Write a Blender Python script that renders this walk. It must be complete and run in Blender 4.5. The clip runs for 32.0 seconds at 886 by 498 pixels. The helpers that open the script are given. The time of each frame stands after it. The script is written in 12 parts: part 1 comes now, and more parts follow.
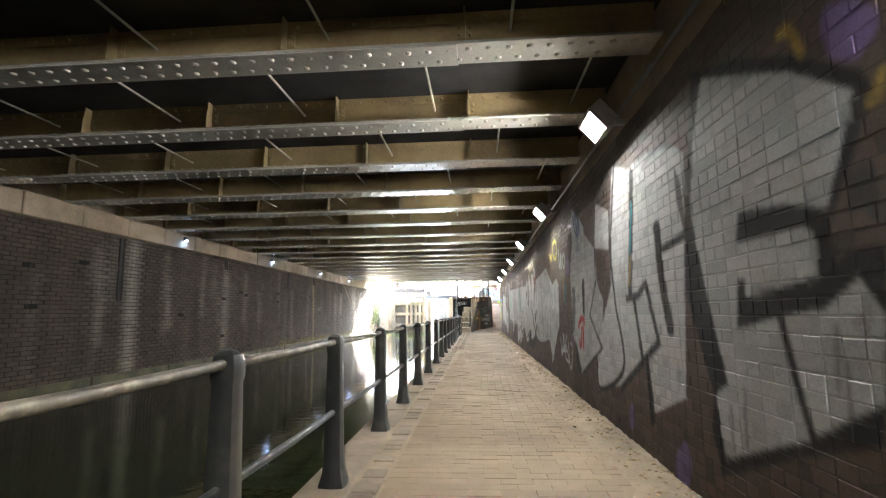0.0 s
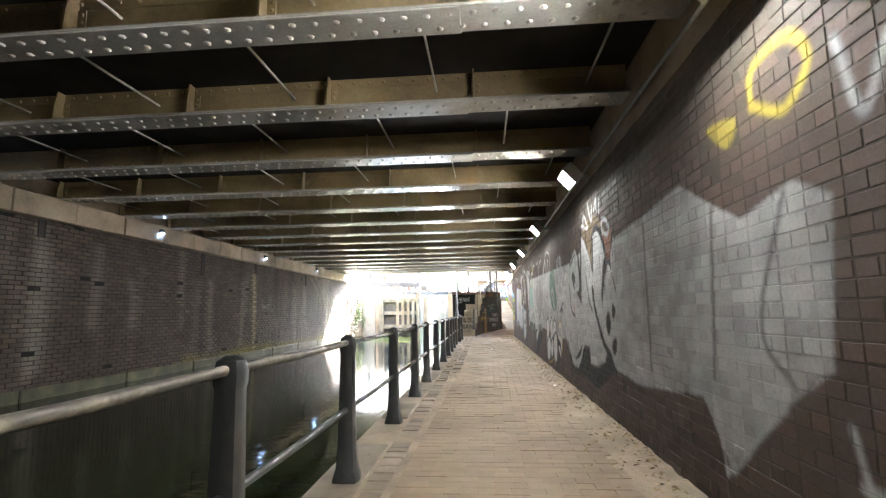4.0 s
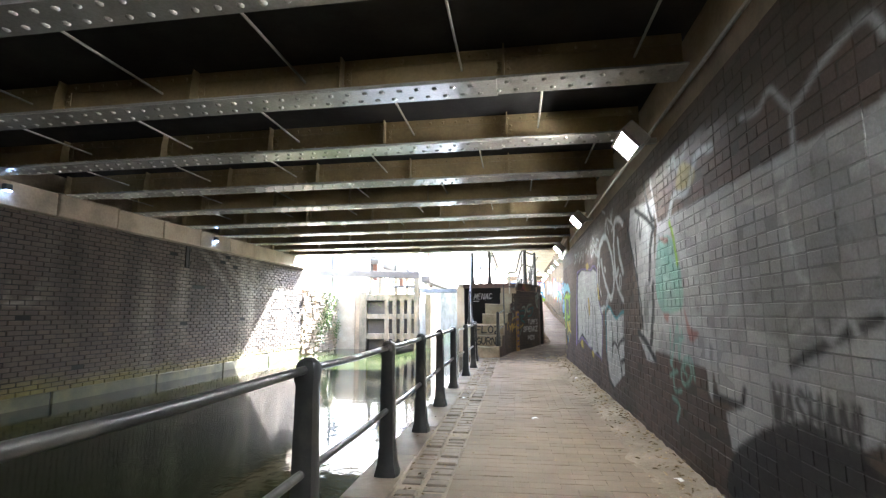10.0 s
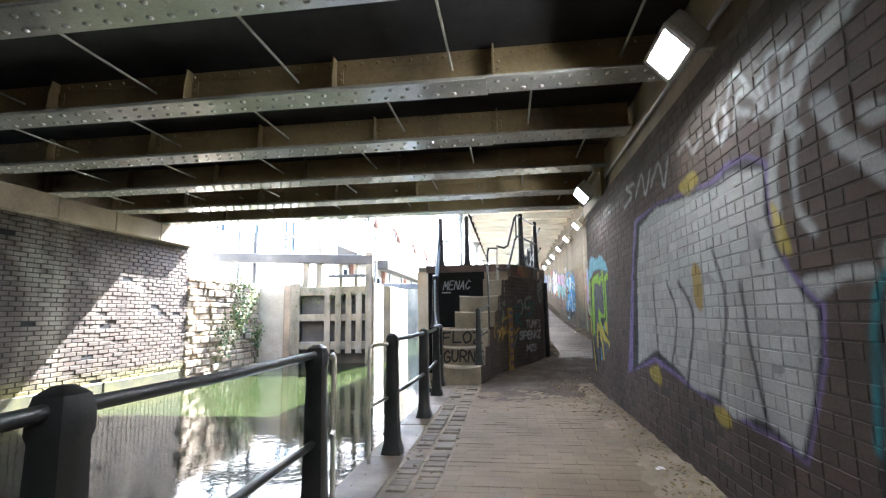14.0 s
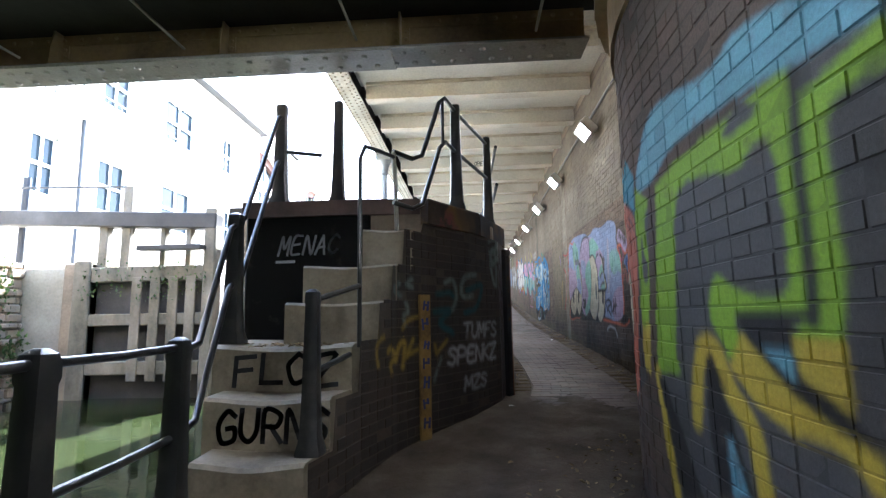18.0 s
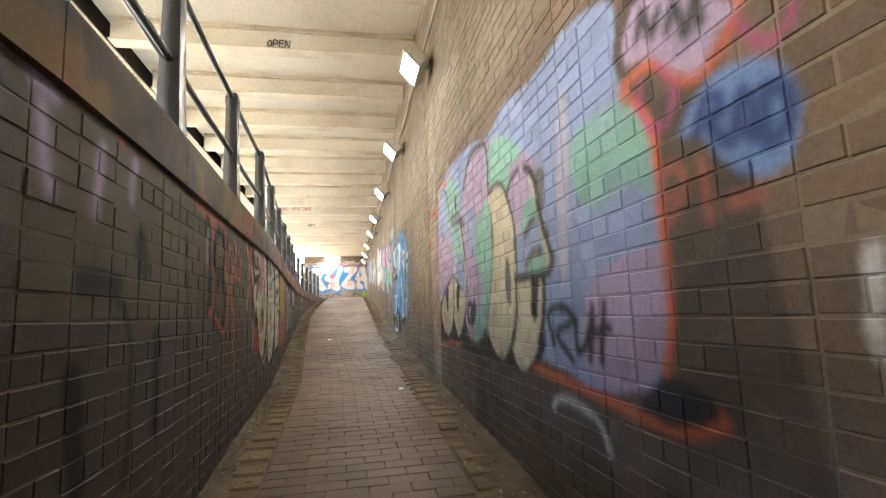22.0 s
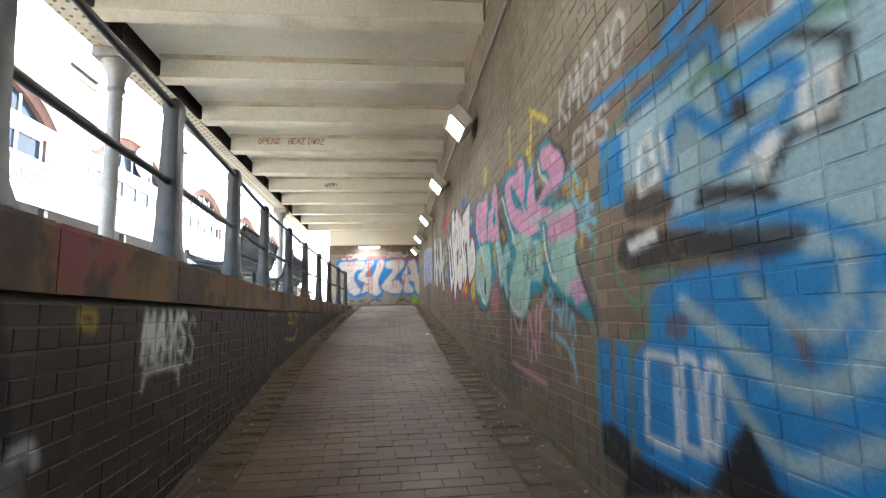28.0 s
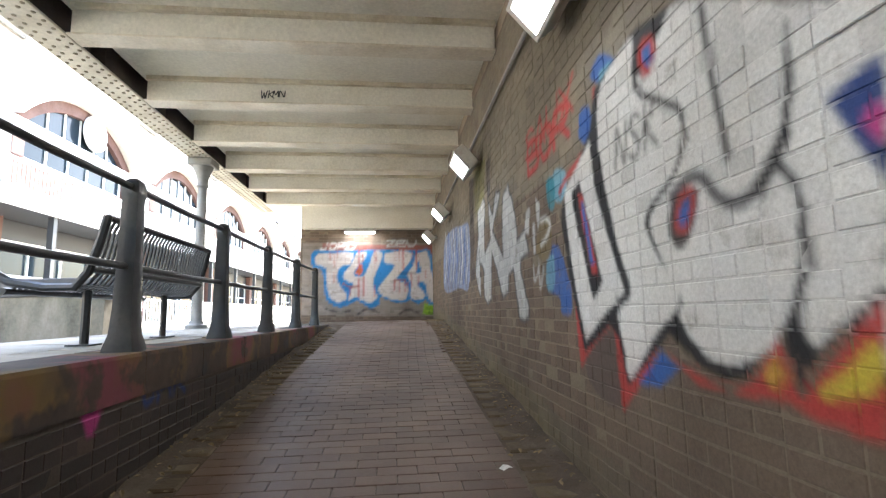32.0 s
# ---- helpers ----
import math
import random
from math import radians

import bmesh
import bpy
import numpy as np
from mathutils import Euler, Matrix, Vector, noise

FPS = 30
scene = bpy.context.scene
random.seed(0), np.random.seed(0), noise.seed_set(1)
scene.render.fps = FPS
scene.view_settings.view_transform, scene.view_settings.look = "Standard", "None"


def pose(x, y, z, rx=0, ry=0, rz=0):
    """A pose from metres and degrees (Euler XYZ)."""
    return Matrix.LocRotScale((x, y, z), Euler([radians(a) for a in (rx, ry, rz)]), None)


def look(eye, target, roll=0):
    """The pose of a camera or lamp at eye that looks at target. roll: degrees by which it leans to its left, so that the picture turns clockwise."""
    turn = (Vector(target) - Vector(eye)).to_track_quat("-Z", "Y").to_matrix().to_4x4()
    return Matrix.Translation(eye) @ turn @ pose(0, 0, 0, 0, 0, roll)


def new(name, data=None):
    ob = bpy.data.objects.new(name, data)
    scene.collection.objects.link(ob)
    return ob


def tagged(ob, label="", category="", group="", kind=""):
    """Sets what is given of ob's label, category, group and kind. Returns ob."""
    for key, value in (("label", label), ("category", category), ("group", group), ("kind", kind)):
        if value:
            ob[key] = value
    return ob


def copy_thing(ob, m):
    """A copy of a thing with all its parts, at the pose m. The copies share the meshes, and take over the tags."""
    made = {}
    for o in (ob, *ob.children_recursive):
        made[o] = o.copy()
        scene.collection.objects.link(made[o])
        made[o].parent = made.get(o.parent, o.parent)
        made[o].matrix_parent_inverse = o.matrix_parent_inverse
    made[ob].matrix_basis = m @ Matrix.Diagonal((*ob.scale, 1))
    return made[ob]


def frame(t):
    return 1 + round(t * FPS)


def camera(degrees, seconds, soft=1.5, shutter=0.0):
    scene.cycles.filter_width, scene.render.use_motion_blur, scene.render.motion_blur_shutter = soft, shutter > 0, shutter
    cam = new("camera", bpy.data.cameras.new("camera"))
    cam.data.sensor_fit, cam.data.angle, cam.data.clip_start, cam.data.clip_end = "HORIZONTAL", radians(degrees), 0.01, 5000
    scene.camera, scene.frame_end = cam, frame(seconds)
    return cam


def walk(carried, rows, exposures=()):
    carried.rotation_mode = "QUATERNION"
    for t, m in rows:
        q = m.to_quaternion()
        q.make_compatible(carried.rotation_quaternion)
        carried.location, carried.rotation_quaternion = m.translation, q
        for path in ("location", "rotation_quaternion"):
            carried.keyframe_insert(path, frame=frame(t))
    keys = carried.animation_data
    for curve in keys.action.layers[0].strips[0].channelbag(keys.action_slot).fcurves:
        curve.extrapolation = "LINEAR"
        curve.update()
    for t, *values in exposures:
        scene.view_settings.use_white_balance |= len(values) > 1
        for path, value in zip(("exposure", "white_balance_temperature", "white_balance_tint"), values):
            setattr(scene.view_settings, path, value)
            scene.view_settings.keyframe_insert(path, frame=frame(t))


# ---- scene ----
cam = camera(84.5, 32.0, soft=1.3, shutter=0.04)
# seconds, eye x, y, z, heading to the left, tilt up, lean
WALKED = [
    (0, 0.367, -4.523, 1.154, 4.05, 7.53, -0.81),
    (1, 0.370, -3.005, 1.153, 4.86, 7.47, -0.95),
    (2, 0.336, -1.463, 1.155, 4.97, 7.37, -1.03),
    (3, 0.289, -0.081, 1.161, 4.54, 7.33, -1.08),
    (3.5, 0.362, 0.795, 1.176, 4.60, 7.32, -1.02),
    (5.5, 0.330, 4.266, 1.182, 4.95, 7.50, -0.45),
    (6, 0.306, 5.001, 1.187, 4.83, 7.51, -0.37),
    (7, 0.304, 6.514, 1.196, 5.61, 7.52, -0.28),
    (8, 0.280, 8.156, 1.185, 6.52, 7.60, -0.28),
    (9, 0.318, 9.764, 1.187, 8.35, 7.66, -0.27),
    (10, 0.360, 11.253, 1.227, 8.38, 7.61, -0.35),
    (11, 0.334, 12.773, 1.257, 8.70, 7.53, -0.67),
    (12, 0.352, 14.207, 1.237, 8.82, 7.54, -0.89),
    (13, 0.300, 15.552, 1.205, 8.35, 7.60, -1.03),
    (14, 0.373, 16.930, 1.173, 7.48, 7.72, -0.85),
    (15, 0.462, 18.464, 1.153, 5.82, 7.80, -0.78),
    (15.5, 0.522, 19.264, 1.146, 5.07, 7.82, -0.83),
    (17.5, 0.805, 21.789, 1.102, 3.82, 7.85, -1.12),
    (18, 0.831, 22.615, 1.107, 3.41, 7.87, -1.07),
    (18.5, 0.873, 23.413, 1.117, 3.04, 7.86, -0.98),
    (19, 0.950, 24.190, 1.127, 2.03, 7.82, -0.95),
    (19.5, 1.077, 24.947, 1.136, 0.64, 7.76, -1.01),
    (20, 1.255, 25.665, 1.151, -3.73, 7.70, -1.19),
    (20.5, 1.469, 26.326, 1.175, -7.68, 7.63, -1.48),
    (21, 1.693, 26.964, 1.211, -10.49, 7.53, -1.80),
    (21.5, 1.878, 27.644, 1.259, -10.87, 7.42, -2.07),
    (22, 2.002, 28.341, 1.314, -10.98, 7.32, -2.24),
    (22.5, 2.084, 29.070, 1.375, -10.63, 7.28, -2.31),
    (23, 2.144, 29.818, 1.439, -9.69, 7.29, -2.32),
    (23.5, 2.180, 30.566, 1.502, -7.30, 7.34, -2.27),
    (24, 2.173, 31.290, 1.558, -6.25, 7.40, -2.17),
    (24.5, 2.104, 31.942, 1.601, -6.60, 7.43, -2.01),
    (26.5, 2.003, 34.812, 1.683, -6.81, 7.79, -1.30),
    (27, 1.960, 35.517, 1.732, -6.52, 7.77, -1.42),
    (28, 1.930, 36.955, 1.854, -6.08, 7.68, -1.52),
    (29, 1.962, 38.360, 1.982, -5.58, 7.56, -1.43),
    (30, 1.948, 39.830, 2.108, -5.64, 7.45, -1.38),
    (31, 1.952, 41.317, 2.235, -5.85, 7.40, -1.35),
    (31.5, 1.935, 42.050, 2.308, -6.02, 7.36, -1.23),
    (32, 1.932, 42.814, 2.387, -5.90, 7.32, -1.01),
]


def stance(x, y, z, heading, tilt, lean):
    return pose(x, y, z, 0, 0, heading) @ pose(0, 0, 0, 90 + tilt) @ pose(0, 0, 0, 0, 0, lean)


walk(cam, [(t, stance(*row)) for t, *row in WALKED],
     [(0.0, 6.15, 6150, 10), (8.0, 5.9, 5850, 10), (14.0, 4.95, 5600, 10), (17.5, 4.2, 5400, 10), (19.5, 4.6, 5500, 10),
      (21.0, 4.95, 6900, 10), (23.5, 4.2, 6350, 10), (27.0, 3.85, 6050, 10), (32.0, 3.5, 5950, 10)])

# ---- light ----
world = bpy.data.worlds.new("sky")
scene.world = world
world.use_nodes = True
wn = world.node_tree.nodes
sky = wn.new("ShaderNodeTexSky")
sky.sky_type = 'NISHITA'
sky.sun_disc = False
SUN_UP, SUN_ROUND = radians(46), radians(13)
sky.sun_elevation, sky.sun_rotation = SUN_UP, SUN_ROUND
sky.air_density, sky.dust_density = 1.3, 2.5
world.node_tree.links.new(sky.outputs[0], wn["Background"].inputs[0])
wn["Background"].inputs[1].default_value = 0.15
sun_data = bpy.data.lights.new("sun", 'SUN')
sun_data.energy, sun_data.angle, sun_data.color = 5.0, radians(0.6), (1.0, 0.95, 0.86)
sun = new("sun", sun_data)
SUNWARD = Vector((math.sin(SUN_ROUND) * math.cos(SUN_UP), math.cos(SUN_ROUND) * math.cos(SUN_UP), math.sin(SUN_UP)))
sun.matrix_world = look(tuple(SUNWARD * 60), (0, 0, 0))
scene.view_settings.exposure = 0.0

# ---- materials ----
def tree(name):
    m = bpy.data.materials.new(name)
    m.use_nodes = True
    nt = m.node_tree
    return m, nt, nt.nodes["Principled BSDF"]


def node(nt, kind, **values):
    n = nt.nodes.new(kind)
    for k, v in values.items():
        n.inputs[k].default_value = v
    return n


def noise_of(nt, scale, detail=6.0, rough=0.6, stretch=(1, 1, 1)):
    co = nt.nodes.new("ShaderNodeTexCoord")
    mp = nt.nodes.new("ShaderNodeMapping")
    mp.inputs["Scale"].default_value = stretch
    geo = nt.nodes.new("ShaderNodeNewGeometry")
    nt.links.new(geo.outputs["Position"], mp.inputs["Vector"])
    nt.nodes.remove(co)
    n = node(nt, "ShaderNodeTexNoise", Scale=scale, Detail=detail, Roughness=rough)
    nt.links.new(mp.outputs["Vector"], n.inputs["Vector"])
    return n.outputs["Fac"]


def ramp(nt, fac, stops):
    r = nt.nodes.new("ShaderNodeValToRGB")
    while len(r.color_ramp.elements) < len(stops):
        r.color_ramp.elements.new(0.5)
    for e, (p, c) in zip(r.color_ramp.elements, stops):
        e.position = p
        e.color = (*c, 1) if len(c) == 3 else c
    nt.links.new(fac, r.inputs[0])
    return r.outputs["Color"]


def mix(nt, fac, a, b, mode='MIX'):
    n = nt.nodes.new("ShaderNodeMix")
    n.data_type, n.blend_type = 'RGBA', mode
    for sock, v in ((n.inputs[0], fac), (n.inputs[6], a), (n.inputs[7], b)):
        if hasattr(v, "links"):
            nt.links.new(v, sock)
        else:
            sock.default_value = v if not isinstance(v, tuple) else (*v, 1)[:4]
    return n.outputs[2]


def bump(nt, bsdf, height, strength=0.3, distance=0.01):
    b = node(nt, "ShaderNodeBump", Strength=strength, Distance=distance)
    nt.links.new(height, b.inputs["Height"])
    nt.links.new(b.outputs[0], bsdf.inputs["Normal"])


def surface(name, base, dark=None, light=None, rough=0.8, metal=0.0, grain=40.0, stain=1.3, relief=0.25, stretch=(1, 1, 1),
            per_piece=0.0, per_island=0.0, depth=0.006, spec=0.4):
    """A worn surface: base colour, darker stains and lighter wear at two scales, fine relief."""
    m, nt, p = tree(name)
    dark = dark or tuple(c * 0.55 for c in base)
    light = light or tuple(min(1, c * 1.35) for c in base)
    big = noise_of(nt, stain, 5, 0.6, stretch)
    small = noise_of(nt, grain, 8, 0.65)
    col = ramp(nt, big, [(0.32, dark), (0.52, base), (0.72, light)])
    col = mix(nt, 0.35, col, ramp(nt, small, [(0.3, tuple(c * 0.6 for c in base)), (0.7, tuple(min(1, c * 1.3) for c in base))]))
    if per_piece or per_island:
        if per_piece:
            src = nt.nodes.new("ShaderNodeObjectInfo").outputs["Random"]
        else:
            src = nt.nodes.new("ShaderNodeNewGeometry").outputs["Random Per Island"]
        k = per_piece or per_island
        col = mix(nt, 1.0, col, ramp(nt, src, [(0.0, (1 - k, 1 - k, 1 - k)), (1.0, (1 + k * 0.5, 1 + k * 0.45, 1 + k * 0.4))]), 'MULTIPLY')
    nt.links.new(col, p.inputs["Base Color"])
    rr = ramp(nt, big, [(0.3, (min(1, rough * 1.1),) * 3), (0.7, (rough * 0.85,) * 3)])
    nt.links.new(rr, p.inputs["Roughness"])
    p.inputs["Metallic"].default_value = metal
    p.inputs["Specular IOR Level"].default_value = spec
    bump(nt, p, small, relief, depth)
    return m


def painted_masonry(name, brick, sooty, rough=0.86, gloss_paint=0.74, stain=0.7, relief=0.35):
    """Brickwork whose spray paint lies in the colour attribute 'paint' (alpha: cover), worn through in places."""
    m, nt, p = tree(name)
    at = nt.nodes.new("ShaderNodeAttribute")
    at.attribute_name = "paint"
    big = noise_of(nt, stain, 6, 0.62, (1, 1, 0.45))
    mid = noise_of(nt, 6.0, 6, 0.6)
    small = noise_of(nt, 70.0, 8, 0.7)
    isl = nt.nodes.new("ShaderNodeNewGeometry").outputs["Random Per Island"]
    col = ramp(nt, big, [(0.30, sooty), (0.50, brick), (0.70, tuple(min(1, c * 1.35) for c in brick))])
    col = mix(nt, 1.0, col, ramp(nt, isl, [(0.0, (0.68, 0.68, 0.70)), (0.6, (1, 1, 1)), (1.0, (1.28, 1.18, 1.12))]), 'MULTIPLY')
    col = mix(nt, 0.4, col, ramp(nt, small, [(0.3, tuple(c * 0.5 for c in brick)), (0.72, tuple(min(1, c * 1.6) for c in brick))]))
    wear = ramp(nt, mid, [(0.27, (0.55,) * 3), (0.40, (1,) * 3)])
    cover = nt.nodes.new("ShaderNodeMath")
    cover.operation = 'MULTIPLY'
    nt.links.new(at.outputs["Alpha"], cover.inputs[0])
    nt.links.new(wear, cover.inputs[1])
    tint = mix(nt, 1.0, at.outputs["Color"], ramp(nt, small, [(0.25, (0.72,) * 3), (0.7, (1.08,) * 3)]), 'MULTIPLY')
    tint = mix(nt, 1.0, tint, ramp(nt, big, [(0.25, (0.60, 0.58, 0.55)), (0.6, (0.97, 0.97, 0.97))]), 'MULTIPLY')
    tint = mix(nt, 1.0, tint, ramp(nt, isl, [(0.0, (0.80,) * 3), (0.5, (0.97,) * 3), (1.0, (1.06,) * 3)]), 'MULTIPLY')
    out = mix(nt, cover.outputs[0], col, tint)
    nt.links.new(out, p.inputs["Base Color"])
    r = mix(nt, cover.outputs[0], (rough,) * 3, (gloss_paint,) * 3)
    nt.links.new(r, p.inputs["Roughness"])
    p.inputs["Specular IOR Level"].default_value = 0.28
    bump(nt, p, small, relief, 0.004)
    return m


def plain(name, rgb, rough=0.6, metal=0.0):
    m, nt, p = tree(name)
    small = noise_of(nt, 55.0, 6, 0.6)
    nt.links.new(ramp(nt, small, [(0.3, tuple(c * 0.8 for c in rgb)), (0.7, tuple(min(1, c * 1.15) for c in rgb))]), p.inputs["Base Color"])
    p.inputs["Roughness"].default_value, p.inputs["Metallic"].default_value = rough, metal
    bump(nt, p, small, 0.12, 0.003)
    return m


def glowing(name, rgb, power):
    m, nt, p = tree(name)
    p.inputs["Base Color"].default_value = (*rgb, 1)
    p.inputs["Emission Color"].default_value = (*rgb, 1)
    p.inputs["Emission Strength"].default_value = power
    return m


M_BRICK = painted_masonry("painted_brick", (0.088, 0.066, 0.053), (0.024, 0.020, 0.018))
M_MORTAR = painted_masonry("mortar_bed", (0.066, 0.053, 0.043), (0.02, 0.018, 0.017), relief=0.2)
M_RAMPWALL = painted_masonry("dusty_ramp_brick", (0.135, 0.102, 0.074), (0.036, 0.029, 0.024))
M_RAMPBED = painted_masonry("dusty_ramp_mortar", (0.165, 0.135, 0.098), (0.05, 0.042, 0.034), relief=0.2)
M_ENG = painted_masonry("dark_engineering_brick", (0.040, 0.031, 0.026), (0.014, 0.012, 0.011), rough=0.6)
M_ENGBED = painted_masonry("grimy_pale_mortar", (0.085, 0.07, 0.055), (0.025, 0.022, 0.02), relief=0.2)
M_FARBRICK = surface("canal_wall_brick", (0.105, 0.083, 0.065), (0.035, 0.028, 0.023), (0.23, 0.20, 0.165), 0.8, grain=18, stain=0.75, stretch=(1, 1, 0.16), per_island=0.25)
M_CANAL = painted_masonry("canal_wall_brick_streaked", (0.060, 0.046, 0.036), (0.020, 0.016, 0.013), rough=0.85, gloss_paint=0.85, stain=0.8)
M_LIMESTREAK, M_SOOTSTREAK, M_GREENSTREAK = (0.27, 0.245, 0.205), (0.022, 0.019, 0.017), (0.15, 0.135, 0.03)
M_STONE = surface("sooty_sandstone", (0.30, 0.235, 0.165), (0.10, 0.085, 0.065), (0.42, 0.35, 0.26), 0.85, grain=25, stain=0.9, per_island=0.15)
M_STEP = surface("worn_step_stone", (0.27, 0.225, 0.155), (0.10, 0.082, 0.058), (0.40, 0.35, 0.26), 0.7, grain=30, stain=2.0)
M_COPING = surface("edge_stone", (0.165, 0.128, 0.088), (0.08, 0.063, 0.045), (0.25, 0.205, 0.15), 0.7, grain=22, stain=1.6, per_piece=0.15)
# Pale tone lets the paving bounce more daylight onto the ramp wall.
M_PALESTONE = surface("pale_flagstone", (0.38, 0.345, 0.28), (0.27, 0.24, 0.19), (0.52, 0.48, 0.41), 0.8, grain=22, stain=1.6, per_piece=0.12)
M_PAVER = surface("clay_paver", (0.180, 0.132, 0.080), (0.108, 0.078, 0.047), (0.240, 0.182, 0.116), 0.8, grain=60, stain=0.6, per_piece=0.10)
M_PAVERS = surface("clay_pavers", (0.180, 0.132, 0.080), (0.108, 0.078, 0.047), (0.240, 0.182, 0.116), 0.8, grain=60, stain=0.6, per_island=0.10)
M_RAMP = surface("ramp_brick", (0.104, 0.062, 0.041), (0.052, 0.031, 0.021), (0.152, 0.096, 0.066), 0.58, grain=60, stain=0.8, per_piece=0.25)
M_RAMPS = surface("ramp_bricks", (0.104, 0.062, 0.041), (0.052, 0.031, 0.021), (0.152, 0.096, 0.066), 0.58, grain=60, stain=0.8, per_island=0.25)
M_GUTTER = surface("dirt_filled_gutter_brick", (0.120, 0.088, 0.050), (0.055, 0.040, 0.025), (0.185, 0.145, 0.085), 0.9, grain=35, stain=1.8, relief=0.6, depth=0.015, per_piece=0.15)
M_DIRT = surface("trodden_dirt", (0.215, 0.17, 0.115), (0.12, 0.095, 0.065), (0.33, 0.275, 0.19), 0.95, grain=35, stain=1.5, relief=0.6, depth=0.02)
M_GRIT = surface("dark_grit", (0.088, 0.066, 0.045), (0.04, 0.03, 0.022), (0.16, 0.125, 0.085), 0.95, grain=45, stain=2.5, relief=0.7, depth=0.02)
M_LEAF = surface("dry_leaf", (0.26, 0.19, 0.10), (0.14, 0.10, 0.05), (0.42, 0.34, 0.20), 0.8, per_island=0.5)
M_BEAM = surface("soot_greyed_girder_paint", (0.40, 0.385, 0.35), (0.24, 0.215, 0.175), (0.50, 0.49, 0.46), 0.20, grain=45, stain=1.1, relief=0.10, spec=0.9)
M_WEB = surface("rust_brown_girder_web", (0.30, 0.225, 0.115), (0.10, 0.072, 0.045), (0.42, 0.33, 0.18), 0.42, grain=30, stain=0.9, relief=0.2)
M_DECK = surface("black_deck", (0.022, 0.020, 0.019), (0.010, 0.010, 0.010), (0.04, 0.037, 0.033), 0.85, grain=20, stain=1.0)
M_CREAM = surface("cream_ceiling_paint", (0.72, 0.69, 0.60), (0.57, 0.52, 0.42), (0.77, 0.74, 0.67), 0.55, grain=30, stain=0.7, relief=0.12)
M_CREAMEDGE = surface("cream_beam_edge", (0.70, 0.65, 0.54), (0.46, 0.39, 0.28), (0.77, 0.73, 0.63), 0.5, grain=30, stain=1.6, relief=0.15)
M_BEAMTOP = surface("grimy_cream_angle", (0.62, 0.56, 0.43), (0.36, 0.29, 0.19), (0.72, 0.67, 0.55), 0.55, grain=30, stain=2.0, relief=0.15)
M_RIVETS = surface("grimy_rivet_paint", (0.30, 0.255, 0.175), (0.16, 0.13, 0.085), (0.42, 0.37, 0.28), 0.6, grain=30, stain=1.0)
# Dark tone paints in the shade above the edge girder's flange.
M_SHADEDWEB = surface("shaded_girder_web", (0.085, 0.068, 0.058), (0.04, 0.034, 0.03), (0.15, 0.125, 0.10), 0.7, grain=30, stain=1.2)
M_RAIL = surface("black_railing_paint", (0.022, 0.023, 0.022), (0.012, 0.012, 0.012), (0.075, 0.068, 0.055), 0.36, grain=50, stain=4, relief=0.2, spec=0.5)
M_RAILWORN = surface("worn_rail_top", (0.075, 0.064, 0.046), (0.02, 0.019, 0.018), (0.32, 0.28, 0.20), 0.5, grain=30, stain=9, relief=0.25)
M_PALEBAR = surface("pale_steel_bar", (0.42, 0.40, 0.33), (0.22, 0.19, 0.14), (0.55, 0.53, 0.46), 0.5)
M_TIMBER = surface("wet_gate_timber", (0.20, 0.175, 0.13), (0.07, 0.07, 0.045), (0.32, 0.29, 0.23), 0.75, grain=20, stain=2.2, stretch=(1, 1, 0.4))
M_CAP = surface("paint_stained_cap_stone", (0.10, 0.068, 0.056), (0.045, 0.036, 0.033), (0.17, 0.10, 0.08), 0.8, grain=25, stain=2.2)


def blotched_stone():
    """Sooty sandstone with old spray paint left in pink, ochre and grey-green patches."""
    m = surface("blotched_coping_stone", (0.062, 0.043, 0.031), (0.022, 0.018, 0.016), (0.12, 0.088, 0.06), 0.8, grain=25, stain=1.3, per_island=0.15)
    nt = m.node_tree
    p = nt.nodes["Principled BSDF"]
    was = p.inputs["Base Color"].links[0].from_socket
    a, b = noise_of(nt, 2.1, 4, 0.6), noise_of(nt, 1.15, 3, 0.5, (1.0, 1.3, 1.0))
    hue = ramp(nt, b, [(0.38, (0.20, 0.045, 0.06)), (0.48, (0.16, 0.10, 0.03)), (0.60, (0.03, 0.03, 0.033))])
    nt.links.new(mix(nt, ramp(nt, a, [(0.44, (0,) * 3), (0.50, (0.75,) * 3)]), was, hue), p.inputs["Base Color"])
    return m


M_COPE = blotched_stone()
M_BEAMWOOD = surface("dark_balance_beam", (0.055, 0.052, 0.050), (0.03, 0.03, 0.03), (0.11, 0.105, 0.10), 0.6)
M_IVY = surface("ivy_leaf", (0.075, 0.12, 0.03), (0.03, 0.06, 0.015), (0.16, 0.22, 0.06), 0.5, per_island=0.5)
M_MOSS = surface("slimy_moss", (0.05, 0.048, 0.022), (0.02, 0.02, 0.012), (0.11, 0.105, 0.035), 0.6, grain=30, stain=3)
M_HOUSE = surface("pale_house_brick", (0.58, 0.54, 0.49), (0.44, 0.39, 0.34), (0.66, 0.62, 0.57), 0.85, grain=10, stain=0.5)
M_REDBRICK = surface("red_house_brick", (0.11, 0.056, 0.043), (0.07, 0.038, 0.03), (0.16, 0.09, 0.07), 0.85, grain=10, stain=0.6)
M_TRIM = plain("white_painted_trim", (0.78, 0.77, 0.74), 0.5)
M_DARK = plain("dark_grey", (0.03, 0.032, 0.036), 0.5)
M_GALV = surface("grey_conduit", (0.28, 0.27, 0.25), rough=0.5, metal=0.3)
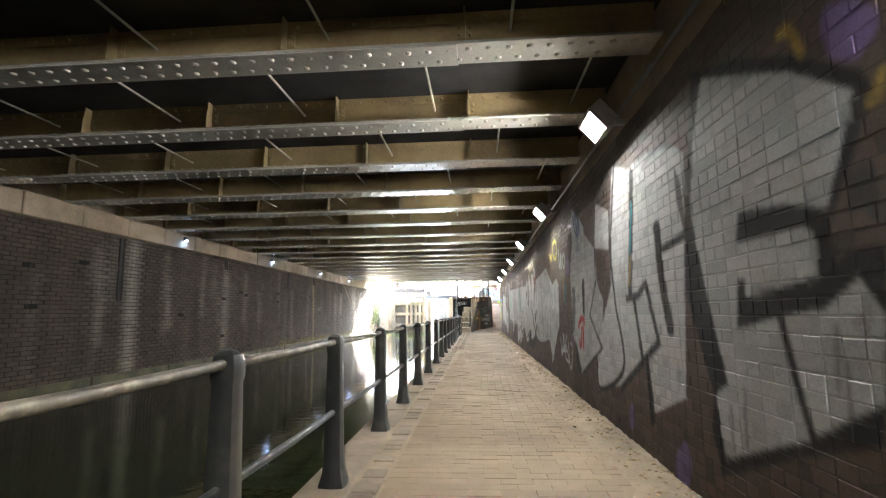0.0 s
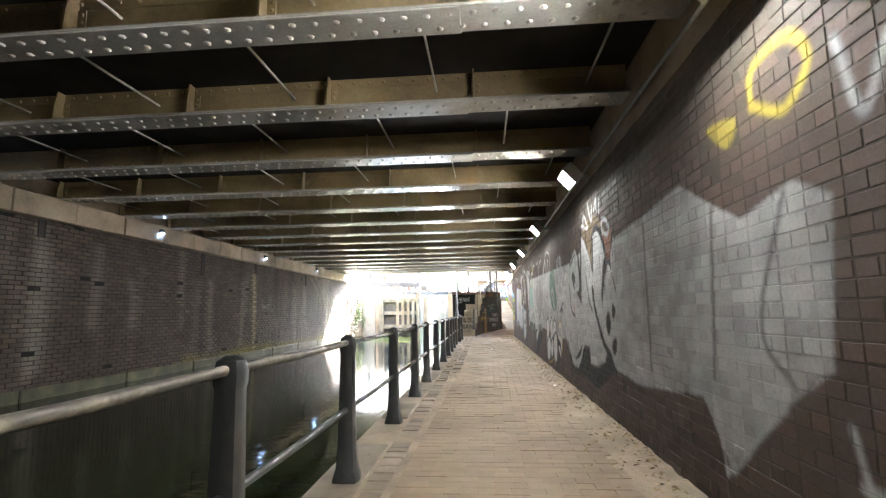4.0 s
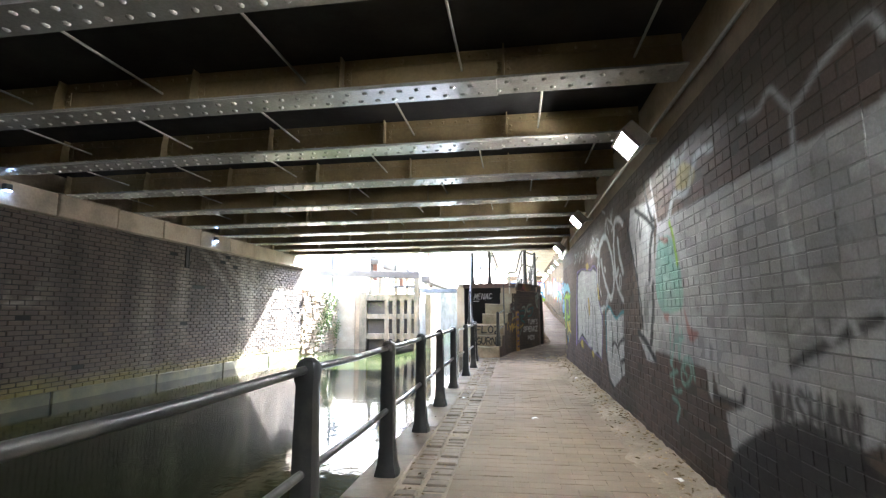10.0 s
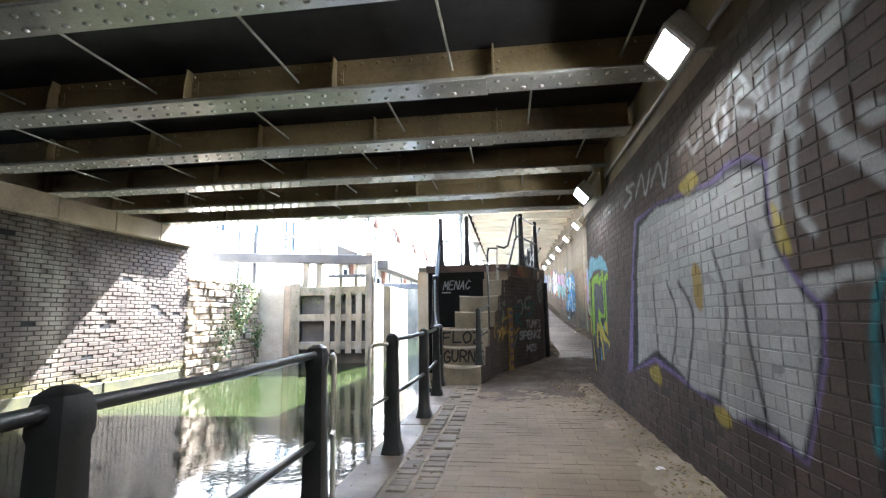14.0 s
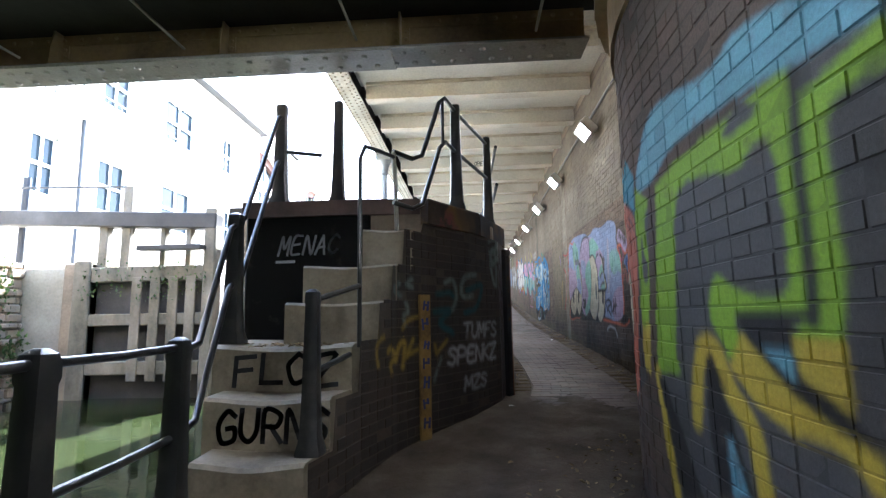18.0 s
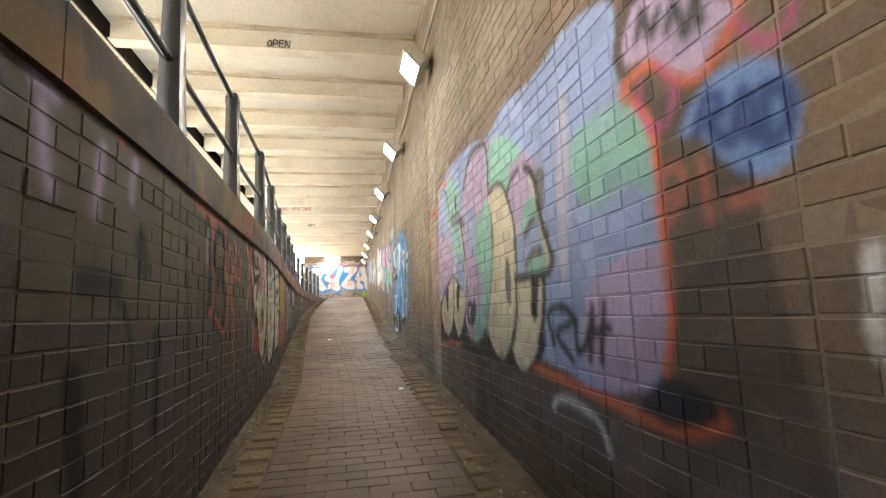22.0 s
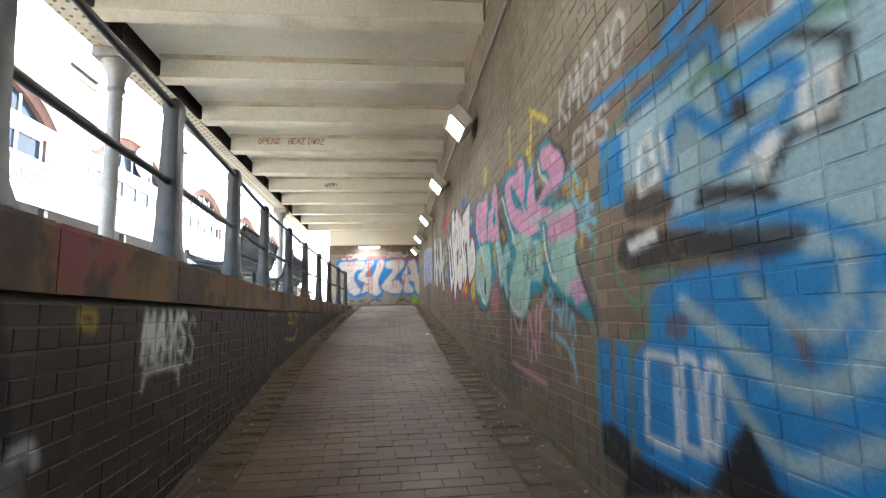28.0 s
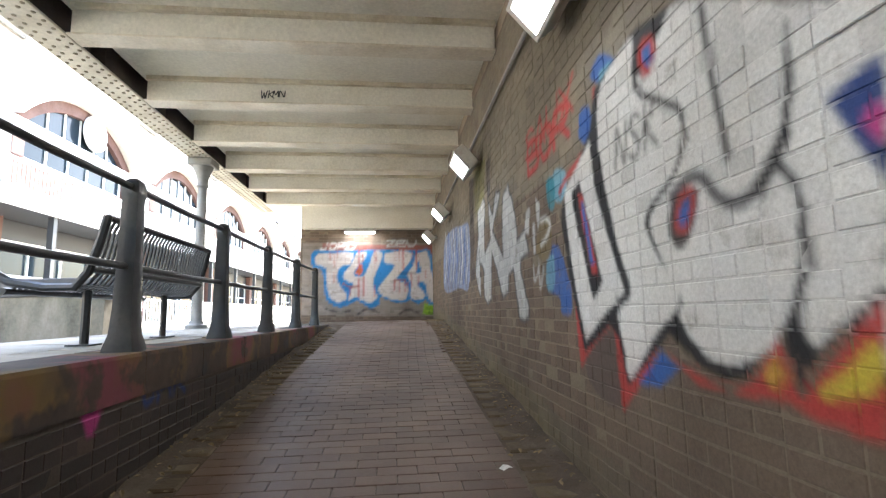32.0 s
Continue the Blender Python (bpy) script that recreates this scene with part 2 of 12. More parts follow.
M_LAMPBOX = surface("lamp_housing", (0.46, 0.44, 0.39), (0.30, 0.27, 0.22), (0.55, 0.53, 0.48), 0.5, grain=60, stain=6)
M_LAMP = glowing("lit_lamp_panel", (1.0, 0.96, 0.89), 10.5)
M_LAMP2 = glowing("lit_lamp_panel_cool", (1.0, 0.97, 0.91), 6.0)
M_BLUE = glowing("small_blue_lamp", (0.35, 0.55, 1.0), 3.0)
M_WHITE = plain("white_paint", (0.72, 0.71, 0.68), 0.5)
M_TAGGREY = plain("faded_white_spray", (0.36, 0.36, 0.37), 0.6)
M_BLACKPAINT = plain("black_paint", (0.02, 0.02, 0.022), 0.5)


def water_material():
    m, nt, p = tree("murky_canal_water")
    p.inputs["Base Color"].default_value = (0.011, 0.015, 0.0055, 1)
    p.inputs["Roughness"].default_value = 0.05
    p.inputs["IOR"].default_value = 1.33
    a = noise_of(nt, 1.6, 3, 0.5)
    b = noise_of(nt, 7.0, 3, 0.5)
    s = nt.nodes.new("ShaderNodeMath")
    s.operation = 'ADD'
    nt.links.new(a, s.inputs[0])
    nt.links.new(b, s.inputs[1])
    bump(nt, p, s.outputs[0], 0.06, 0.03)
    return m


def glass_material():
    m, nt, p = tree("window_glass")
    p.inputs["Base Color"].default_value = (0.02, 0.03, 0.04, 1)
    p.inputs["Roughness"].default_value = 0.06
    p.inputs["IOR"].default_value = 1.45
    p.inputs["Specular IOR Level"].default_value = 0.2
    return m


M_WATER = water_material()
M_GLASS = glass_material()

# ---- shapes ----
class Geo:
    """Gathers the corners and faces of one mesh."""

    def __init__(self):
        self.v, self.f = [], []

    def add(self, verts, faces):
        k = len(self.v)
        self.v.extend(tuple(p) for p in verts)
        self.f.extend(tuple(i + k for i in q) for q in faces)
        return self

    def box(self, x0, x1, y0, y1, z0, z1, b=0.0, m=None):
        """A box whose edges are cut off by b."""
        x0, x1, y0, y1, z0, z1 = min(x0, x1), max(x0, x1), min(y0, y1), max(y0, y1), min(z0, z1), max(z0, z1)
        if b <= 0:
            v = [(x, y, z) for z in (z0, z1) for x, y in ((x0, y0), (x1, y0), (x1, y1), (x0, y1))]
            f = [(3, 2, 1, 0), (4, 5, 6, 7), (0, 1, 5, 4), (1, 2, 6, 5), (2, 3, 7, 6), (3, 0, 4, 7)]
        else:
            b = min(b, (x1 - x0) * 0.45, (y1 - y0) * 0.45, (z1 - z0) * 0.45)
            rings = []
            for z, i in ((z0, b), (z0 + b, 0.0), (z1 - b, 0.0), (z1, b)):
                c = b - i if i else b
                if i:
                    rings.append([(x0 + b, y0 + b, z), (x1 - b, y0 + b, z), (x1 - b, y1 - b, z), (x0 + b, y1 - b, z)])
                else:
                    rings.append([(x0 + b, y0, z), (x1 - b, y0, z), (x1, y0 + b, z), (x1, y1 - b, z), (x1 - b, y1, z), (x0 + b, y1, z), (x0, y1 - b, z), (x0, y0 + b, z)])
            v = rings[0] + rings[1] + rings[2] + rings[3]
            f = [(3, 2, 1, 0), (20, 21, 22, 23)]
            for j in range(8):
                n = (j + 1) % 8
                f.append((4 + j, 4 + n, 12 + n, 12 + j))
            for j in range(4):
                n = (j + 1) % 4
                f += [(j, n, 4 + 2 * j + 1, 4 + 2 * j), (n, 4 + (2 * j + 2) % 8, 4 + 2 * j + 1)]
                f += [(20 + n, 20 + j, 12 + 2 * j, 12 + 2 * j + 1), (20 + n, 12 + 2 * j + 1, 12 + (2 * j + 2) % 8)]
        if m is not None:
            v = [tuple(m @ Vector(p)) for p in v]
        return self.add(v, f)

    def tube(self, pts, r, n=10, cap=True):
        """A round bar along points; r may be one radius or one for each point."""
        pts = [Vector(p) for p in pts]
        rs = r if isinstance(r, (list, tuple)) else [r] * len(pts)
        verts, faces = [], []
        side = None
        for i, p in enumerate(pts):
            d = (pts[min(i + 1, len(pts) - 1)] - pts[max(i - 1, 0)]).normalized()
            if side is None:
                side = d.orthogonal().normalized()
            side = (side - d * side.dot(d)).normalized()
            up = d.cross(side)
            verts += [p + (side * math.cos(a) + up * math.sin(a)) * rs[i] for a in (2 * math.pi * j / n for j in range(n))]
        for i in range(len(pts) - 1):
            for j in range(n):
                k = (j + 1) % n
                faces.append((i * n + j, i * n + k, (i + 1) * n + k, (i + 1) * n + j))
        if cap:
            faces.append(tuple(range(n))[::-1])
            faces.append(tuple((len(pts) - 1) * n + j for j in range(n)))
        return self.add(verts, faces)

    def lathe(self, x, y, profile, n=12, square=0.0):
        """A turned shape: profile of (radius, z). square > 0 pulls it towards a square with rounded corners."""
        rings = []
        for r, z in profile:
            ring = []
            for j in range(n):
                a = 2 * math.pi * (j + 0.5) / n
                c, s = math.cos(a), math.sin(a)
                k = 1 + square * (1 / max(abs(c), abs(s)) - 1)
                ring.append((x + r * c * k, y + r * s * k, z))
            rings.append(ring)
        verts = [p for ring in rings for p in ring]
        faces = [(i * n + j, i * n + (j + 1) % n, (i + 1) * n + (j + 1) % n, (i + 1) * n + j) for i in range(len(rings) - 1) for j in range(n)]
        faces += [tuple(range(n))[::-1], tuple((len(rings) - 1) * n + j for j in range(n))]
        return self.add(verts, faces)

    def prism(self, loop, z0, z1, flip=False):
        n = len(loop)
        v = [(x, y, z0) for x, y in loop] + [(x, y, z1) for x, y in loop]
        f = [tuple(range(n))[::-1], tuple(range(n, 2 * n))] + [(i, (i + 1) % n, n + (i + 1) % n, n + i) for i in range(n)]
        return self.add(v, f)

    def slab(self, corners, thick):
        """A sheet with thickness: four corners in space, pushed along their normal."""
        c = [Vector(p) for p in corners]
        n = (c[1] - c[0]).cross(c[3] - c[0]).normalized() * thick
        v = c + [p + n for p in c]
        return self.add(v, [(3, 2, 1, 0), (4, 5, 6, 7), (0, 1, 5, 4), (1, 2, 6, 5), (2, 3, 7, 6), (3, 0, 4, 7)])


def mesh_of(name, geo, material, smooth=False):
    me = bpy.data.meshes.new(name)
    me.from_pydata(geo.v, [], geo.f)
    bm = bmesh.new()
    bm.from_mesh(me)
    bmesh.ops.recalc_face_normals(bm, faces=bm.faces)
    bm.to_mesh(me)
    bm.free()
    if smooth:
        me.shade_smooth()
        me.set_sharp_from_angle(angle=radians(38))
    me.materials.append(material)
    return me


def part(name, geo, material, parent=None, label="", smooth=False, kind=""):
    """Links what geo has gathered as one mesh object, under a thing or a part."""
    ob = new(name, mesh_of(name, geo, material, smooth))
    if parent is not None:
        ob.parent = parent
    return tagged(ob, label, "", "", kind)


def thing(name, label, category, group="", kind="", at=(0, 0, 0)):
    ob = new(name)
    ob.location = at
    ob.empty_display_size = 0.1
    return tagged(ob, label, category, group, kind)


def setting(name, geo, material, label, category, smooth=False):
    return tagged(part(name, geo, material, None, label, smooth), "", category, "", "structure")


def fast_mesh(name, verts, quads, material, paint=None, smooth=False):
    """A mesh out of number arrays, with an optional 'paint' colour on its corners."""
    me = bpy.data.meshes.new(name)
    me.vertices.add(len(verts))
    me.vertices.foreach_set("co", np.asarray(verts, dtype=np.float32).ravel())
    me.loops.add(quads.size)
    me.loops.foreach_set("vertex_index", np.asarray(quads, dtype=np.int32).ravel())
    me.polygons.add(len(quads))
    me.polygons.foreach_set("loop_start", np.arange(0, quads.size, 4, dtype=np.int32))
    me.polygons.foreach_set("loop_total", np.full(len(quads), 4, dtype=np.int32))
    me.update(calc_edges=True)
    if paint is not None:
        layer = me.color_attributes.new("paint", 'FLOAT_COLOR', 'POINT')
        layer.data.foreach_set("color", np.asarray(paint, dtype=np.float32).ravel())
    me.materials.append(material)
    if smooth:
        me.shade_smooth()
    else:
        me.shade_flat()
    return me


# ---- spray paint on walls ----
def bend(points, n=10, closed=False):
    """A smooth line through a few points."""
    p = np.array(points, dtype=float)
    if len(p) < 3:
        return p
    q = np.vstack([p[-1], p, p[0], p[1]]) if closed else np.vstack([2 * p[0] - p[1], p, 2 * p[-1] - p[-2]])
    out = []
    for i in range(1, len(q) - 2):
        a, b, c, d = q[i - 1], q[i], q[i + 1], q[i + 2]
        for t in np.linspace(0, 1, n, endpoint=False):
            out.append(0.5 * (2 * b + (c - a) * t + (2 * a - 5 * b + 4 * c - d) * t * t + (3 * b - a - 3 * c + d) * t ** 3))
    if not closed:
        out.append(q[-2])
    return np.array(out)


class Canvas:
    """The paint on one wall: u along it, v up, in metres."""

    def __init__(self, u0, u1, v0, v1, res=0.01):
        self.u0, self.v0, self.res = u0, v0, res
        self.nu, self.nv = int((u1 - u0) / res) + 2, int((v1 - v0) / res) + 2
        self.px = np.zeros((self.nv, self.nu, 4), dtype=np.float32)

    def area(self, lo, hi):
        i0 = max(0, int((lo[0] - self.u0) / self.res) - 1)
        i1 = min(self.nu, int((hi[0] - self.u0) / self.res) + 2)
        j0 = max(0, int((lo[1] - self.v0) / self.res) - 1)
        j1 = min(self.nv, int((hi[1] - self.v0) / self.res) + 2)
        if i1 <= i0 or j1 <= j0:
            return None
        u = self.u0 + (np.arange(i0, i1) + 0.0) * self.res
        v = self.v0 + (np.arange(j0, j1) + 0.0) * self.res
        return slice(j0, j1), slice(i0, i1), *np.meshgrid(u, v)

    def lay(self, sl, cover, colour):
        a = np.clip(cover, 0, 1)[..., None]
        old = self.px[sl]
        oa = old[..., 3:4]
        na = a + oa * (1 - a)
        rgb = (np.array(colour[:3], dtype=np.float32) * a + old[..., :3] * oa * (1 - a)) / np.maximum(na, 1e-4)
        self.px[sl] = np.concatenate([rgb, na], axis=-1)

    def stroke(self, points, width, colour, soft=0.009, alpha=1.0, curved=True):
        line = bend(points, 8) if curved and len(points) > 2 else np.array(points, dtype=float)
        r = width / 2
        got = self.area(line.min(0) - r - 0.03, line.max(0) + r + 0.03)
        if got is None:
            return self
        js, is_, U, V = got
        best = np.full(U.shape, 9.0)
        for a, b in zip(line[:-1], line[1:]):
            d = b - a
            t = np.clip(((U - a[0]) * d[0] + (V - a[1]) * d[1]) / max(d @ d, 1e-9), 0, 1)
            best = np.minimum(best, (U - a[0] - t * d[0]) ** 2 + (V - a[1] - t * d[1]) ** 2)
        self.lay((js, is_), alpha * (0.5 - (np.sqrt(best) - r) / (2 * soft)), colour)
        return self

    def fill(self, points, colour, alpha=1.0, curved=True, fade=None, patchy=0.0):
        """Fills a loop; fade: a second colour towards its top; patchy: uneven cover."""
        loop = bend(points, 8, True) if curved else np.array(points, dtype=float)
        got = self.area(loop.min(0), loop.max(0))
        if got is None:
            return self
        js, is_, U, V = got
        inside = np.zeros(U.shape, dtype=bool)
        for a, b in zip(loop, np.roll(loop, -1, axis=0)):
            if a[1] == b[1]:
                continue
            cross = ((a[1] > V) != (b[1] > V)) & (U < (b[0] - a[0]) * (V - a[1]) / (b[1] - a[1]) + a[0])
            inside ^= cross
        cover = inside * alpha
        if patchy:
            cover = cover * (1 - patchy * (0.5 + 0.5 * np.sin(U * 7.3 + 2 * np.sin(V * 5.1)) * np.sin(V * 9.7 + 3 * np.sin(U * 3.3))))
        if fade is None:
            self.lay((js, is_), cover, colour)
        else:
            lo, hi = loop[:, 1].min(), loop[:, 1].max()
            wave = np.clip((V - lo) / max(hi - lo, 1e-6) + 0.12 * np.sin(U * 6), 0, 1)
            self.lay((js, is_), cover, colour)
            self.lay((js, is_), cover * wave, fade)
        return self

    def shape(self, points, colour, edge=None, width=0.04, **more):
        self.fill(points, colour, **more)
        if edge is not None:
            self.stroke(list(points) + [points[0], points[1]] if more.get("curved", True) else list(points) + [points[0]], width, edge, curved=more.get("curved", True))
        return self

    def oval(self, u, v, a, b, colour, edge=None, width=0.03, turn=0.0):
        pts = [(u + a * math.cos(q) * math.cos(turn) - b * math.sin(q) * math.sin(turn), v + a * math.cos(q) * math.sin(turn) + b * math.sin(q) * math.cos(turn))
               for q in (2 * math.pi * i / 12 for i in range(12))]
        if colour is not None:
            self.fill(pts, colour)
        if edge is not None:
            self.stroke(pts + pts[:2], width, edge)
        return self

    def tag(self, text, u, v, h, colour, width=0.03, slant=0.12, way=1, squash=0.62, alpha=1.0):
        """Hand-sprayed letters; way: +1 when u runs to the reader's right, -1 when to the left."""
        x = 0.0
        for ch in text:
            for run in STROKES.get(ch, ()):
                pts = [(u + way * (x + (px * squash + py * slant) * h), v + py * h) for px, py in run]
                self.stroke(pts, width, colour, alpha=alpha, curved=len(pts) > 3)
            x += (0.28 if ch in " .!'I1" else squash + 0.16) * h
        return self

    def sample(self, u, v):
        """Paint at places on the wall, blended between neighbouring cells."""
        fu = np.clip((u - self.u0) / self.res, 0, self.nu - 1.001)
        fv = np.clip((v - self.v0) / self.res, 0, self.nv - 1.001)
        i, j = fu.astype(int), fv.astype(int)
        a, b = (fu - i)[..., None], (fv - j)[..., None]
        thick = self.px.copy()
        thick[..., :3] *= thick[..., 3:]
        for axis in (0, 1):
            thick = 0.5 * thick + 0.25 * (np.roll(thick, 1, axis) + np.roll(thick, -1, axis))
        got = (thick[j, i] * (1 - a) + thick[j, i + 1] * a) * (1 - b) + (thick[j + 1, i] * (1 - a) + thick[j + 1, i + 1] * a) * b
        got[..., :3] /= np.maximum(got[..., 3:], 1e-4)
        return got.astype(np.float32)


# hand-sprayed capitals, each a few strokes in a unit square
STROKES = {
    "A": [((0, 0), (0.5, 1), (1, 0)), ((0.2, 0.35), (0.85, 0.4))],
    "B": [((0, 0), (0, 1), (0.8, 0.9), (0.75, 0.55), (0.1, 0.5), (0.95, 0.4), (0.8, 0.02), (0, 0))],
    "C": [((0.95, 0.85), (0.5, 1), (0.05, 0.6), (0.1, 0.2), (0.55, 0), (1, 0.2))],
    "D": [((0, 0), (0.05, 1), (0.8, 0.8), (0.95, 0.4), (0.6, 0.03), (0, 0))],
    "E": [((0.9, 1), (0.1, 0.95), (0.05, 0.05), (0.95, 0)), ((0.1, 0.5), (0.75, 0.55))],
    "F": [((0.95, 1), (0.1, 0.95), (0.05, 0)), ((0.1, 0.5), (0.8, 0.55))],
    "G": [((0.95, 0.85), (0.5, 1), (0.05, 0.55), (0.3, 0.02), (0.95, 0.1), (0.95, 0.45), (0.55, 0.45))],
    "H": [((0.05, 0), (0.1, 1)), ((0.9, 0), (0.95, 1)), ((0.05, 0.5), (0.95, 0.52))],
    "I": [((0.1, 0), (0.1, 1))],
    "J": [((0.9, 1), (0.85, 0.25), (0.5, 0), (0.1, 0.2))],
    "K": [((0.05, 0), (0.1, 1)), ((0.95, 1), (0.12, 0.5), (1, 0))],
    "L": [((0.1, 1), (0.05, 0.05), (0.95, 0.05))],
    "M": [((0, 0), (0.1, 1), (0.5, 0.35), (0.9, 1), (1, 0))],
    "N": [((0, 0), (0.08, 1), (0.9, 0), (1, 1))],
    "O": [((0.5, 1), (0.05, 0.6), (0.3, 0.02), (0.85, 0.2), (0.9, 0.75), (0.5, 1))],
    "P": [((0, 0), (0.05, 1), (0.9, 0.85), (0.8, 0.5), (0.05, 0.45))],
    "R": [((0, 0), (0.05, 1), (0.9, 0.85), (0.75, 0.5), (0.1, 0.48)), ((0.4, 0.48), (1, 0))],
    "S": [((0.95, 0.85), (0.5, 1), (0.1, 0.75), (0.85, 0.35), (0.6, 0), (0.02, 0.12))],
    "T": [((0, 0.95), (1, 1)), ((0.5, 0.97), (0.45, 0))],
    "U": [((0.02, 1), (0.05, 0.25), (0.5, 0), (0.9, 0.3), (0.95, 1))],
    "V": [((0, 1), (0.45, 0), (1, 1))],
    "W": [((0, 1), (0.25, 0), (0.5, 0.7), (0.75, 0), (1, 1))],
    "X": [((0, 1), (1, 0)), ((0, 0), (1, 1))],
    "Y": [((0, 1), (0.5, 0.5)), ((1, 1), (0.4, 0))],
    "Z": [((0, 0.95), (0.95, 1), (0.05, 0.02), (1, 0))],
    "2": [((0.05, 0.8), (0.5, 1), (0.9, 0.7), (0.05, 0.02), (1, 0))],
    "1": [((0.1, 0.8), (0.4, 1), (0.4, 0))],
    "7": [((0, 1), (0.95, 1), (0.35, 0))],
    "0": [((0.5, 1), (0.1, 0.5), (0.5, 0), (0.9, 0.5), (0.5, 1))],
    "!": [((0.2, 1), (0.1, 0.3)), ((0.08, 0.08), (0.1, 0.0))],
    ".": [((0.1, 0.02), (0.15, 0.0))],
}


# ---- brickwork ----
class Line:
    """A wall's foot seen from above: u metres along it give place and outward normal (to the side of the reader)."""

    def __init__(self, points, side):
        p = np.array(points, dtype=float)
        self.p, self.side = p, side
        self.s = np.concatenate([[0], np.cumsum(np.hypot(*(p[1:] - p[:-1]).T))])
        self.length = self.s[-1]
        d = np.gradient(p, self.s, axis=0) if len(p) > 2 else np.repeat((p[1:] - p[:1]), 2, axis=0)
        self.d = d / np.linalg.norm(d, axis=1)[:, None]

    def at(self, u, depth):
        x, y = np.interp(u, self.s, self.p[:, 0]), np.interp(u, self.s, self.p[:, 1])
        dx, dy = np.interp(u, self.s, self.d[:, 0]), np.interp(u, self.s, self.d[:, 1])
        k = self.side * depth
        return x + dy * k, y - dx * k


def grid_quads(nu, nv):
    a = np.arange((nu + 1) * (nv + 1)).reshape(nv + 1, nu + 1)
    return np.stack([a[:-1, :-1], a[:-1, 1:], a[1:, 1:], a[1:, :-1]], axis=-1).reshape(-1, 4)


def brick_batch(line, canvas, U, V, L, h, foot, rng, fine):
    """Faces of bricks of one length: arrays of corners, quads, paint."""
    nu = max(3, int(round((L - 0.016) / fine)) + 2)
    nv = max(3, int(round((h - 0.016) / fine)) + 2)
    cu = np.concatenate([[0], np.linspace(0.0035, L - 0.0035, nu - 1), [L]])
    cv = np.concatenate([[0], np.linspace(0.0035, h - 0.0035, nv - 1), [h]])
    gu, gv = np.meshgrid(cu, cv)
    ring = (gu < 0.003) | (gu > L - 0.003) | (gv < 0.003) | (gv > h - 0.003)
    gu, gv, ring = gu.ravel(), gv.ravel(), ring.ravel()
    n = len(U)
    tilt = rng.normal(0, 0.009, (n, 2))
    push = rng.normal(0, 0.0018, (n, 1))
    depth = np.where(ring, 0.0042, 0.0)[None, :] + push + tilt[:, :1] * (gu - L / 2)[None] + tilt[:, 1:] * (gv - h / 2)[None]
    slip = rng.normal(0, 0.0014, (n, 2)).clip(-0.0025, 0.0025)
    size = rng.uniform(-0.004, 0.002, (n, 2))
    u = U[:, None] + gu[None] * (1 + size[:, :1]) + slip[:, :1]
    v = V[:, None] + gv[None] * (1 + size[:, 1:]) + slip[:, 1:]
    x, y = line.at(u, depth)
    z = v + foot(u)
    paint = canvas.sample(u, v) if canvas is not None else np.zeros((*u.shape, 4), dtype=np.float32)
    quads = grid_quads(nu, nv)
    return np.stack([x, y, z], axis=-1), quads, paint


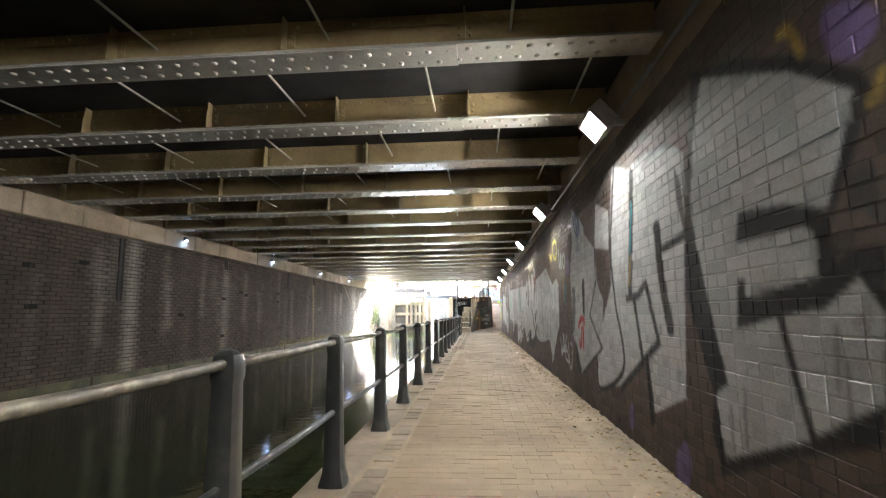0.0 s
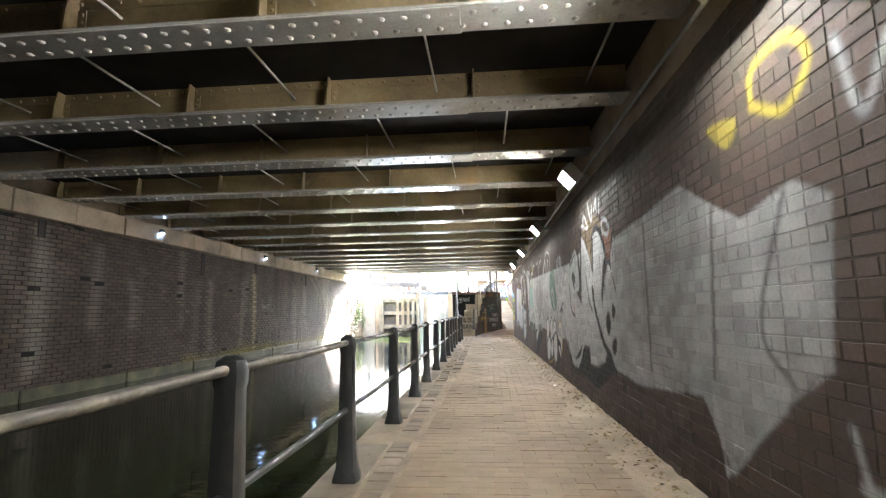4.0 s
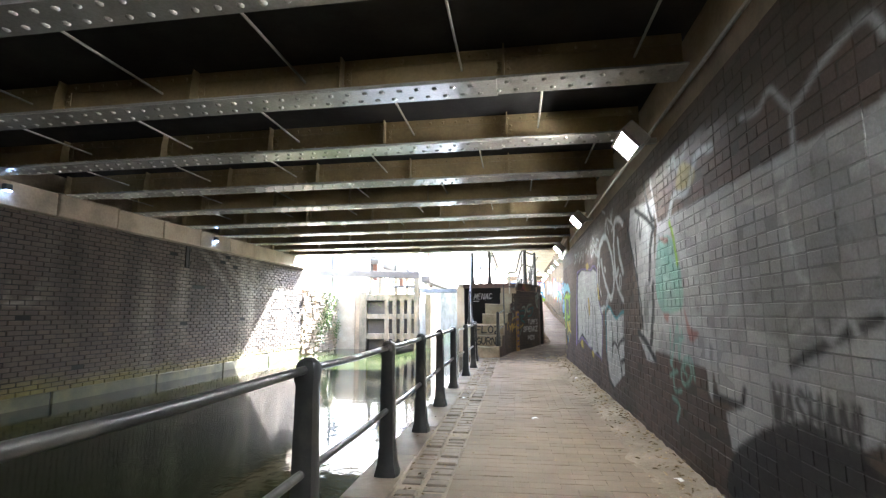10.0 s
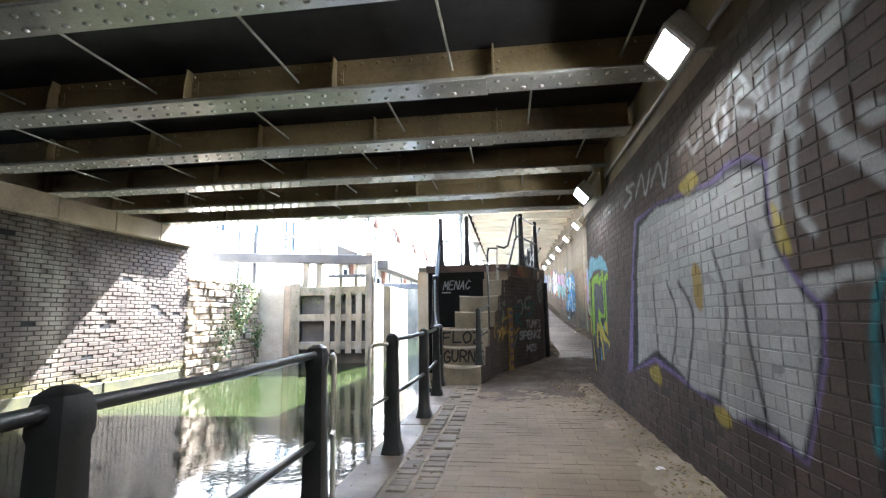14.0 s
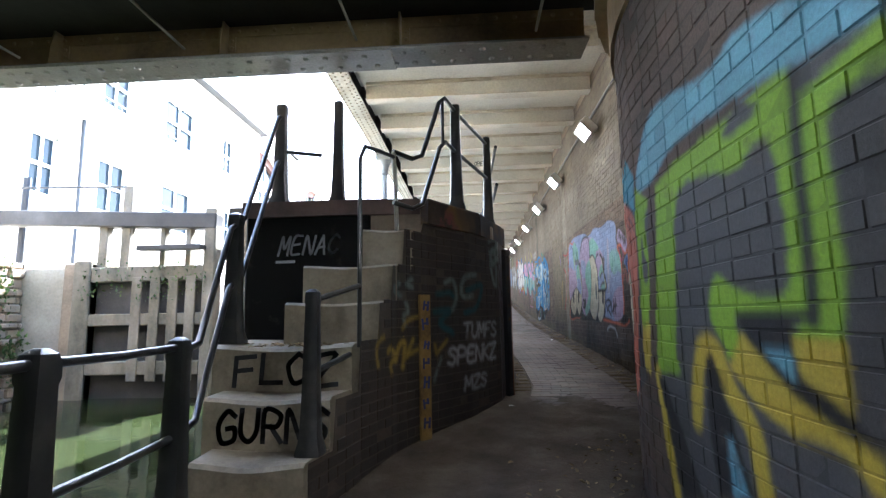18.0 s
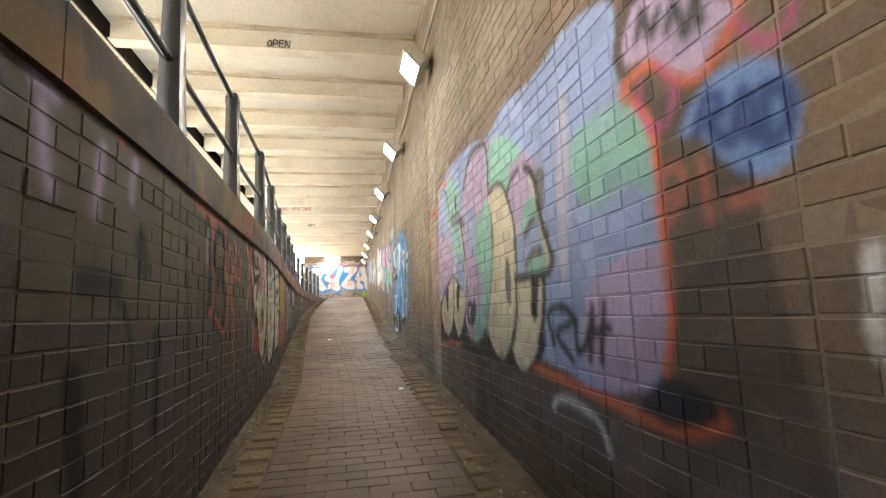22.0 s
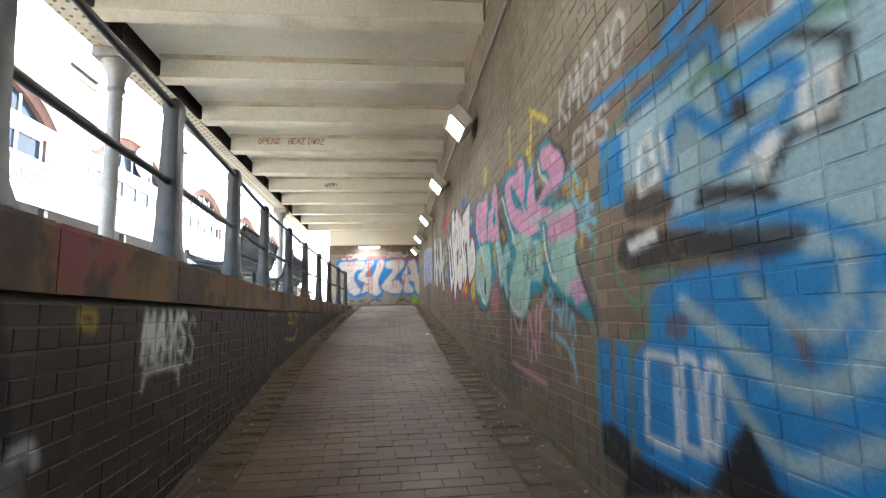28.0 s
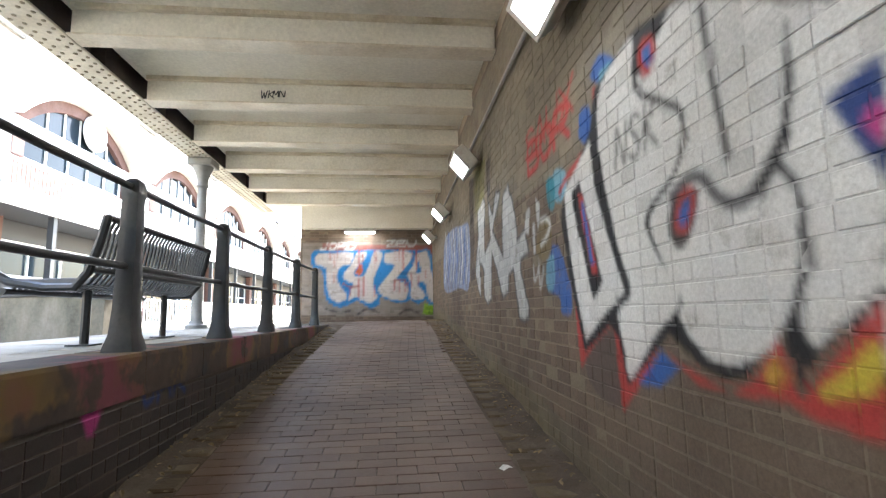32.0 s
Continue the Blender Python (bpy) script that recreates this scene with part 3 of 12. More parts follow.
def brick_wall(wall, line, canvas, u0, u1, v0, v1, brick, bed, zone, fine=0.028, length=0.225, course=0.075, foot=lambda u: u * 0, top=None, seed=3, flip=False, cut=None):
    """English bond on a wall: mortar bed, the bricks of the zone one by one, the rest joined."""
    rng = np.random.default_rng(seed)
    rows = int(math.ceil((v1 - v0) / course))
    sets = {}
    for r in range(rows):
        full = r % 2 == 0
        step = length if full else length / 2
        u = np.arange(u0 + (0 if full else step / 2 - length / 4), u1 - step, step)
        v = np.full(len(u), v0 + r * course)
        if top is not None:
            ok = v + course <= top(u) + 0.03
            u, v = u[ok], v[ok]
        if cut is not None:
            ok = ~cut(u, v)
            u, v = u[ok], v[ok]
        sets.setdefault(full, []).append((u, v))
    stock_v, stock_q, stock_p, base = [], [], [], 0
    made = 0
    for full, got in sets.items():
        U, V = np.concatenate([g[0] for g in got]), np.concatenate([g[1] for g in got])
        L = (length if full else length / 2) - 0.0055
        verts, quads, paint = brick_batch(line, canvas, U + 0.00275, V + 0.00275, L, course - 0.0055, foot, rng, fine)
        if flip:
            quads = quads[:, ::-1]
        single = (U >= zone[0]) & (U < zone[1]) & (V >= zone[2]) & (V < zone[3])
        for k in np.nonzero(single)[0]:
            if made >= 300:
                single[k] = False
                continue
            ob = new("brick", fast_mesh("brick", verts[k], quads, brick, paint[k]))
            ob.parent = wall
            made += 1
        rest = ~single
        n, m = rest.sum(), verts.shape[1]
        stock_v.append(verts[rest].reshape(-1, 3))
        stock_p.append(paint[rest].reshape(-1, 4))
        stock_q.append((quads[None] + (base + np.arange(n) * m)[:, None, None]).reshape(-1, 4))
        base += n * m
    rest = new("brickwork", fast_mesh("brickwork", np.concatenate(stock_v), np.concatenate(stock_q), brick, np.concatenate(stock_p)))
    rest.parent = wall
    tagged(rest, "", "", "", "stuff")
    # mortar bed
    nu, nv = int((u1 - u0) / 0.035), int((v1 - v0) / 0.035)
    gu, gv = np.meshgrid(np.linspace(u0, u1, nu + 1), np.linspace(v0, v1, nv + 1))
    if top is not None:
        gv = v0 + (gv - v0) * ((top(gu) - v0) / (v1 - v0))
    x, y = line.at(gu, 0.0030)
    paint = canvas.sample(gu, gv).copy() if canvas is not None else np.zeros((*gu.shape, 4), dtype=np.float32)
    paint[..., :3] *= (0.86 + 0.14 * np.sin(2.1 * gu + 1.3 * np.sin(3 * gv)) * np.sin(2.7 * gv + 1.7 * np.sin(1.9 * gu)))[..., None]
    q = grid_quads(nu, nv)
    bedding = new("mortar", fast_mesh("mortar", np.stack([x, y, gv + foot(gu)], axis=-1).reshape(-1, 3), q[:, ::-1] if flip else q, bed, paint.reshape(-1, 4)))
    bedding.parent = wall
    return made

# ---- plan, in metres ----
WALL_X, WALL2_X, CANAL_X = 1.69, 2.95, -6.93
SOFFIT, LOCKSIDE, WATER = 3.15, 2.19, -0.14
BRIDGE_END = 26.25
RAMP_Y = (-30, 26.0, 28.7, 31.8, 34.5, 37.0, 40.0, 42.3, 45.2, 47.5, 52.6, 70)
RAMP_Z = (0, 0.0, 0.23, 0.45, 0.60, 0.75, 0.97, 1.17, 1.46, 1.69, 2.19, 2.19)


def floor_z(y):
    return np.interp(y, RAMP_Y, RAMP_Z)


NOSE = [(WALL_X + 2.3 * (1 - math.cos(a)), 25.0 + 2.3 * math.sin(a)) for a in np.linspace(0.0, 1.12, 12)]
LINE1 = Line([(WALL_X, -14), (WALL_X, 5)] + NOSE, 1)
LINE2 = Line([(WALL2_X, 26.05), (WALL2_X, 40), (WALL2_X, 55.5)], 1)
RAMP_EDGE = [(-0.12, 25.42), (0.03, 26.1), (0.2, 26.6), (0.42, 27.0), (0.80, 27.55), (1.12, 28.15), (1.24, 28.8), (1.25, 30.0), (1.15, 34.0), (0.90, 37.5), (0.66, 41.4), (0.55, 43.0), (0.52, 46.0), (0.57, 49.0), (0.72, 52.8)]
LINE3 = Line(RAMP_EDGE, -1)
CAN1 = Canvas(0, LINE1.length, 0, 3.2)
CAN2 = Canvas(0, LINE2.length, -0.2, 5.0)
CAN3 = Canvas(0, LINE3.length, -0.2, 2.4)
LINE4 = Line([(-0.4, 55.4), (3.2, 55.4)], -1)
CAN4 = Canvas(0, LINE4.length, 1.9, 4.7)

# ---- large structure ----
# towpath bed, one sheet under everything on the near bank
g = Geo()
g.box(-0.86, 3.4, -14, 26.2, -1.6, -0.006)
setting("floor", g, M_DIRT, "dusty trodden towpath bed under the bridge", "floor")
# the sloping bed of the ramp
g = Geo()
ys = list(np.arange(26.2, 55.6, 0.8)) + [55.6]
v, f = [], []
for y in ys:
    z = float(floor_z(y)) - 0.013
    v += [(0.0, y, z), (3.1, y, z), (3.1, y, -1.6), (0.0, y, -1.6)]
for i in range(len(ys) - 1):
    a, b = 4 * i, 4 * i + 4
    f += [(a, a + 1, b + 1, b), (a + 1, a + 2, b + 2, b + 1), (a + 2, a + 3, b + 3, b + 2), (a + 3, a, b, b + 3)]
f += [(0, 1, 2, 3), (4 * len(ys) - 1, 4 * len(ys) - 2, 4 * len(ys) - 3, 4 * len(ys) - 4)]
g.add(v, f)
setting("ramp_floor", g, M_GRIT, "dusty bed of the rising brick ramp", "floor")
# canal
g = Geo()
g.box(-16, -0.80, -14, 70, -1.4, WATER)
setting("water", g, M_WATER, "dark green still canal water", "water")
g = Geo()
g.box(-400, 400, -400, 400, -1.75, -1.62)
setting("ground", g, M_DIRT, "flat earth under the canal and the town", "ground")
# cores of the walls, behind their brick skins
g = Geo()
turned = [(x + 0.03, y - 0.01) for x, y in NOSE]
g.prism([(WALL_X + 0.02, -14)] + turned + [(3.6, 27.05), (3.6, -14)], -1.0, 2.72)
g.prism([(WALL_X + 0.10, -14)] + [(x + 0.09, y - 0.03) for x, y in NOSE] + [(3.6, 27.0), (3.6, -14)], 2.72, 3.12)
g.prism([(WALL_X + 0.12, -14), (WALL_X + 0.12, 24.9), (2.1, 25.9), (2.3, 26.12), (3.6, 26.12), (3.6, -14)], 3.12, 3.9)
setting("wall_towpath_core", g, M_STONE, "sooty bearing course above the painted towpath wall", "wall")
g = Geo()
g.box(WALL2_X + 0.02, 3.6, 26.14, 55.7, -0.6, 5.6)
setting("wall_ramp_core", g, M_STONE, "thick masonry behind the ramp's painted wall", "wall")
g = Geo()
g.box(-0.35, 3.3, 55.42, 55.9, 2.0, 5.6)
setting("wall_end_core", g, M_STONE, "masonry behind the painted wall across the ramp's end", "wall")
# the far side of the canal
g = Geo()
g.box(-7.6, CANAL_X - 0.03, -14, 27.3, -1.5, 3.6)
setting("wall_canal_core", g, M_STONE, "masonry behind the far canal wall", "wall")
g = Geo()
for y in np.arange(-14, 27.2, 1.18):
    g.box(CANAL_X - 0.2, CANAL_X + 0.17 + random.uniform(-0.012, 0.012), y, min(y + 1.165, 27.28), 2.80, 3.17 + random.uniform(-0.01, 0.01), 0.012)
setting("trim_canal_ledge", g, M_STONE, "projecting sandstone bearing ledge, soot and rust stained", "ledge")
g = Geo()
for y in np.arange(-14, 27.2, 2.3):
    g.box(CANAL_X - 0.1, CANAL_X + 0.012, y, min(y + 2.28, 27.28), -0.6, 0.06 + random.uniform(-0.01, 0.01), 0.02)
setting("trim_canal_footing", g, M_MOSS, "mossy stone footing at the waterline", "footing")
# unseen sides, floor and end wall added to close the tunnel behind the walker
g = Geo()
g.box(-7.6, 3.6, -34.4, -34.0, -1.5, 4.2)
g.box(-7.6, -6.93, -34.0, -14, -1.5, 4.2)
g.box(1.7, 3.6, -34.0, -14, -1.5, 4.2)
g.box(-0.86, 3.4, -34.0, -14, -1.6, -0.06)
setting("wall_behind", g, M_FARBRICK, "unseen brick tunnel closed off behind the walker", "wall")
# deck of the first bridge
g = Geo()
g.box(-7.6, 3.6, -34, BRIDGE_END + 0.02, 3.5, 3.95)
setting("ceiling", g, M_DECK, "black bridge deck between riveted girders", "ceiling")
# cream ceiling over the ramp
g = Geo()
g.box(-1.02, 3.6, BRIDGE_END + 0.04, 55.9, 5.22, 5.56)
g.box(-1.5, 3.6, BRIDGE_END + 0.04, 55.9, 5.56, 5.75)
g.box(-0.35, 3.6, 55.1, 55.9, 4.52, 5.3)
setting("ceiling_ramp", g, M_CREAM, "cream painted ceiling plates over the ramp", "ceiling")
# end fascia between the low bridge and the high ceiling
g = Geo()
g.box(1.2, 3.6, BRIDGE_END - 0.3, BRIDGE_END + 0.02, 3.95, 5.6)
g.box(-7.6, 1.2, BRIDGE_END - 0.3, BRIDGE_END + 0.02, 3.95, 5.2)
setting("wall_bridge_fascia", g, M_WEB, "brown riveted parapet girder on the bridge's edge", "fascia")
# lockside platform
plan = [(x - 0.05, y) for x, y in RAMP_EDGE[5:]] + [(-0.35, 52.8), (-0.35, 55.5), (-1.55, 62), (-1.55, 27.3), (-1.25, 27.02), (-0.6, 27.02), (0.25, 27.02), (0.44, 27.05), (0.80, 27.6)]
g = Geo()
g.prism(plan, -1.5, LOCKSIDE - 0.08)
setting("lockside_core", g, M_STONE, "raised lockside of masonry beside the ramp", "platform")

# ---- the low bridge: riveted girders, rods ----
def dome(g, centre, u, w, n, r, k=7):
    """A rivet head: a low dome at centre, in the plane of u and w, standing out along n."""
    c, u, w, n = Vector(centre), Vector(u), Vector(w), Vector(n)
    rings = [[c + (u * math.cos(2 * math.pi * j / k) + w * math.sin(2 * math.pi * j / k)) * r * s + n * r * h for j in range(k)] for s, h in ((1.0, 0.0), (0.86, 0.36), (0.45, 0.60))]
    g.add(rings[0] + rings[1] + rings[2], [(i * k + j, i * k + (j + 1) % k, (i + 1) * k + (j + 1) % k, (i + 1) * k + j) for i in (0, 1) for j in range(k)] + [tuple(range(2 * k, 3 * k))])


def rivet(g, x, y, z, r=0.026):
    dome(g, (x, y, z), (1, 0, 0), (0, 1, 0), (0, 0, -1), r)


def rivet_side(g, x, y, z, way, r=0.018):
    dome(g, (x, y, z), (1, 0, 0), (0, 0, 1), (0, way, 0), r, 6)


def build_girder(y):
    t = thing("bridge_girder", "grey-painted riveted steel bridge girder with rusty web", "girder", "girders of the low bridge", at=(0, y, SOFFIT))
    part("bottom_flange", Geo().box(-7.05, 1.76, -0.155, 0.155, 0.012, 0.036, 0.004), M_BEAM, t)
    part("cover_plate", Geo().box(-6.2, 0.25, -0.155, 0.155, 0.0, 0.012, 0.003), M_BEAM, t)
    part("web", Geo().box(-7.05, 1.76, -0.008, 0.008, 0.036, 0.35), M_WEB, t)
    g = Geo()
    for s in (-1, 1):
        g.box(-7.05, 1.76, s * 0.009, s * 0.085, 0.036, 0.048)
        g.box(-7.05, 1.76, s * 0.008, s * 0.018, 0.048, 0.12)
    part("angle_iron", g, M_WEB, t)
    g = Geo()
    for s in (-1, 1):
        g.box(-7.05, 1.76, s * 0.008, s * 0.018, 0.26, 0.35)
    part("top_angle", g, M_WEB, t)
    for i, x in enumerate(np.arange(-6.84, 1.6, 1.43)):
        g = Geo()
        for s in (-1, 1):
            g.add([(x - 0.007, s * 0.018, 0.048), (x - 0.007, s * 0.145, 0.05), (x - 0.007, s * 0.135, 0.20), (x - 0.007, s * 0.10, 0.35), (x - 0.007, s * 0.018, 0.35),
                   (x + 0.007, s * 0.018, 0.048), (x + 0.007, s * 0.145, 0.05), (x + 0.007, s * 0.135, 0.20), (x + 0.007, s * 0.10, 0.35), (x + 0.007, s * 0.018, 0.35)],
                  [(0, 1, 2, 3, 4), (9, 8, 7, 6, 5)] + [(j, 5 + j, 5 + (j + 1) % 5, (j + 1) % 5) for j in range(5)])
            g.box(x - 0.07, x + 0.07, s * 0.0185, s * 0.028, 0.125, 0.255)
            for z in (0.155, 0.215):
                rivet_side(g, x + 0.042, s * 0.028, z, s)
                rivet_side(g, x - 0.042, s * 0.028, z, s)
        part("stiffener", g, M_WEB, t)
    g = Geo()
    for i, x in enumerate(np.arange(-6.95, 1.7, 0.155)):
        for k, yy in enumerate((-0.075, 0.075)):
            rivet(g, x + 0.0775 * k, yy, 0.0 if -6.2 < x < 0.15 else 0.012)
    part("rivets", g, M_BEAM, t, "two staggered rows of round rivet heads", True, "stuff")
    g = Geo()
    for x in np.arange(-6.95, 1.7, 0.15):
        for s in (-1, 1):
            rivet_side(g, x, s * 0.018, 0.085, s)
            rivet_side(g, x + 0.07, s * 0.018, 0.305, s)
    part("web_rivets", g, M_WEB, t, "rivet heads along the web's angle irons", True, "stuff")
    return t


PITCH = 1.44
GIRDERS = [26.25, 25.03] + [float(y) for y in np.interp(range(2, 14), [2, 4, 8, 12, 13], [23.7, 21.0, 15.25, 9.38, 7.84])] + [7.70 - PITCH * k for k in range(1, 10)]
girder = build_girder(GIRDERS[0])
for y in GIRDERS[1:]:
    copy_thing(girder, pose(0, y, SOFFIT))
rod = None
for k, y1 in enumerate(GIRDERS[:-1]):
    for x in np.arange(-6.49 + (0.0 if k % 2 else 0.72), 1.6, 1.43):
        if rod is None:
            rod = tagged(part("tie_rod", Geo().tube([(0, -PITCH + 0.10, 0), (0, -0.03, 0)], 0.011, 6), M_PALEBAR, None, "thin pale steel tie rod between girders"), "", "tie rod", "tie rods")
            rod.location = (x, y1, SOFFIT + 0.17)
        else:
            copy_thing(rod, pose(x, y1, SOFFIT + 0.17))

# curved steel rim where the towpath wall turns away
g = Geo()
rim = [(WALL_X - 0.02, 23.6)] + [(x - 0.02, y + 0.01) for x, y in NOSE[:-1]]
for (xa, ya), (xb, yb) in zip(rim[:-1], rim[1:]):
    g.slab([(xa, ya, 2.74), (xb, yb, 2.74), (xb, yb, 3.14), (xa, ya, 3.14)], 0.05)
    g.slab([(xa, ya, 3.08), (xb, yb, 3.08), (xb - 0.07, yb + 0.05, 3.08), (xa - 0.07, ya + 0.03, 3.08)], 0.05)
setting("trim_nose_rim", g, M_WEB, "curved rusty steel rim over the rounded wall end", "rim")

# ---- the cream ceiling's beams, edge girder and columns ----
def build_cream_beam(y):
    t = thing("ceiling_beam", "cream-painted riveted ceiling beam, grimy along its edges", "beam", "beams of the cream ceiling", at=(0, y, 4.9))
    part("flange", Geo().box(-0.96, 2.94, -0.11, 0.11, 0.0, 0.022, 0.004), M_CREAMEDGE, t)
    part("web", Geo().box(-0.96, 2.94, -0.05, 0.05, 0.022, 0.33), M_CREAM, t)
    g = Geo()
    for s in (-1, 1):
        g.box(-0.96, 2.94, s * 0.05, s * 0.10, 0.27, 0.33, 0.006)
        for x in np.arange(-0.90, 2.9, 0.13):
            rivet_side(g, x, s * 0.1, 0.30, s, 0.013)
    part("top_angle", g, M_BEAMTOP, t)
    return t


beam = build_cream_beam(27.98)
for k in range(1, 20):
    copy_thing(beam, pose(0, 27.98 + 1.38 * k, 4.9))
t = thing("edge_girder", "cream riveted girder along the open side of the ceiling", "girder", at=(-1.24, 41, 4.98))
part("bottom_flange", Geo().box(-0.175, 0.175, -14.6, 14.5, 0.0, 0.03, 0.005), M_CREAMEDGE, t)
part("web", Geo().box(-0.012, 0.012, -14.6, 14.5, 0.03, 0.57), M_SHADEDWEB, t, "web plate with the shade above its flange in its colour")
g = Geo()
for y in np.arange(-14.5, 14.4, 0.125):
    for x in (-0.135, -0.06, 0.06, 0.135):
        rivet(g, x, y + (0.06 if abs(x) < 0.1 else 0), 0.0, 0.020)
part("rivets", g, M_RIVETS, t, "rows of grimy rivet heads", kind="stuff")
for y in np.arange(-13.02 + 0.69, 14.4, 1.38):
    part("stiffener", Geo().box(0.014, 0.165, y - 0.008, y + 0.008, 0.03, 0.56), M_SHADEDWEB, t)


def build_column(y):
    t = thing("iron_column", "slender grey-green cast iron column with moulded capital", "column", "columns along the lockside", at=(-1.22, y, LOCKSIDE))
    part("shaft", Geo().lathe(0, 0, [(0.085, 0.12), (0.08, 0.3), (0.073, 2.3)], 14), M_GALV, t, smooth=True)
    part("base", Geo().lathe(0, 0, [(0.17, 0.0), (0.17, 0.05), (0.12, 0.08), (0.105, 0.12)], 14), M_GALV, t, smooth=True)
    part("capital", Geo().lathe(0, 0, [(0.073, 2.3), (0.10, 2.33), (0.085, 2.38), (0.10, 2.5), (0.15, 2.62), (0.17, 2.66)], 14), M_GALV, t, smooth=True)
    g = Geo()
    g.box(-0.19, 0.19, -0.19, 0.19, 2.66, 2.785, 0.012)
    part("abacus", g, M_GALV, t)
    return t


col = build_column(42.66)
for y in (33.9, 51.1):
    copy_thing(col, pose(-1.22, y, LOCKSIDE))

# ---- railings ----
def post_geo(g, x, y, z, h=1.02):
    g.lathe(x, y, [(0.095, z), (0.095, z + 0.02), (0.072, z + 0.10), (0.062, z + 0.25), (0.050, z + h - 0.13), (0.056, z + h - 0.11), (0.056, z + h - 0.06), (0.046, z + h - 0.02), (0.020, z + h)], 12, 0.55)


def railing(name, label, spots, z, rails=(0.965, 0.49), over=((0, 0), (0, 0)), worn=False, r=0.021):
    """Posts at spots (x, y) with two round rails running through."""
    t = thing(name, label, "railing", at=(spots[0][0], spots[0][1], z))
    ox, oy = spots[0]
    for x, y in spots:
        g = Geo()
        post_geo(g, x - ox, y - oy, 0.0)
        part("post", g, M_RAIL, t, smooth=True)
    pts = [(spots[0][0] + over[0][0], spots[0][1] + over[0][1])] + list(spots) + [(spots[-1][0] + over[1][0], spots[-1][1] + over[1][1])]
    for i, rz in enumerate(rails):
        line = []
        for (xa, ya), (xb, yb) in zip(pts[:-1], pts[1:]):
            line.append((xa - ox, ya - oy, rz))
            line.append(((xa + xb) / 2 - ox, (ya + yb) / 2 - oy, rz - 0.008))
        line.append((pts[-1][0] - ox, pts[-1][1] - oy, rz))
        part("top_rail" if i == 0 else "mid_rail", Geo().tube(line, r, 10), M_RAILWORN if worn and i == 0 else M_RAIL, t, "worn rail with paint rubbed off" if worn and i == 0 else "", True)
    return t


row_a = [(-0.65 - 0.012 * max(0, y - 15), y) for y in (-8.7, -7.2, -5.65, -4.1, -2.57, -1.07, 0.54, 2.05, 3.62, 5.30, 7.12, 8.77, 10.2, 11.88, 13.57, 15.1, 16.55, 18.0, 19.62)]
railing("towpath_railing", "dark cast-iron canal railing, cream undercoat worn through on its top rail", row_a[:12], 0.0, worn=True, over=((0, 0), (0, 0.8)))
railing("towpath_railing", "black cast-iron canal railing with glossy round rails", row_a[12:], 0.0, over=((0, -0.8), (0, 0)))
row_b = [(-0.66, 21.25), (-0.64, 22.75), (-0.72, 24.30), (-0.80, 25.27)]
railing("towpath_railing", "short black railing leading to the lock steps", row_b, 0.0)


def hoop(x, y, dx, label):
    t = thing("hoop_bar", label, "safety bar", "pale bars at the railing's gap", at=(x, y, 0))
    part("bar", Geo().tube([(dx * 0.1, 0.02, 0.93), (dx * 0.6, 0.2, 0.93), (dx * 0.75, 0.27, 0.91), (dx * 0.8, 0.29, 0.86), (dx * 0.8, 0.29, -0.3)], 0.018, 8), M_PALEBAR, t, smooth=True)
    part("stay", Geo().tube([(dx * 0.1, 0.02, 0.47), (dx * 0.8, 0.29, 0.44)], 0.016, 8), M_PALEBAR, t, smooth=True)
    return t


hoop(-0.68, 19.8, -0.12, "bent pale steel bar closing the railing's end")
h2 = hoop(-0.68, 21.2, -0.12, "bent pale steel bar closing the railing's end")
h2.scale = (1, -1, 1)
row_c = [(x - 0.13, y) for x, y in zip(np.interp([31.0, 32.5, 34.0, 35.5, 37.0, 38.47, 39.95, 41.4, 42.88, 44.36, 45.84, 47.34, 48.84, 50.3, 51.7], [p[1] for p in RAMP_EDGE[5:]], [p[0] for p in RAMP_EDGE[5:]]), [31.0, 32.5, 34.0, 35.5, 37.0, 38.47, 39.95, 41.4, 42.88, 44.36, 45.84, 47.34, 48.84, 50.3, 51.7])]
railing("lockside_railing", "dark painted iron post railing on the ramp wall's coping", row_c, LOCKSIDE, over=((0.06, -2.6), (0, 0)))

# ---- lamps ----
def wall_lamp(x, y, z, group, glow=M_LAMP, size=0.27):
    t = thing("wall_lamp", "lit rectangular floodlight in a pale grey housing on the wall", "wall lamp", group, at=(x, y, z))
    tilt = pose(0, 0, 0, 0, -42, 0)
    s = size / 2
    long, short = s * 1.75, s * 0.92
    part("housing", Geo().box(-0.045, 0.09, -long, long, -short, short, 0.014, tilt), M_LAMPBOX, t)
    g = Geo()
    g.box(-0.058, -0.044, -long, long, short * 0.78, short, 0.004, tilt).box(-0.058, -0.044, -long, long, -short, -short * 0.78, 0.004, tilt)
    g.box(-0.058, -0.044, -long, -long * 0.82, -short * 0.78, short * 0.78, 0.003, tilt).box(-0.058, -0.044, long * 0.82, long, -short * 0.78, short * 0.78, 0.003, tilt)
    part("frame", g, M_LAMPBOX, t)
    part("lit_panel", Geo().box(-0.052, -0.046, -long * 0.815, long * 0.815, -short * 0.77, short * 0.77, 0.0, tilt), glow, t, "bright warm white light panel")
    part("bracket", Geo().box(0.02, 0.25, -0.03, 0.03, -0.02, 0.03, 0.004), M_LAMPBOX, t)
    return t


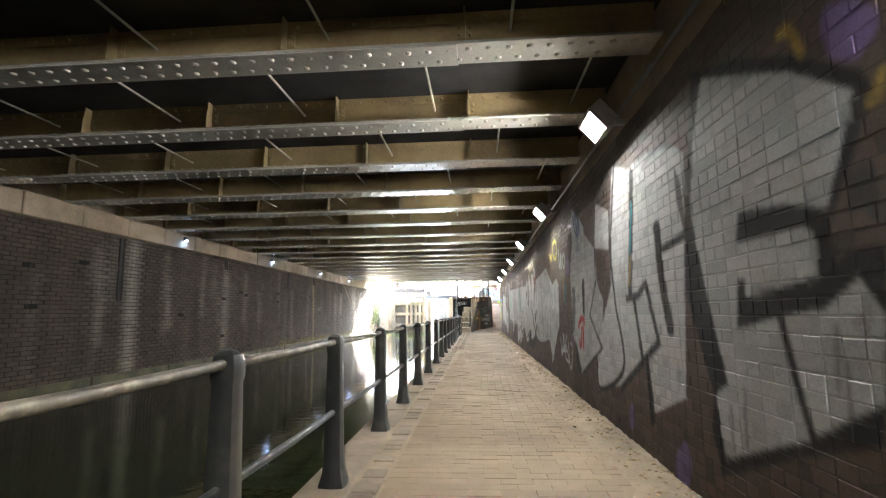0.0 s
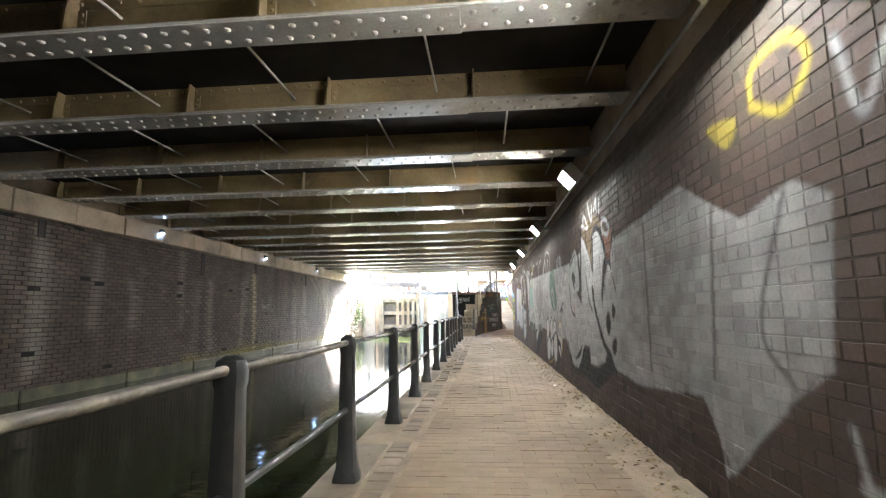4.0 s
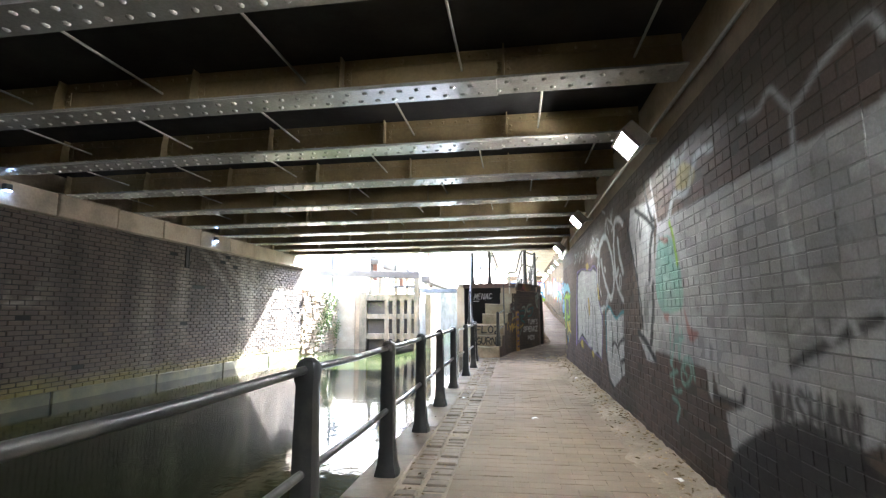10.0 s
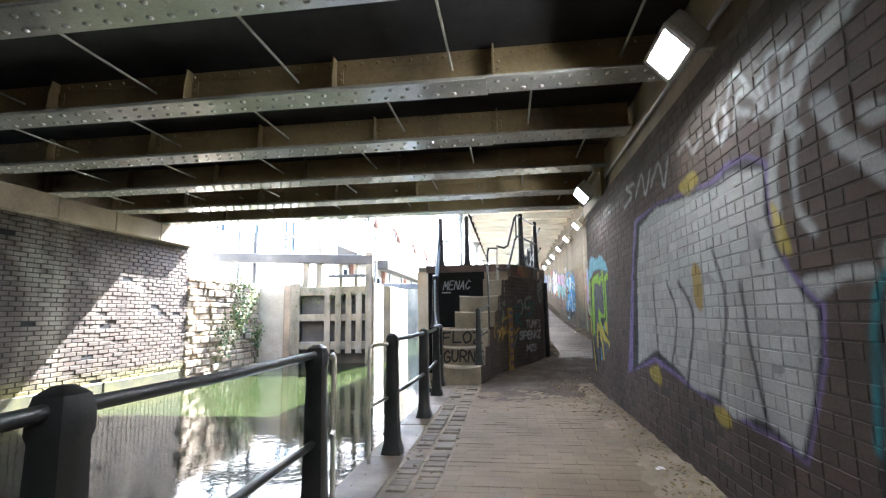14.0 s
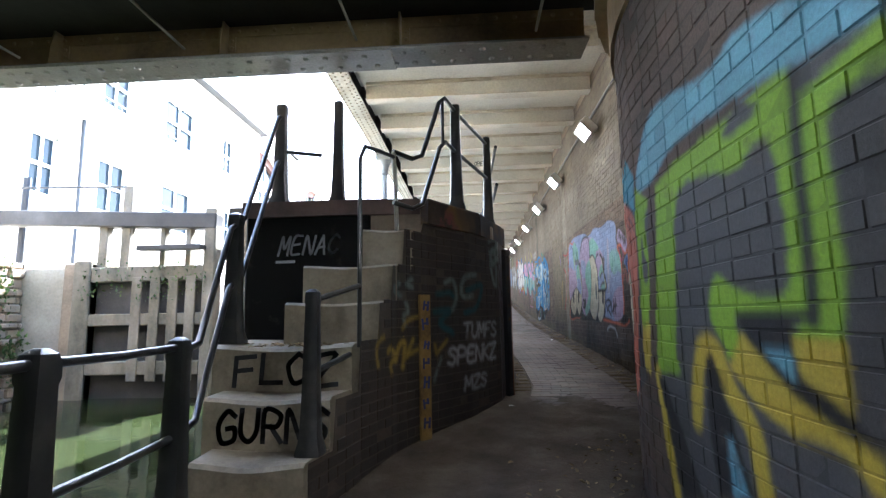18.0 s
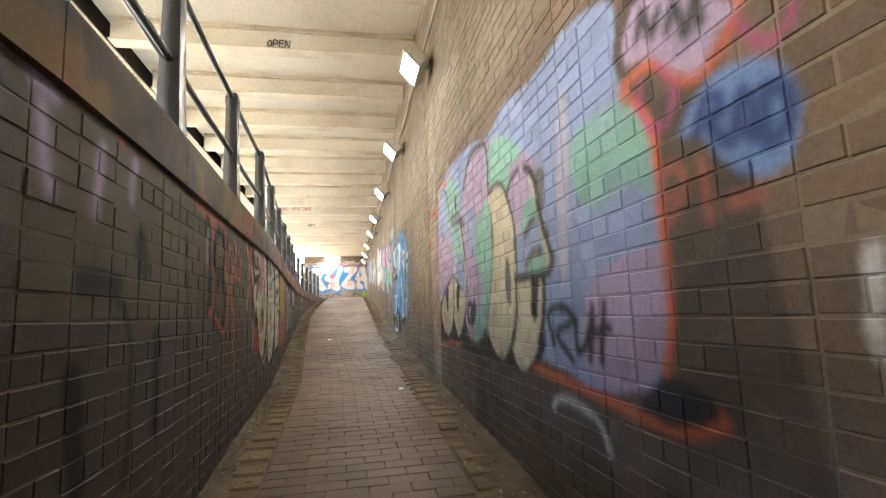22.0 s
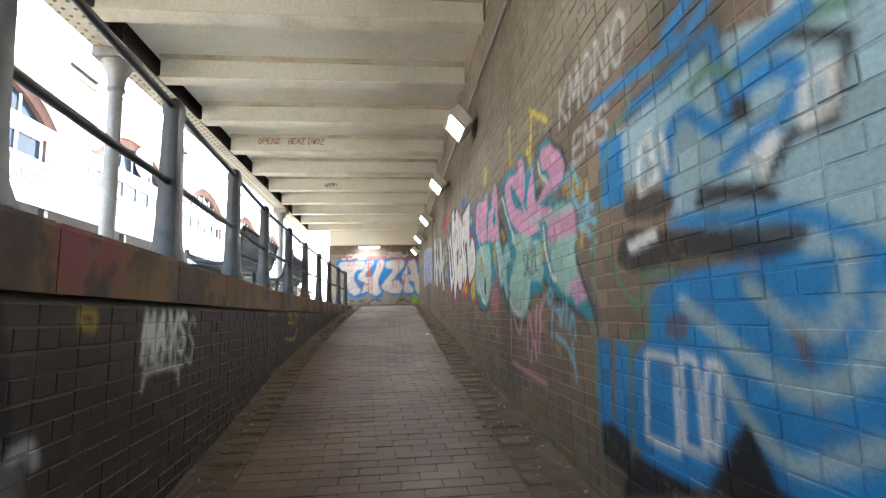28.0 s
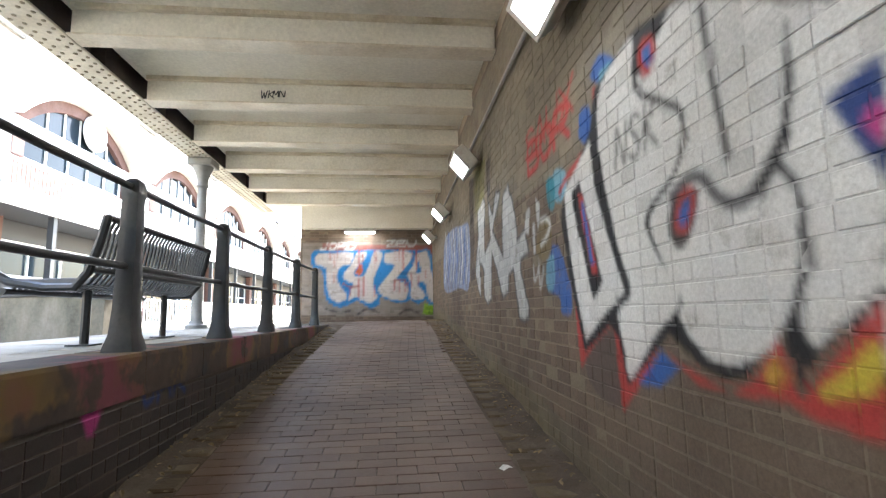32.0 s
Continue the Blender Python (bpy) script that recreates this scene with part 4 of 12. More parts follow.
lamp = wall_lamp(1.50, 3.95, 2.88, "floodlights along the towpath wall")
for k in (-4, -3, -2, -1, 1, 2, 3, 4):
    copy_thing(lamp, pose(1.50, 3.95 + 4.04 * k, 2.88))
copy_thing(lamp, pose(1.50, 24.0, 2.88))
lamp2 = wall_lamp(2.74, 30.45, 4.10, "floodlights along the ramp wall", M_LAMP2, 0.30)
for y in (33.55, 36.45, 39.45, 42.5, 45.2, 48.3, 51.2, 54.0):
    copy_thing(lamp2, pose(2.74, y, 4.10))
# conduits along the walls
g = Geo()
g.tube([(WALL_X + 0.05, -14, 3.02), (WALL_X + 0.05, 24.3, 3.02)], 0.016, 8)
tagged(part("conduit", g, M_GALV, None, "grey electric conduit along the towpath wall's top", True), "", "conduit")
g = Geo()
g.tube([(2.91, 25.6, 4.42), (2.91, 55.3, 4.42)], 0.018, 8)
tagged(part("conduit", g, M_GALV, None, "grey electric conduit above the ramp wall lamps", True), "", "conduit")
# strip lights near the ramp's end
strip = thing("ceiling_light", "lit rectangular lamp under the end wall's lintel", "ceiling light", at=(1.1, 55.2, 4.42))
part("housing", Geo().box(-0.4, 0.4, -0.1, 0.1, 0.0, 0.09, 0.008), M_LAMPBOX, strip)
part("diffuser", Geo().box(-0.37, 0.37, -0.08, 0.08, -0.012, -0.001), M_LAMP2, strip, "glowing white diffuser")
# small blue-white lamps on the canal ledge
blue = None
for y in (-3.4, 6.75, 11.8, 17.0, 21.9):
    if blue is None:
        blue = thing("ledge_lamp", "small blue-lit lamp clamped under the stone ledge", "lamp", "small lamps on the canal ledge", at=(CANAL_X + 0.2, y, 3.04))
        part("casing", Geo().box(-0.02, 0.06, -0.05, 0.05, -0.04, 0.05, 0.008), M_DARK, blue)
        part("lens", Geo().box(0.02, 0.06, -0.04, 0.04, -0.052, -0.041), M_BLUE, blue, "glowing bluish lens")
    else:
        copy_thing(blue, pose(CANAL_X + 0.2, y, 3.04))

# ---- lock steps and lockside ----
def worn_step(loop, z0, z1, dip=0.03):
    """A stone step whose top is worn hollow in the middle of its front edge (first two corners)."""
    (xa, ya), (xb, yb) = loop[0], loop[1]
    n = 7
    front = [(xa + (xb - xa) * i / n, ya + (yb - ya) * i / n) for i in range(n + 1)]
    back = [(loop[3][0] + (loop[2][0] - loop[3][0]) * i / n, loop[3][1] + (loop[2][1] - loop[3][1]) * i / n) for i in range(n + 1)]
    v, f = [], []
    for i in range(n + 1):
        s = math.sin(math.pi * i / n) ** 1.5 * dip
        fx, fy = front[i]
        bx, by = back[i]
        mx, my = fx + (bx - fx) * 0.06, fy + (by - fy) * 0.06
        v += [(fx, fy, z0), (fx, fy, z1 - s - 0.02), (mx, my, z1 - s), (bx, by, z1 - s * 0.4), (bx, by, z0)]
    for i in range(n):
        a, b = 5 * i, 5 * i + 5
        for j in range(5):
            f.append((a + j, b + j, b + (j + 1) % 5, a + (j + 1) % 5))
    f += [(0, 1, 2, 3, 4), tuple(5 * n + j for j in (4, 3, 2, 1, 0))]
    return Geo().add(v, f)


flight = thing("lock_steps", "worn sandstone steps up to the lockside, tagged with black paint", "steps", at=(0, 0, 0))
part("step", worn_step([(-0.80, 25.40), (-0.13, 25.40), (-0.06, 25.9), (-0.84, 25.9)], -0.05, 0.31), M_STEP, flight)
part("step", worn_step([(-0.90, 25.72), (-0.08, 25.72), (0.0, 26.2), (-0.94, 26.2)], 0.0, 0.62), M_STEP, flight)
part("step", worn_step([(-1.02, 26.03), (-0.02, 26.03), (0.12, 27.0), (-1.2, 27.0)], 0.0, 0.93), M_STEP, flight, "landing step strewn with dry leaves")
part("step", worn_step([(-0.66, 26.42), (0.12, 26.42), (0.2, 27.0), (-0.66, 27.0)], 0.9, 1.24, 0.02), M_STEP, flight)
part("step", worn_step([(-0.58, 26.60), (0.20, 26.60), (0.34, 27.05), (-0.58, 27.05)], 1.2, 1.55, 0.02), M_STEP, flight)
part("step", worn_step([(-0.12, 26.78), (0.30, 26.78), (0.44, 27.1), (-0.12, 27.1)], 1.5, 1.88, 0.02), M_STEP, flight)


def sprayed(text, x, y, z, high, mat, parent, wide=0.62, line=0.03, slant=0.1, way=(1, 0)):
    """Hand-sprayed capitals as thin paint films on a face that looks along the path."""
    g, at, rng = Geo(), 0.0, random.Random(len(text) + 7)
    for ch in text:
        lift = rng.gauss(0, 0.03) * high
        for stroke in STROKES.get(ch, ()):
            pts = bend(stroke, 5) if len(stroke) > 3 else np.array(stroke, dtype=float)
            pts = [(at + (px * wide + py * slant) * high, lift + py * high) for px, py in pts]
            for (xa, za), (xb, zb) in zip(pts[:-1], pts[1:]):
                d = math.hypot(xb - xa, zb - za) or 1.0
                ex, ez = (xb - xa) / d * line * 0.45, (zb - za) / d * line * 0.45
                nx, nz = -(zb - za) / d * line / 2, (xb - xa) / d * line / 2
                q = [(xa - ex + nx, za - ez + nz), (xa - ex - nx, za - ez - nz), (xb + ex - nx, zb + ez - nz), (xb + ex + nx, zb + ez + nz)]
                g.add([(x + c * way[0], y + c * way[1], z + e) for c, e in q] + [(x + c * way[0], y + c * way[1] + 0.004, z + e) for c, e in q],
                      [(0, 1, 2, 3), (7, 6, 5, 4), (0, 4, 5, 1), (1, 5, 6, 2), (2, 6, 7, 3), (3, 7, 4, 0)])
        at += (wide + 0.18) * high
    return part("sprayed_word", g, mat, parent)


sprayed("GURNS", -0.80, 25.712, 0.355, 0.19, M_BLACKPAINT, flight, 0.60, 0.03, 0.05)
sprayed("FLOZ", -0.86, 26.022, 0.66, 0.20, M_BLACKPAINT, flight, 0.78, 0.032, 0.02)

# back wall of the stair with its pale patch
g = Geo()
g.box(-1.28, -0.10, 27.0, 27.3, 0.0, 2.19, 0.02)
setting("wall_stair_back", g, M_ENG, "dark brick wall behind the stair with a white tag", "wall")
tag = thing("wall_tag", "white sprayed tag on the stair's dark back wall", "graffiti", at=(0, 0, 0))
sprayed("MENAC", -0.96, 26.992, 1.70, 0.17, M_TAGGREY, tag, 0.50, 0.020, 0.22)
part("sprayed_line", Geo().box(-0.98, -0.80, 26.992, 26.997, 1.62, 1.645), M_TAGGREY, tag)

# lockside paving
rng = random.Random(5)
flags = thing("pavement_lockside", "pale stone flags of the lockside", "pavement", kind="structure")
for i, x in enumerate(np.arange(-1.5, 1.2, 0.62)):
    y = 27.1 + (i % 2) * 0.4
    while y < 61.5:
        e = y + rng.uniform(0.75, 1.2)
        edge = float(np.interp(y, [p[1] for p in RAMP_EDGE[3:]], [p[0] for p in RAMP_EDGE[3:]])) if y < 52.8 else -0.36
        edge2 = float(np.interp(e, [p[1] for p in RAMP_EDGE[3:]], [p[0] for p in RAMP_EDGE[3:]])) if e < 52.8 else -0.36
        hi = min(x + 0.61, min(edge, edge2) - 0.36)
        if hi - x > 0.12:
            part("flagstone", Geo().box(x, hi, y, min(e, 61.8) - 0.01, LOCKSIDE - 0.09, LOCKSIDE - 0.006 + rng.gauss(0, 0.003), 0.006), M_PALESTONE, flags)
        y = e
# coping of the retaining wall
cope = thing("trim_ramp_coping", "sandstone coping blocks on the retaining wall, blotched with old paint", "coping", kind="structure")
u = LINE3.s[3]
while u < LINE3.length - 0.05:
    e = min(u + rng.uniform(0.8, 1.15), LINE3.length)
    (xa, ya), (xb, yb) = LINE3.at(np.array([u + 0.004]), -0.02), LINE3.at(np.array([e - 0.004]), -0.02)
    (xc, yc), (xd, yd) = LINE3.at(np.array([e - 0.004]), 0.38), LINE3.at(np.array([u + 0.004]), 0.38)
    loop = [(float(xa[0]), float(ya[0])), (float(xb[0]), float(yb[0])), (float(xc[0]), float(yc[0])), (float(xd[0]), float(yd[0]))]
    z1 = LOCKSIDE + rng.gauss(0, 0.003)
    g = Geo()
    inner = [(x * 0.97 + sum(p[0] for p in loop) / 4 * 0.03, y * 0.97 + sum(p[1] for p in loop) / 4 * 0.03) for x, y in loop]
    g.add([(*p, 1.955) for p in loop] + [(*p, z1 - 0.02) for p in loop] + [(*p, z1) for p in inner],
          [(3, 2, 1, 0)] + [(i, (i + 1) % 4, 4 + (i + 1) % 4, 4 + i) for i in range(4)] + [(4 + i, 4 + (i + 1) % 4, 8 + (i + 1) % 4, 8 + i) for i in range(4)] + [(8, 9, 10, 11)])
    part("coping_stone", g, M_COPE, cope)
    u = e
# cap slabs over the stair block
g = Geo()
g.prism([(-1.30, 26.96), (-0.1, 26.96), (0.36, 27.02), (0.30, 27.5), (-1.3, 27.5)], 2.05, 2.195)
setting("trim_block_cap", g, M_CAP, "sandstone cap slab of the stair block, reddened by old paint", "cap")

# handrails of the stair
def stair_post(x, y, z, h, name="post", parent=None, r=1.0):
    g = Geo()
    g.lathe(x, y, [(0.10 * r, z), (0.10 * r, z + 0.02), (0.075 * r, z + 0.1), (0.064 * r, z + 0.3), (0.050 * r, z + h - 0.10), (0.055 * r, z + h - 0.08), (0.05 * r, z + h - 0.02), (0.02, z + h)], 12, 0.5)
    return part(name, g, M_RAIL, parent, smooth=True)


sr = thing("stair_railing", "dark iron handrail with tapered posts climbing the lock steps", "railing")
stair_post(-1.02, 26.3, 0.93, 1.02, parent=sr)
stair_post(-1.02, 27.15, LOCKSIDE, 1.05, parent=sr)
stair_post(-0.46, 27.2, LOCKSIDE, 1.08, parent=sr, r=0.9)
for dz in (0.0, -0.46):
    part("handrail", Geo().tube([(-0.80, 25.27, 0.93 + dz), (-0.88, 25.60, 0.97 + dz), (-0.95, 25.85, 1.25 + dz), (-1.0, 26.18, 1.80 + dz), (-1.02, 26.3, 1.86 + dz), (-1.02, 26.42, 1.92 + dz), (-1.02, 27.05, 3.05 + dz), (-1.02, 27.15, 3.12 + dz)], 0.022, 10), M_RAIL, sr, smooth=True)
part("handrail", Geo().tube([(-1.02, 27.15, 2.75), (-0.75, 27.17, 2.72), (-0.62, 27.17, 2.70)], 0.02, 8), M_RAIL, sr, smooth=True)
sr2 = thing("stair_railing", "dark iron handrail looping over the stair's flank wall", "railing")
stair_post(-0.16, 25.6, 0.31, 0.98, parent=sr2, r=0.85)
part("upright", Geo().tube([(0.18, 26.80, 1.86), (0.18, 26.72, 2.3), (0.18, 26.62, 2.52)], 0.02, 8), M_PALEBAR, sr2, "pale worn upright pipe", True)
stair_post(0.69, 27.60, LOCKSIDE, 1.17, parent=sr2, r=1.0)
stair_post(1.05, 28.60, LOCKSIDE, 1.17, parent=sr2, r=0.9)
part("handrail", Geo().tube([(-0.16, 25.6, 1.22), (-0.05, 25.95, 1.30), (0.01, 26.12, 1.34)], 0.02, 8), M_RAIL, sr2, smooth=True)
part("handrail", Geo().tube([(-0.16, 25.6, 0.78), (-0.03, 26.0, 0.86)], 0.02, 8), M_RAIL, sr2, smooth=True)
part("upright", Geo().tube([(0.01, 26.12, 0.9), (0.01, 26.12, 2.30), (0.03, 26.2, 2.42), (0.10, 26.4, 2.45), (0.18, 26.62, 2.47)], 0.017, 8), M_RAIL, sr2, smooth=True)
for dz in (0.0, -0.45):
    part("handrail", Geo().tube([(0.18, 26.62, 2.52 + dz), (0.32, 26.78, 2.50 + dz), (0.40, 26.88, 2.56 + dz), (0.50, 27.02, 2.95 + dz), (0.55, 27.08, 3.15 + dz), (0.60, 27.18, 3.24 + dz), (0.69, 27.60, 3.28 + dz), (1.05, 28.60, 3.26 + dz), (1.08, 29.5, 3.2 + dz), (1.06, 31.0, 3.15 + dz)], 0.021, 10), M_RAIL, sr2, smooth=True)
part("upright", Geo().tube([(0.58, 27.12, 2.75), (0.58, 27.12, 3.2)], 0.016, 8), M_RAIL, sr2, smooth=True)

# painted board fixed to the flank
bd = thing("marker_board", "narrow upright yellow board with faded blue lettering on the flank wall", "board", at=(0.38, 26.93, 0))
part("plank", Geo().box(-0.055, 0.055, -0.05, -0.012, 0.02, 1.30, 0.004, pose(0, 0, 0, 0, 0, 40)), surface("faded_yellow_board", (0.21, 0.125, 0.035), (0.08, 0.05, 0.022), (0.30, 0.20, 0.06), 0.7, stain=5), bd)
M_BLUEPAINT = surface("faded_blue_paint", (0.035, 0.04, 0.12), (0.03, 0.025, 0.05), (0.06, 0.07, 0.20), 0.7, stain=6)
for k, (w, h, lean) in enumerate(((0.030, 0.085, 8), (0.034, 0.10, -6), (0.028, 0.07, 12), (0.034, 0.09, 0), (0.032, 0.10, 5), (0.030, 0.08, -8), (0.034, 0.09, 4))):
    z = 1.16 - k * 0.165
    turn = pose(0, 0, z, 0, 0, 40) @ pose(0, 0, 0, 0, lean, 0)
    g = Geo().box(-w, -w + 0.018, -0.055, -0.0505, 0, h, 0, turn).box(-w, w, -0.0555, -0.051, h * 0.45, h * 0.45 + 0.02, 0, turn).box(w - 0.022, w, -0.056, -0.0515, h * (0.4 if k % 2 else 0.0), h, 0, turn)
    part("letter_bar", g, M_BLUEPAINT, bd)
# black post with faded letters on the block's corner
pp = thing("corner_post", "black corner post with rusty edge and worn cream letters", "post", at=(1.20, 28.40, 0))
turn = pose(0, 0, 0, 0, 0, 52)
part("plank", Geo().box(-0.045, 0.04, -0.055, -0.0, 0.0, 1.84, 0.006, turn), M_BLACKPAINT, pp)
part("edge_strip", Geo().box(0.04, 0.056, -0.058, -0.0, 0.0, 1.80, 0.004, turn), surface("rusty_edge", (0.14, 0.075, 0.045), (0.05, 0.03, 0.02), (0.26, 0.17, 0.11), 0.7), pp)
part("cap", Geo().box(-0.05, 0.06, -0.064, -0.0, 1.80, 1.88, 0.012, turn), M_RAIL, pp)
for k, (w, h) in enumerate(((0.026, 0.05), (0.020, 0.06), (0.026, 0.045), (0.018, 0.05))):
    part("letter_bar", Geo().box(-w * 0.7, w * 0.4, -0.060, -0.0555, 1.52 - k * 0.16, 1.52 + h * 0.8 - k * 0.16, 0.0, turn), M_COPE, pp, "worn cream letter")

# ---- lock gate, banks ----
gate = thing("lock_gate", "mossy weathered timber lock gate with open paddles", "lock gate", at=(-5.9, 30.55, 0))
for x, w in ((0.0, 0.30), (2.25, 0.20)):
    part("post", Geo().box(x, x + w, -0.12, 0.14, -0.6, 2.15 if x == 0 else 3.0, 0.02), M_TIMBER, gate)
for z, h in ((0.25, 0.22), (1.05, 0.20), (1.78, 0.26)):
    part("rail", Geo().box(0.3, 2.25, -0.10, 0.10, z, z + h, 0.015), M_TIMBER, gate)
for x in (1.05, 1.37, 1.68, 1.98):
    part("plank", Geo().box(x, x + 0.17, -0.135, -0.104, 0.15, 1.85, 0.008), M_TIMBER, gate)
part("sheeting", Geo().box(0.3, 2.25, 0.06, 0.09, -0.5, 1.8), M_BEAMWOOD, gate)
for x, z in ((0.35, 2.95), (0.75, 3.45), (1.45, 2.9), (1.9, 2.9)):
    part("stanchion", Geo().box(x, x + (0.16 if x < 1.2 else 0.09), -0.06, 0.08, 2.0, z, 0.012), M_TIMBER, gate)
part("footboard", Geo().box(1.2, 2.3, -0.3, -0.1, 2.28, 2.36, 0.008), M_BEAMWOOD, gate)
bb = thing("balance_beam", "long dark timber balance beam with white end on the lock gate", "balance beam", at=(-5.9, 30.55, 2.75))
part("beam", Geo().box(-2.5, 2.45, -0.13, 0.13, 0.0, 0.27, 0.02, pose(0, 0, 0, 0, 2.5, 0)), M_BEAMWOOD, bb)
part("paddle_post", Geo().tube([(-1.3, 0.2, -0.8), (-1.3, 0.2, 1.0)], 0.06, 8), M_DARK, bb)
part("paddle_rod", Geo().tube([(-1.2, 0, 0.75), (0.8, 0, 0.7)], 0.018, 6), M_DARK, bb)
gate2 = thing("lock_gate", "dark second leaf of the lock gate swung open", "lock gate", at=(-3.3, 31.2, 0))
part("frame", Geo().box(0, 0.22, -0.1, 2.4, -0.4, 2.05, 0.02), M_TIMBER, gate2)
part("beam", Geo().box(-0.05, 0.27, -0.6, 5.0, 2.5, 2.78, 0.02), M_BEAMWOOD, gate2)

# far bank: rubble wall with ivy
rb = thing("wall_rubble_bank", "rough rubble stone canal bank overgrown with ivy", "wall", kind="structure")
z = -0.5
while z < 2.05:
    h = rng.uniform(0.10, 0.19)
    y = 27.3
    while y < 30.6:
        d = rng.uniform(0.18, 0.46)
        part("stone", Geo().box(-7.4, -6.93 + rng.uniform(-0.02, 0.07), y + 0.008, min(y + d, 30.6) - 0.008, z + 0.006, z + h - 0.006, 0.022), M_STONE, rb)
        y += d
    z += h
g = Geo()
g.box(-40, -6.98, 27.3, 30.6, -1.5, 2.02)
g.box(-40, -5.95, 30.6, 130, -1.5, 2.05)
setting("bank_far", g, M_PALESTONE, "paved far lockside", "ground")
g = Geo()
g.box(-6.1, -5.6, 30.45, 33, -1.5, 2.12, 0.03)
setting("wall_gate_recess", g, M_STONE, "stone quoin holding the lock gate", "wall")


def leaf_cloud(g, count, centre, spread, size, rng):
    for _ in range(count):
        p = Vector(tuple(centre[i] + rng.gauss(0, 1) * spread[i] for i in range(3)))
        s = size * rng.uniform(0.6, 1.4)
        m = Matrix.Translation(p) @ Euler((rng.uniform(0, 6.3), rng.uniform(0, 6.3), rng.uniform(0, 6.3))).to_matrix().to_4x4()
        q = [m @ Vector(c) for c in ((-s, 0, 0), (0, -s * 0.6, 0.1 * s), (s, 0, 0), (0, s * 0.6, 0.1 * s))]
        g.add(q, [(0, 1, 2, 3)])


g = Geo()
for cy, cz, n in ((29.4, 1.2, 380), (29.9, 1.7, 260), (28.7, 0.7, 200), (30.3, 0.6, 220), (29.3, 2.05, 200)):
    leaf_cloud(g, n, (-6.82, cy, cz), (0.06, 0.22, 0.26), 0.035, rng)
for k in range(260):
    leaf_cloud(g, 1, (-5.75 + rng.uniform(0, 2.2), 30.40, rng.uniform(1.5, 2.1)), (0.01, 0.02, 0.05), 0.025, rng)
ivy = tagged(part("ivy", g, M_IVY, None, "bright green ivy trailing over the rubble bank"), "", "ivy", "", "stuff")

# small tags on the cream ceiling beams
M_REDPAINT = plain("faded_red_spray", (0.38, 0.07, 0.05), 0.6)
for word, x, y, z, h, mat, wide in (("OPENZ", -0.48, 45.862, 5.06, 0.10, M_REDPAINT, 0.62), ("GEAZ", 0.05, 45.862, 5.06, 0.10, M_REDPAINT, 0.6), ("DWOZ", 0.42, 45.862, 5.06, 0.10, M_REDPAINT, 0.55), ("OPEN", 0.95, 34.822, 4.95, 0.10, M_DARK, 0.6), ("WK", 0.36, 48.572, 4.97, 0.09, M_DARK, 0.75), ("MN", 0.50, 48.572, 4.99, 0.07, M_DARK, 0.9)):
    t = thing("ceiling_tag", "small sprayed scribble on a cream ceiling beam", "graffiti")
    sprayed(word, x, y, z, h, mat, t, wide, 0.012, 0.1)

# thin pencil scrawls on the plates between the beams
for xs, y in (((-0.55, -0.35, -0.42, -0.2, -0.12, 0.02, 0.05, 0.2), 46.45), ((-0.35, -0.2, -0.25, -0.05, 0.1, 0.02, 0.2, 0.3), 45.05), ((0.35, 0.45, 0.4, 0.55, 0.5, 0.6), 46.5)):
    t = thing("ceiling_tag", "thin pencilled scrawl on a cream ceiling plate", "graffiti")
    part("line", Geo().tube([(x, y + 0.16 * math.sin(2.3 * k), 5.2185) for k, x in enumerate(xs)], 0.0035, 5), M_TAGGREY, t)

# ---- the buildings across the lock ----
TOWN_X = -11.0


def pierced_front(g, y0, y1, z0, z1, holes, x=TOWN_X, thick=0.35):
    """A house front along y with rectangular openings (ya, yb, za, zb)."""
    cuts = sorted({y0, y1, *(h[0] for h in holes), *(h[1] for h in holes)})
    for a, b in zip(cuts[:-1], cuts[1:]):
        mine = sorted([(h[2], h[3]) for h in holes if h[0] <= a + 1e-6 and h[1] >= b - 1e-6])
        z = z0
        for lo, hi in mine:
            if lo > z:
                g.box(x - thick, x, a, b, z, lo)
            z = hi
        if z < z1:
            g.box(x - thick, x, a, b, z, z1)


def sash(ya, yb, za, zb, parent, x=TOWN_X):
    w = part("window", Geo().box(x - 0.2, x - 0.17, ya, yb, za, zb), M_GLASS, parent)
    g = Geo()
    t = 0.07
    g.box(x - 0.16, x - 0.08, ya, ya + t, za, zb).box(x - 0.16, x - 0.08, yb - t, yb, za, zb)
    g.box(x - 0.16, x - 0.08, ya, yb, za, za + t).box(x - 0.16, x - 0.08, ya, yb, zb - t, zb)
    g.box(x - 0.16, x - 0.07, ya, yb, (za + zb) / 2 - 0.04, (za + zb) / 2 + 0.04)
    g.box(x - 0.16, x - 0.09, (ya + yb) / 2 - 0.025, (ya + yb) / 2 + 0.025, za, zb)
    part("frame", g, M_TRIM, w)
    part("sill", Geo().box(x - 0.1, x + 0.12, ya - 0.1, yb + 0.1, za - 0.12, za - 0.02), M_TRIM, w)
    return w


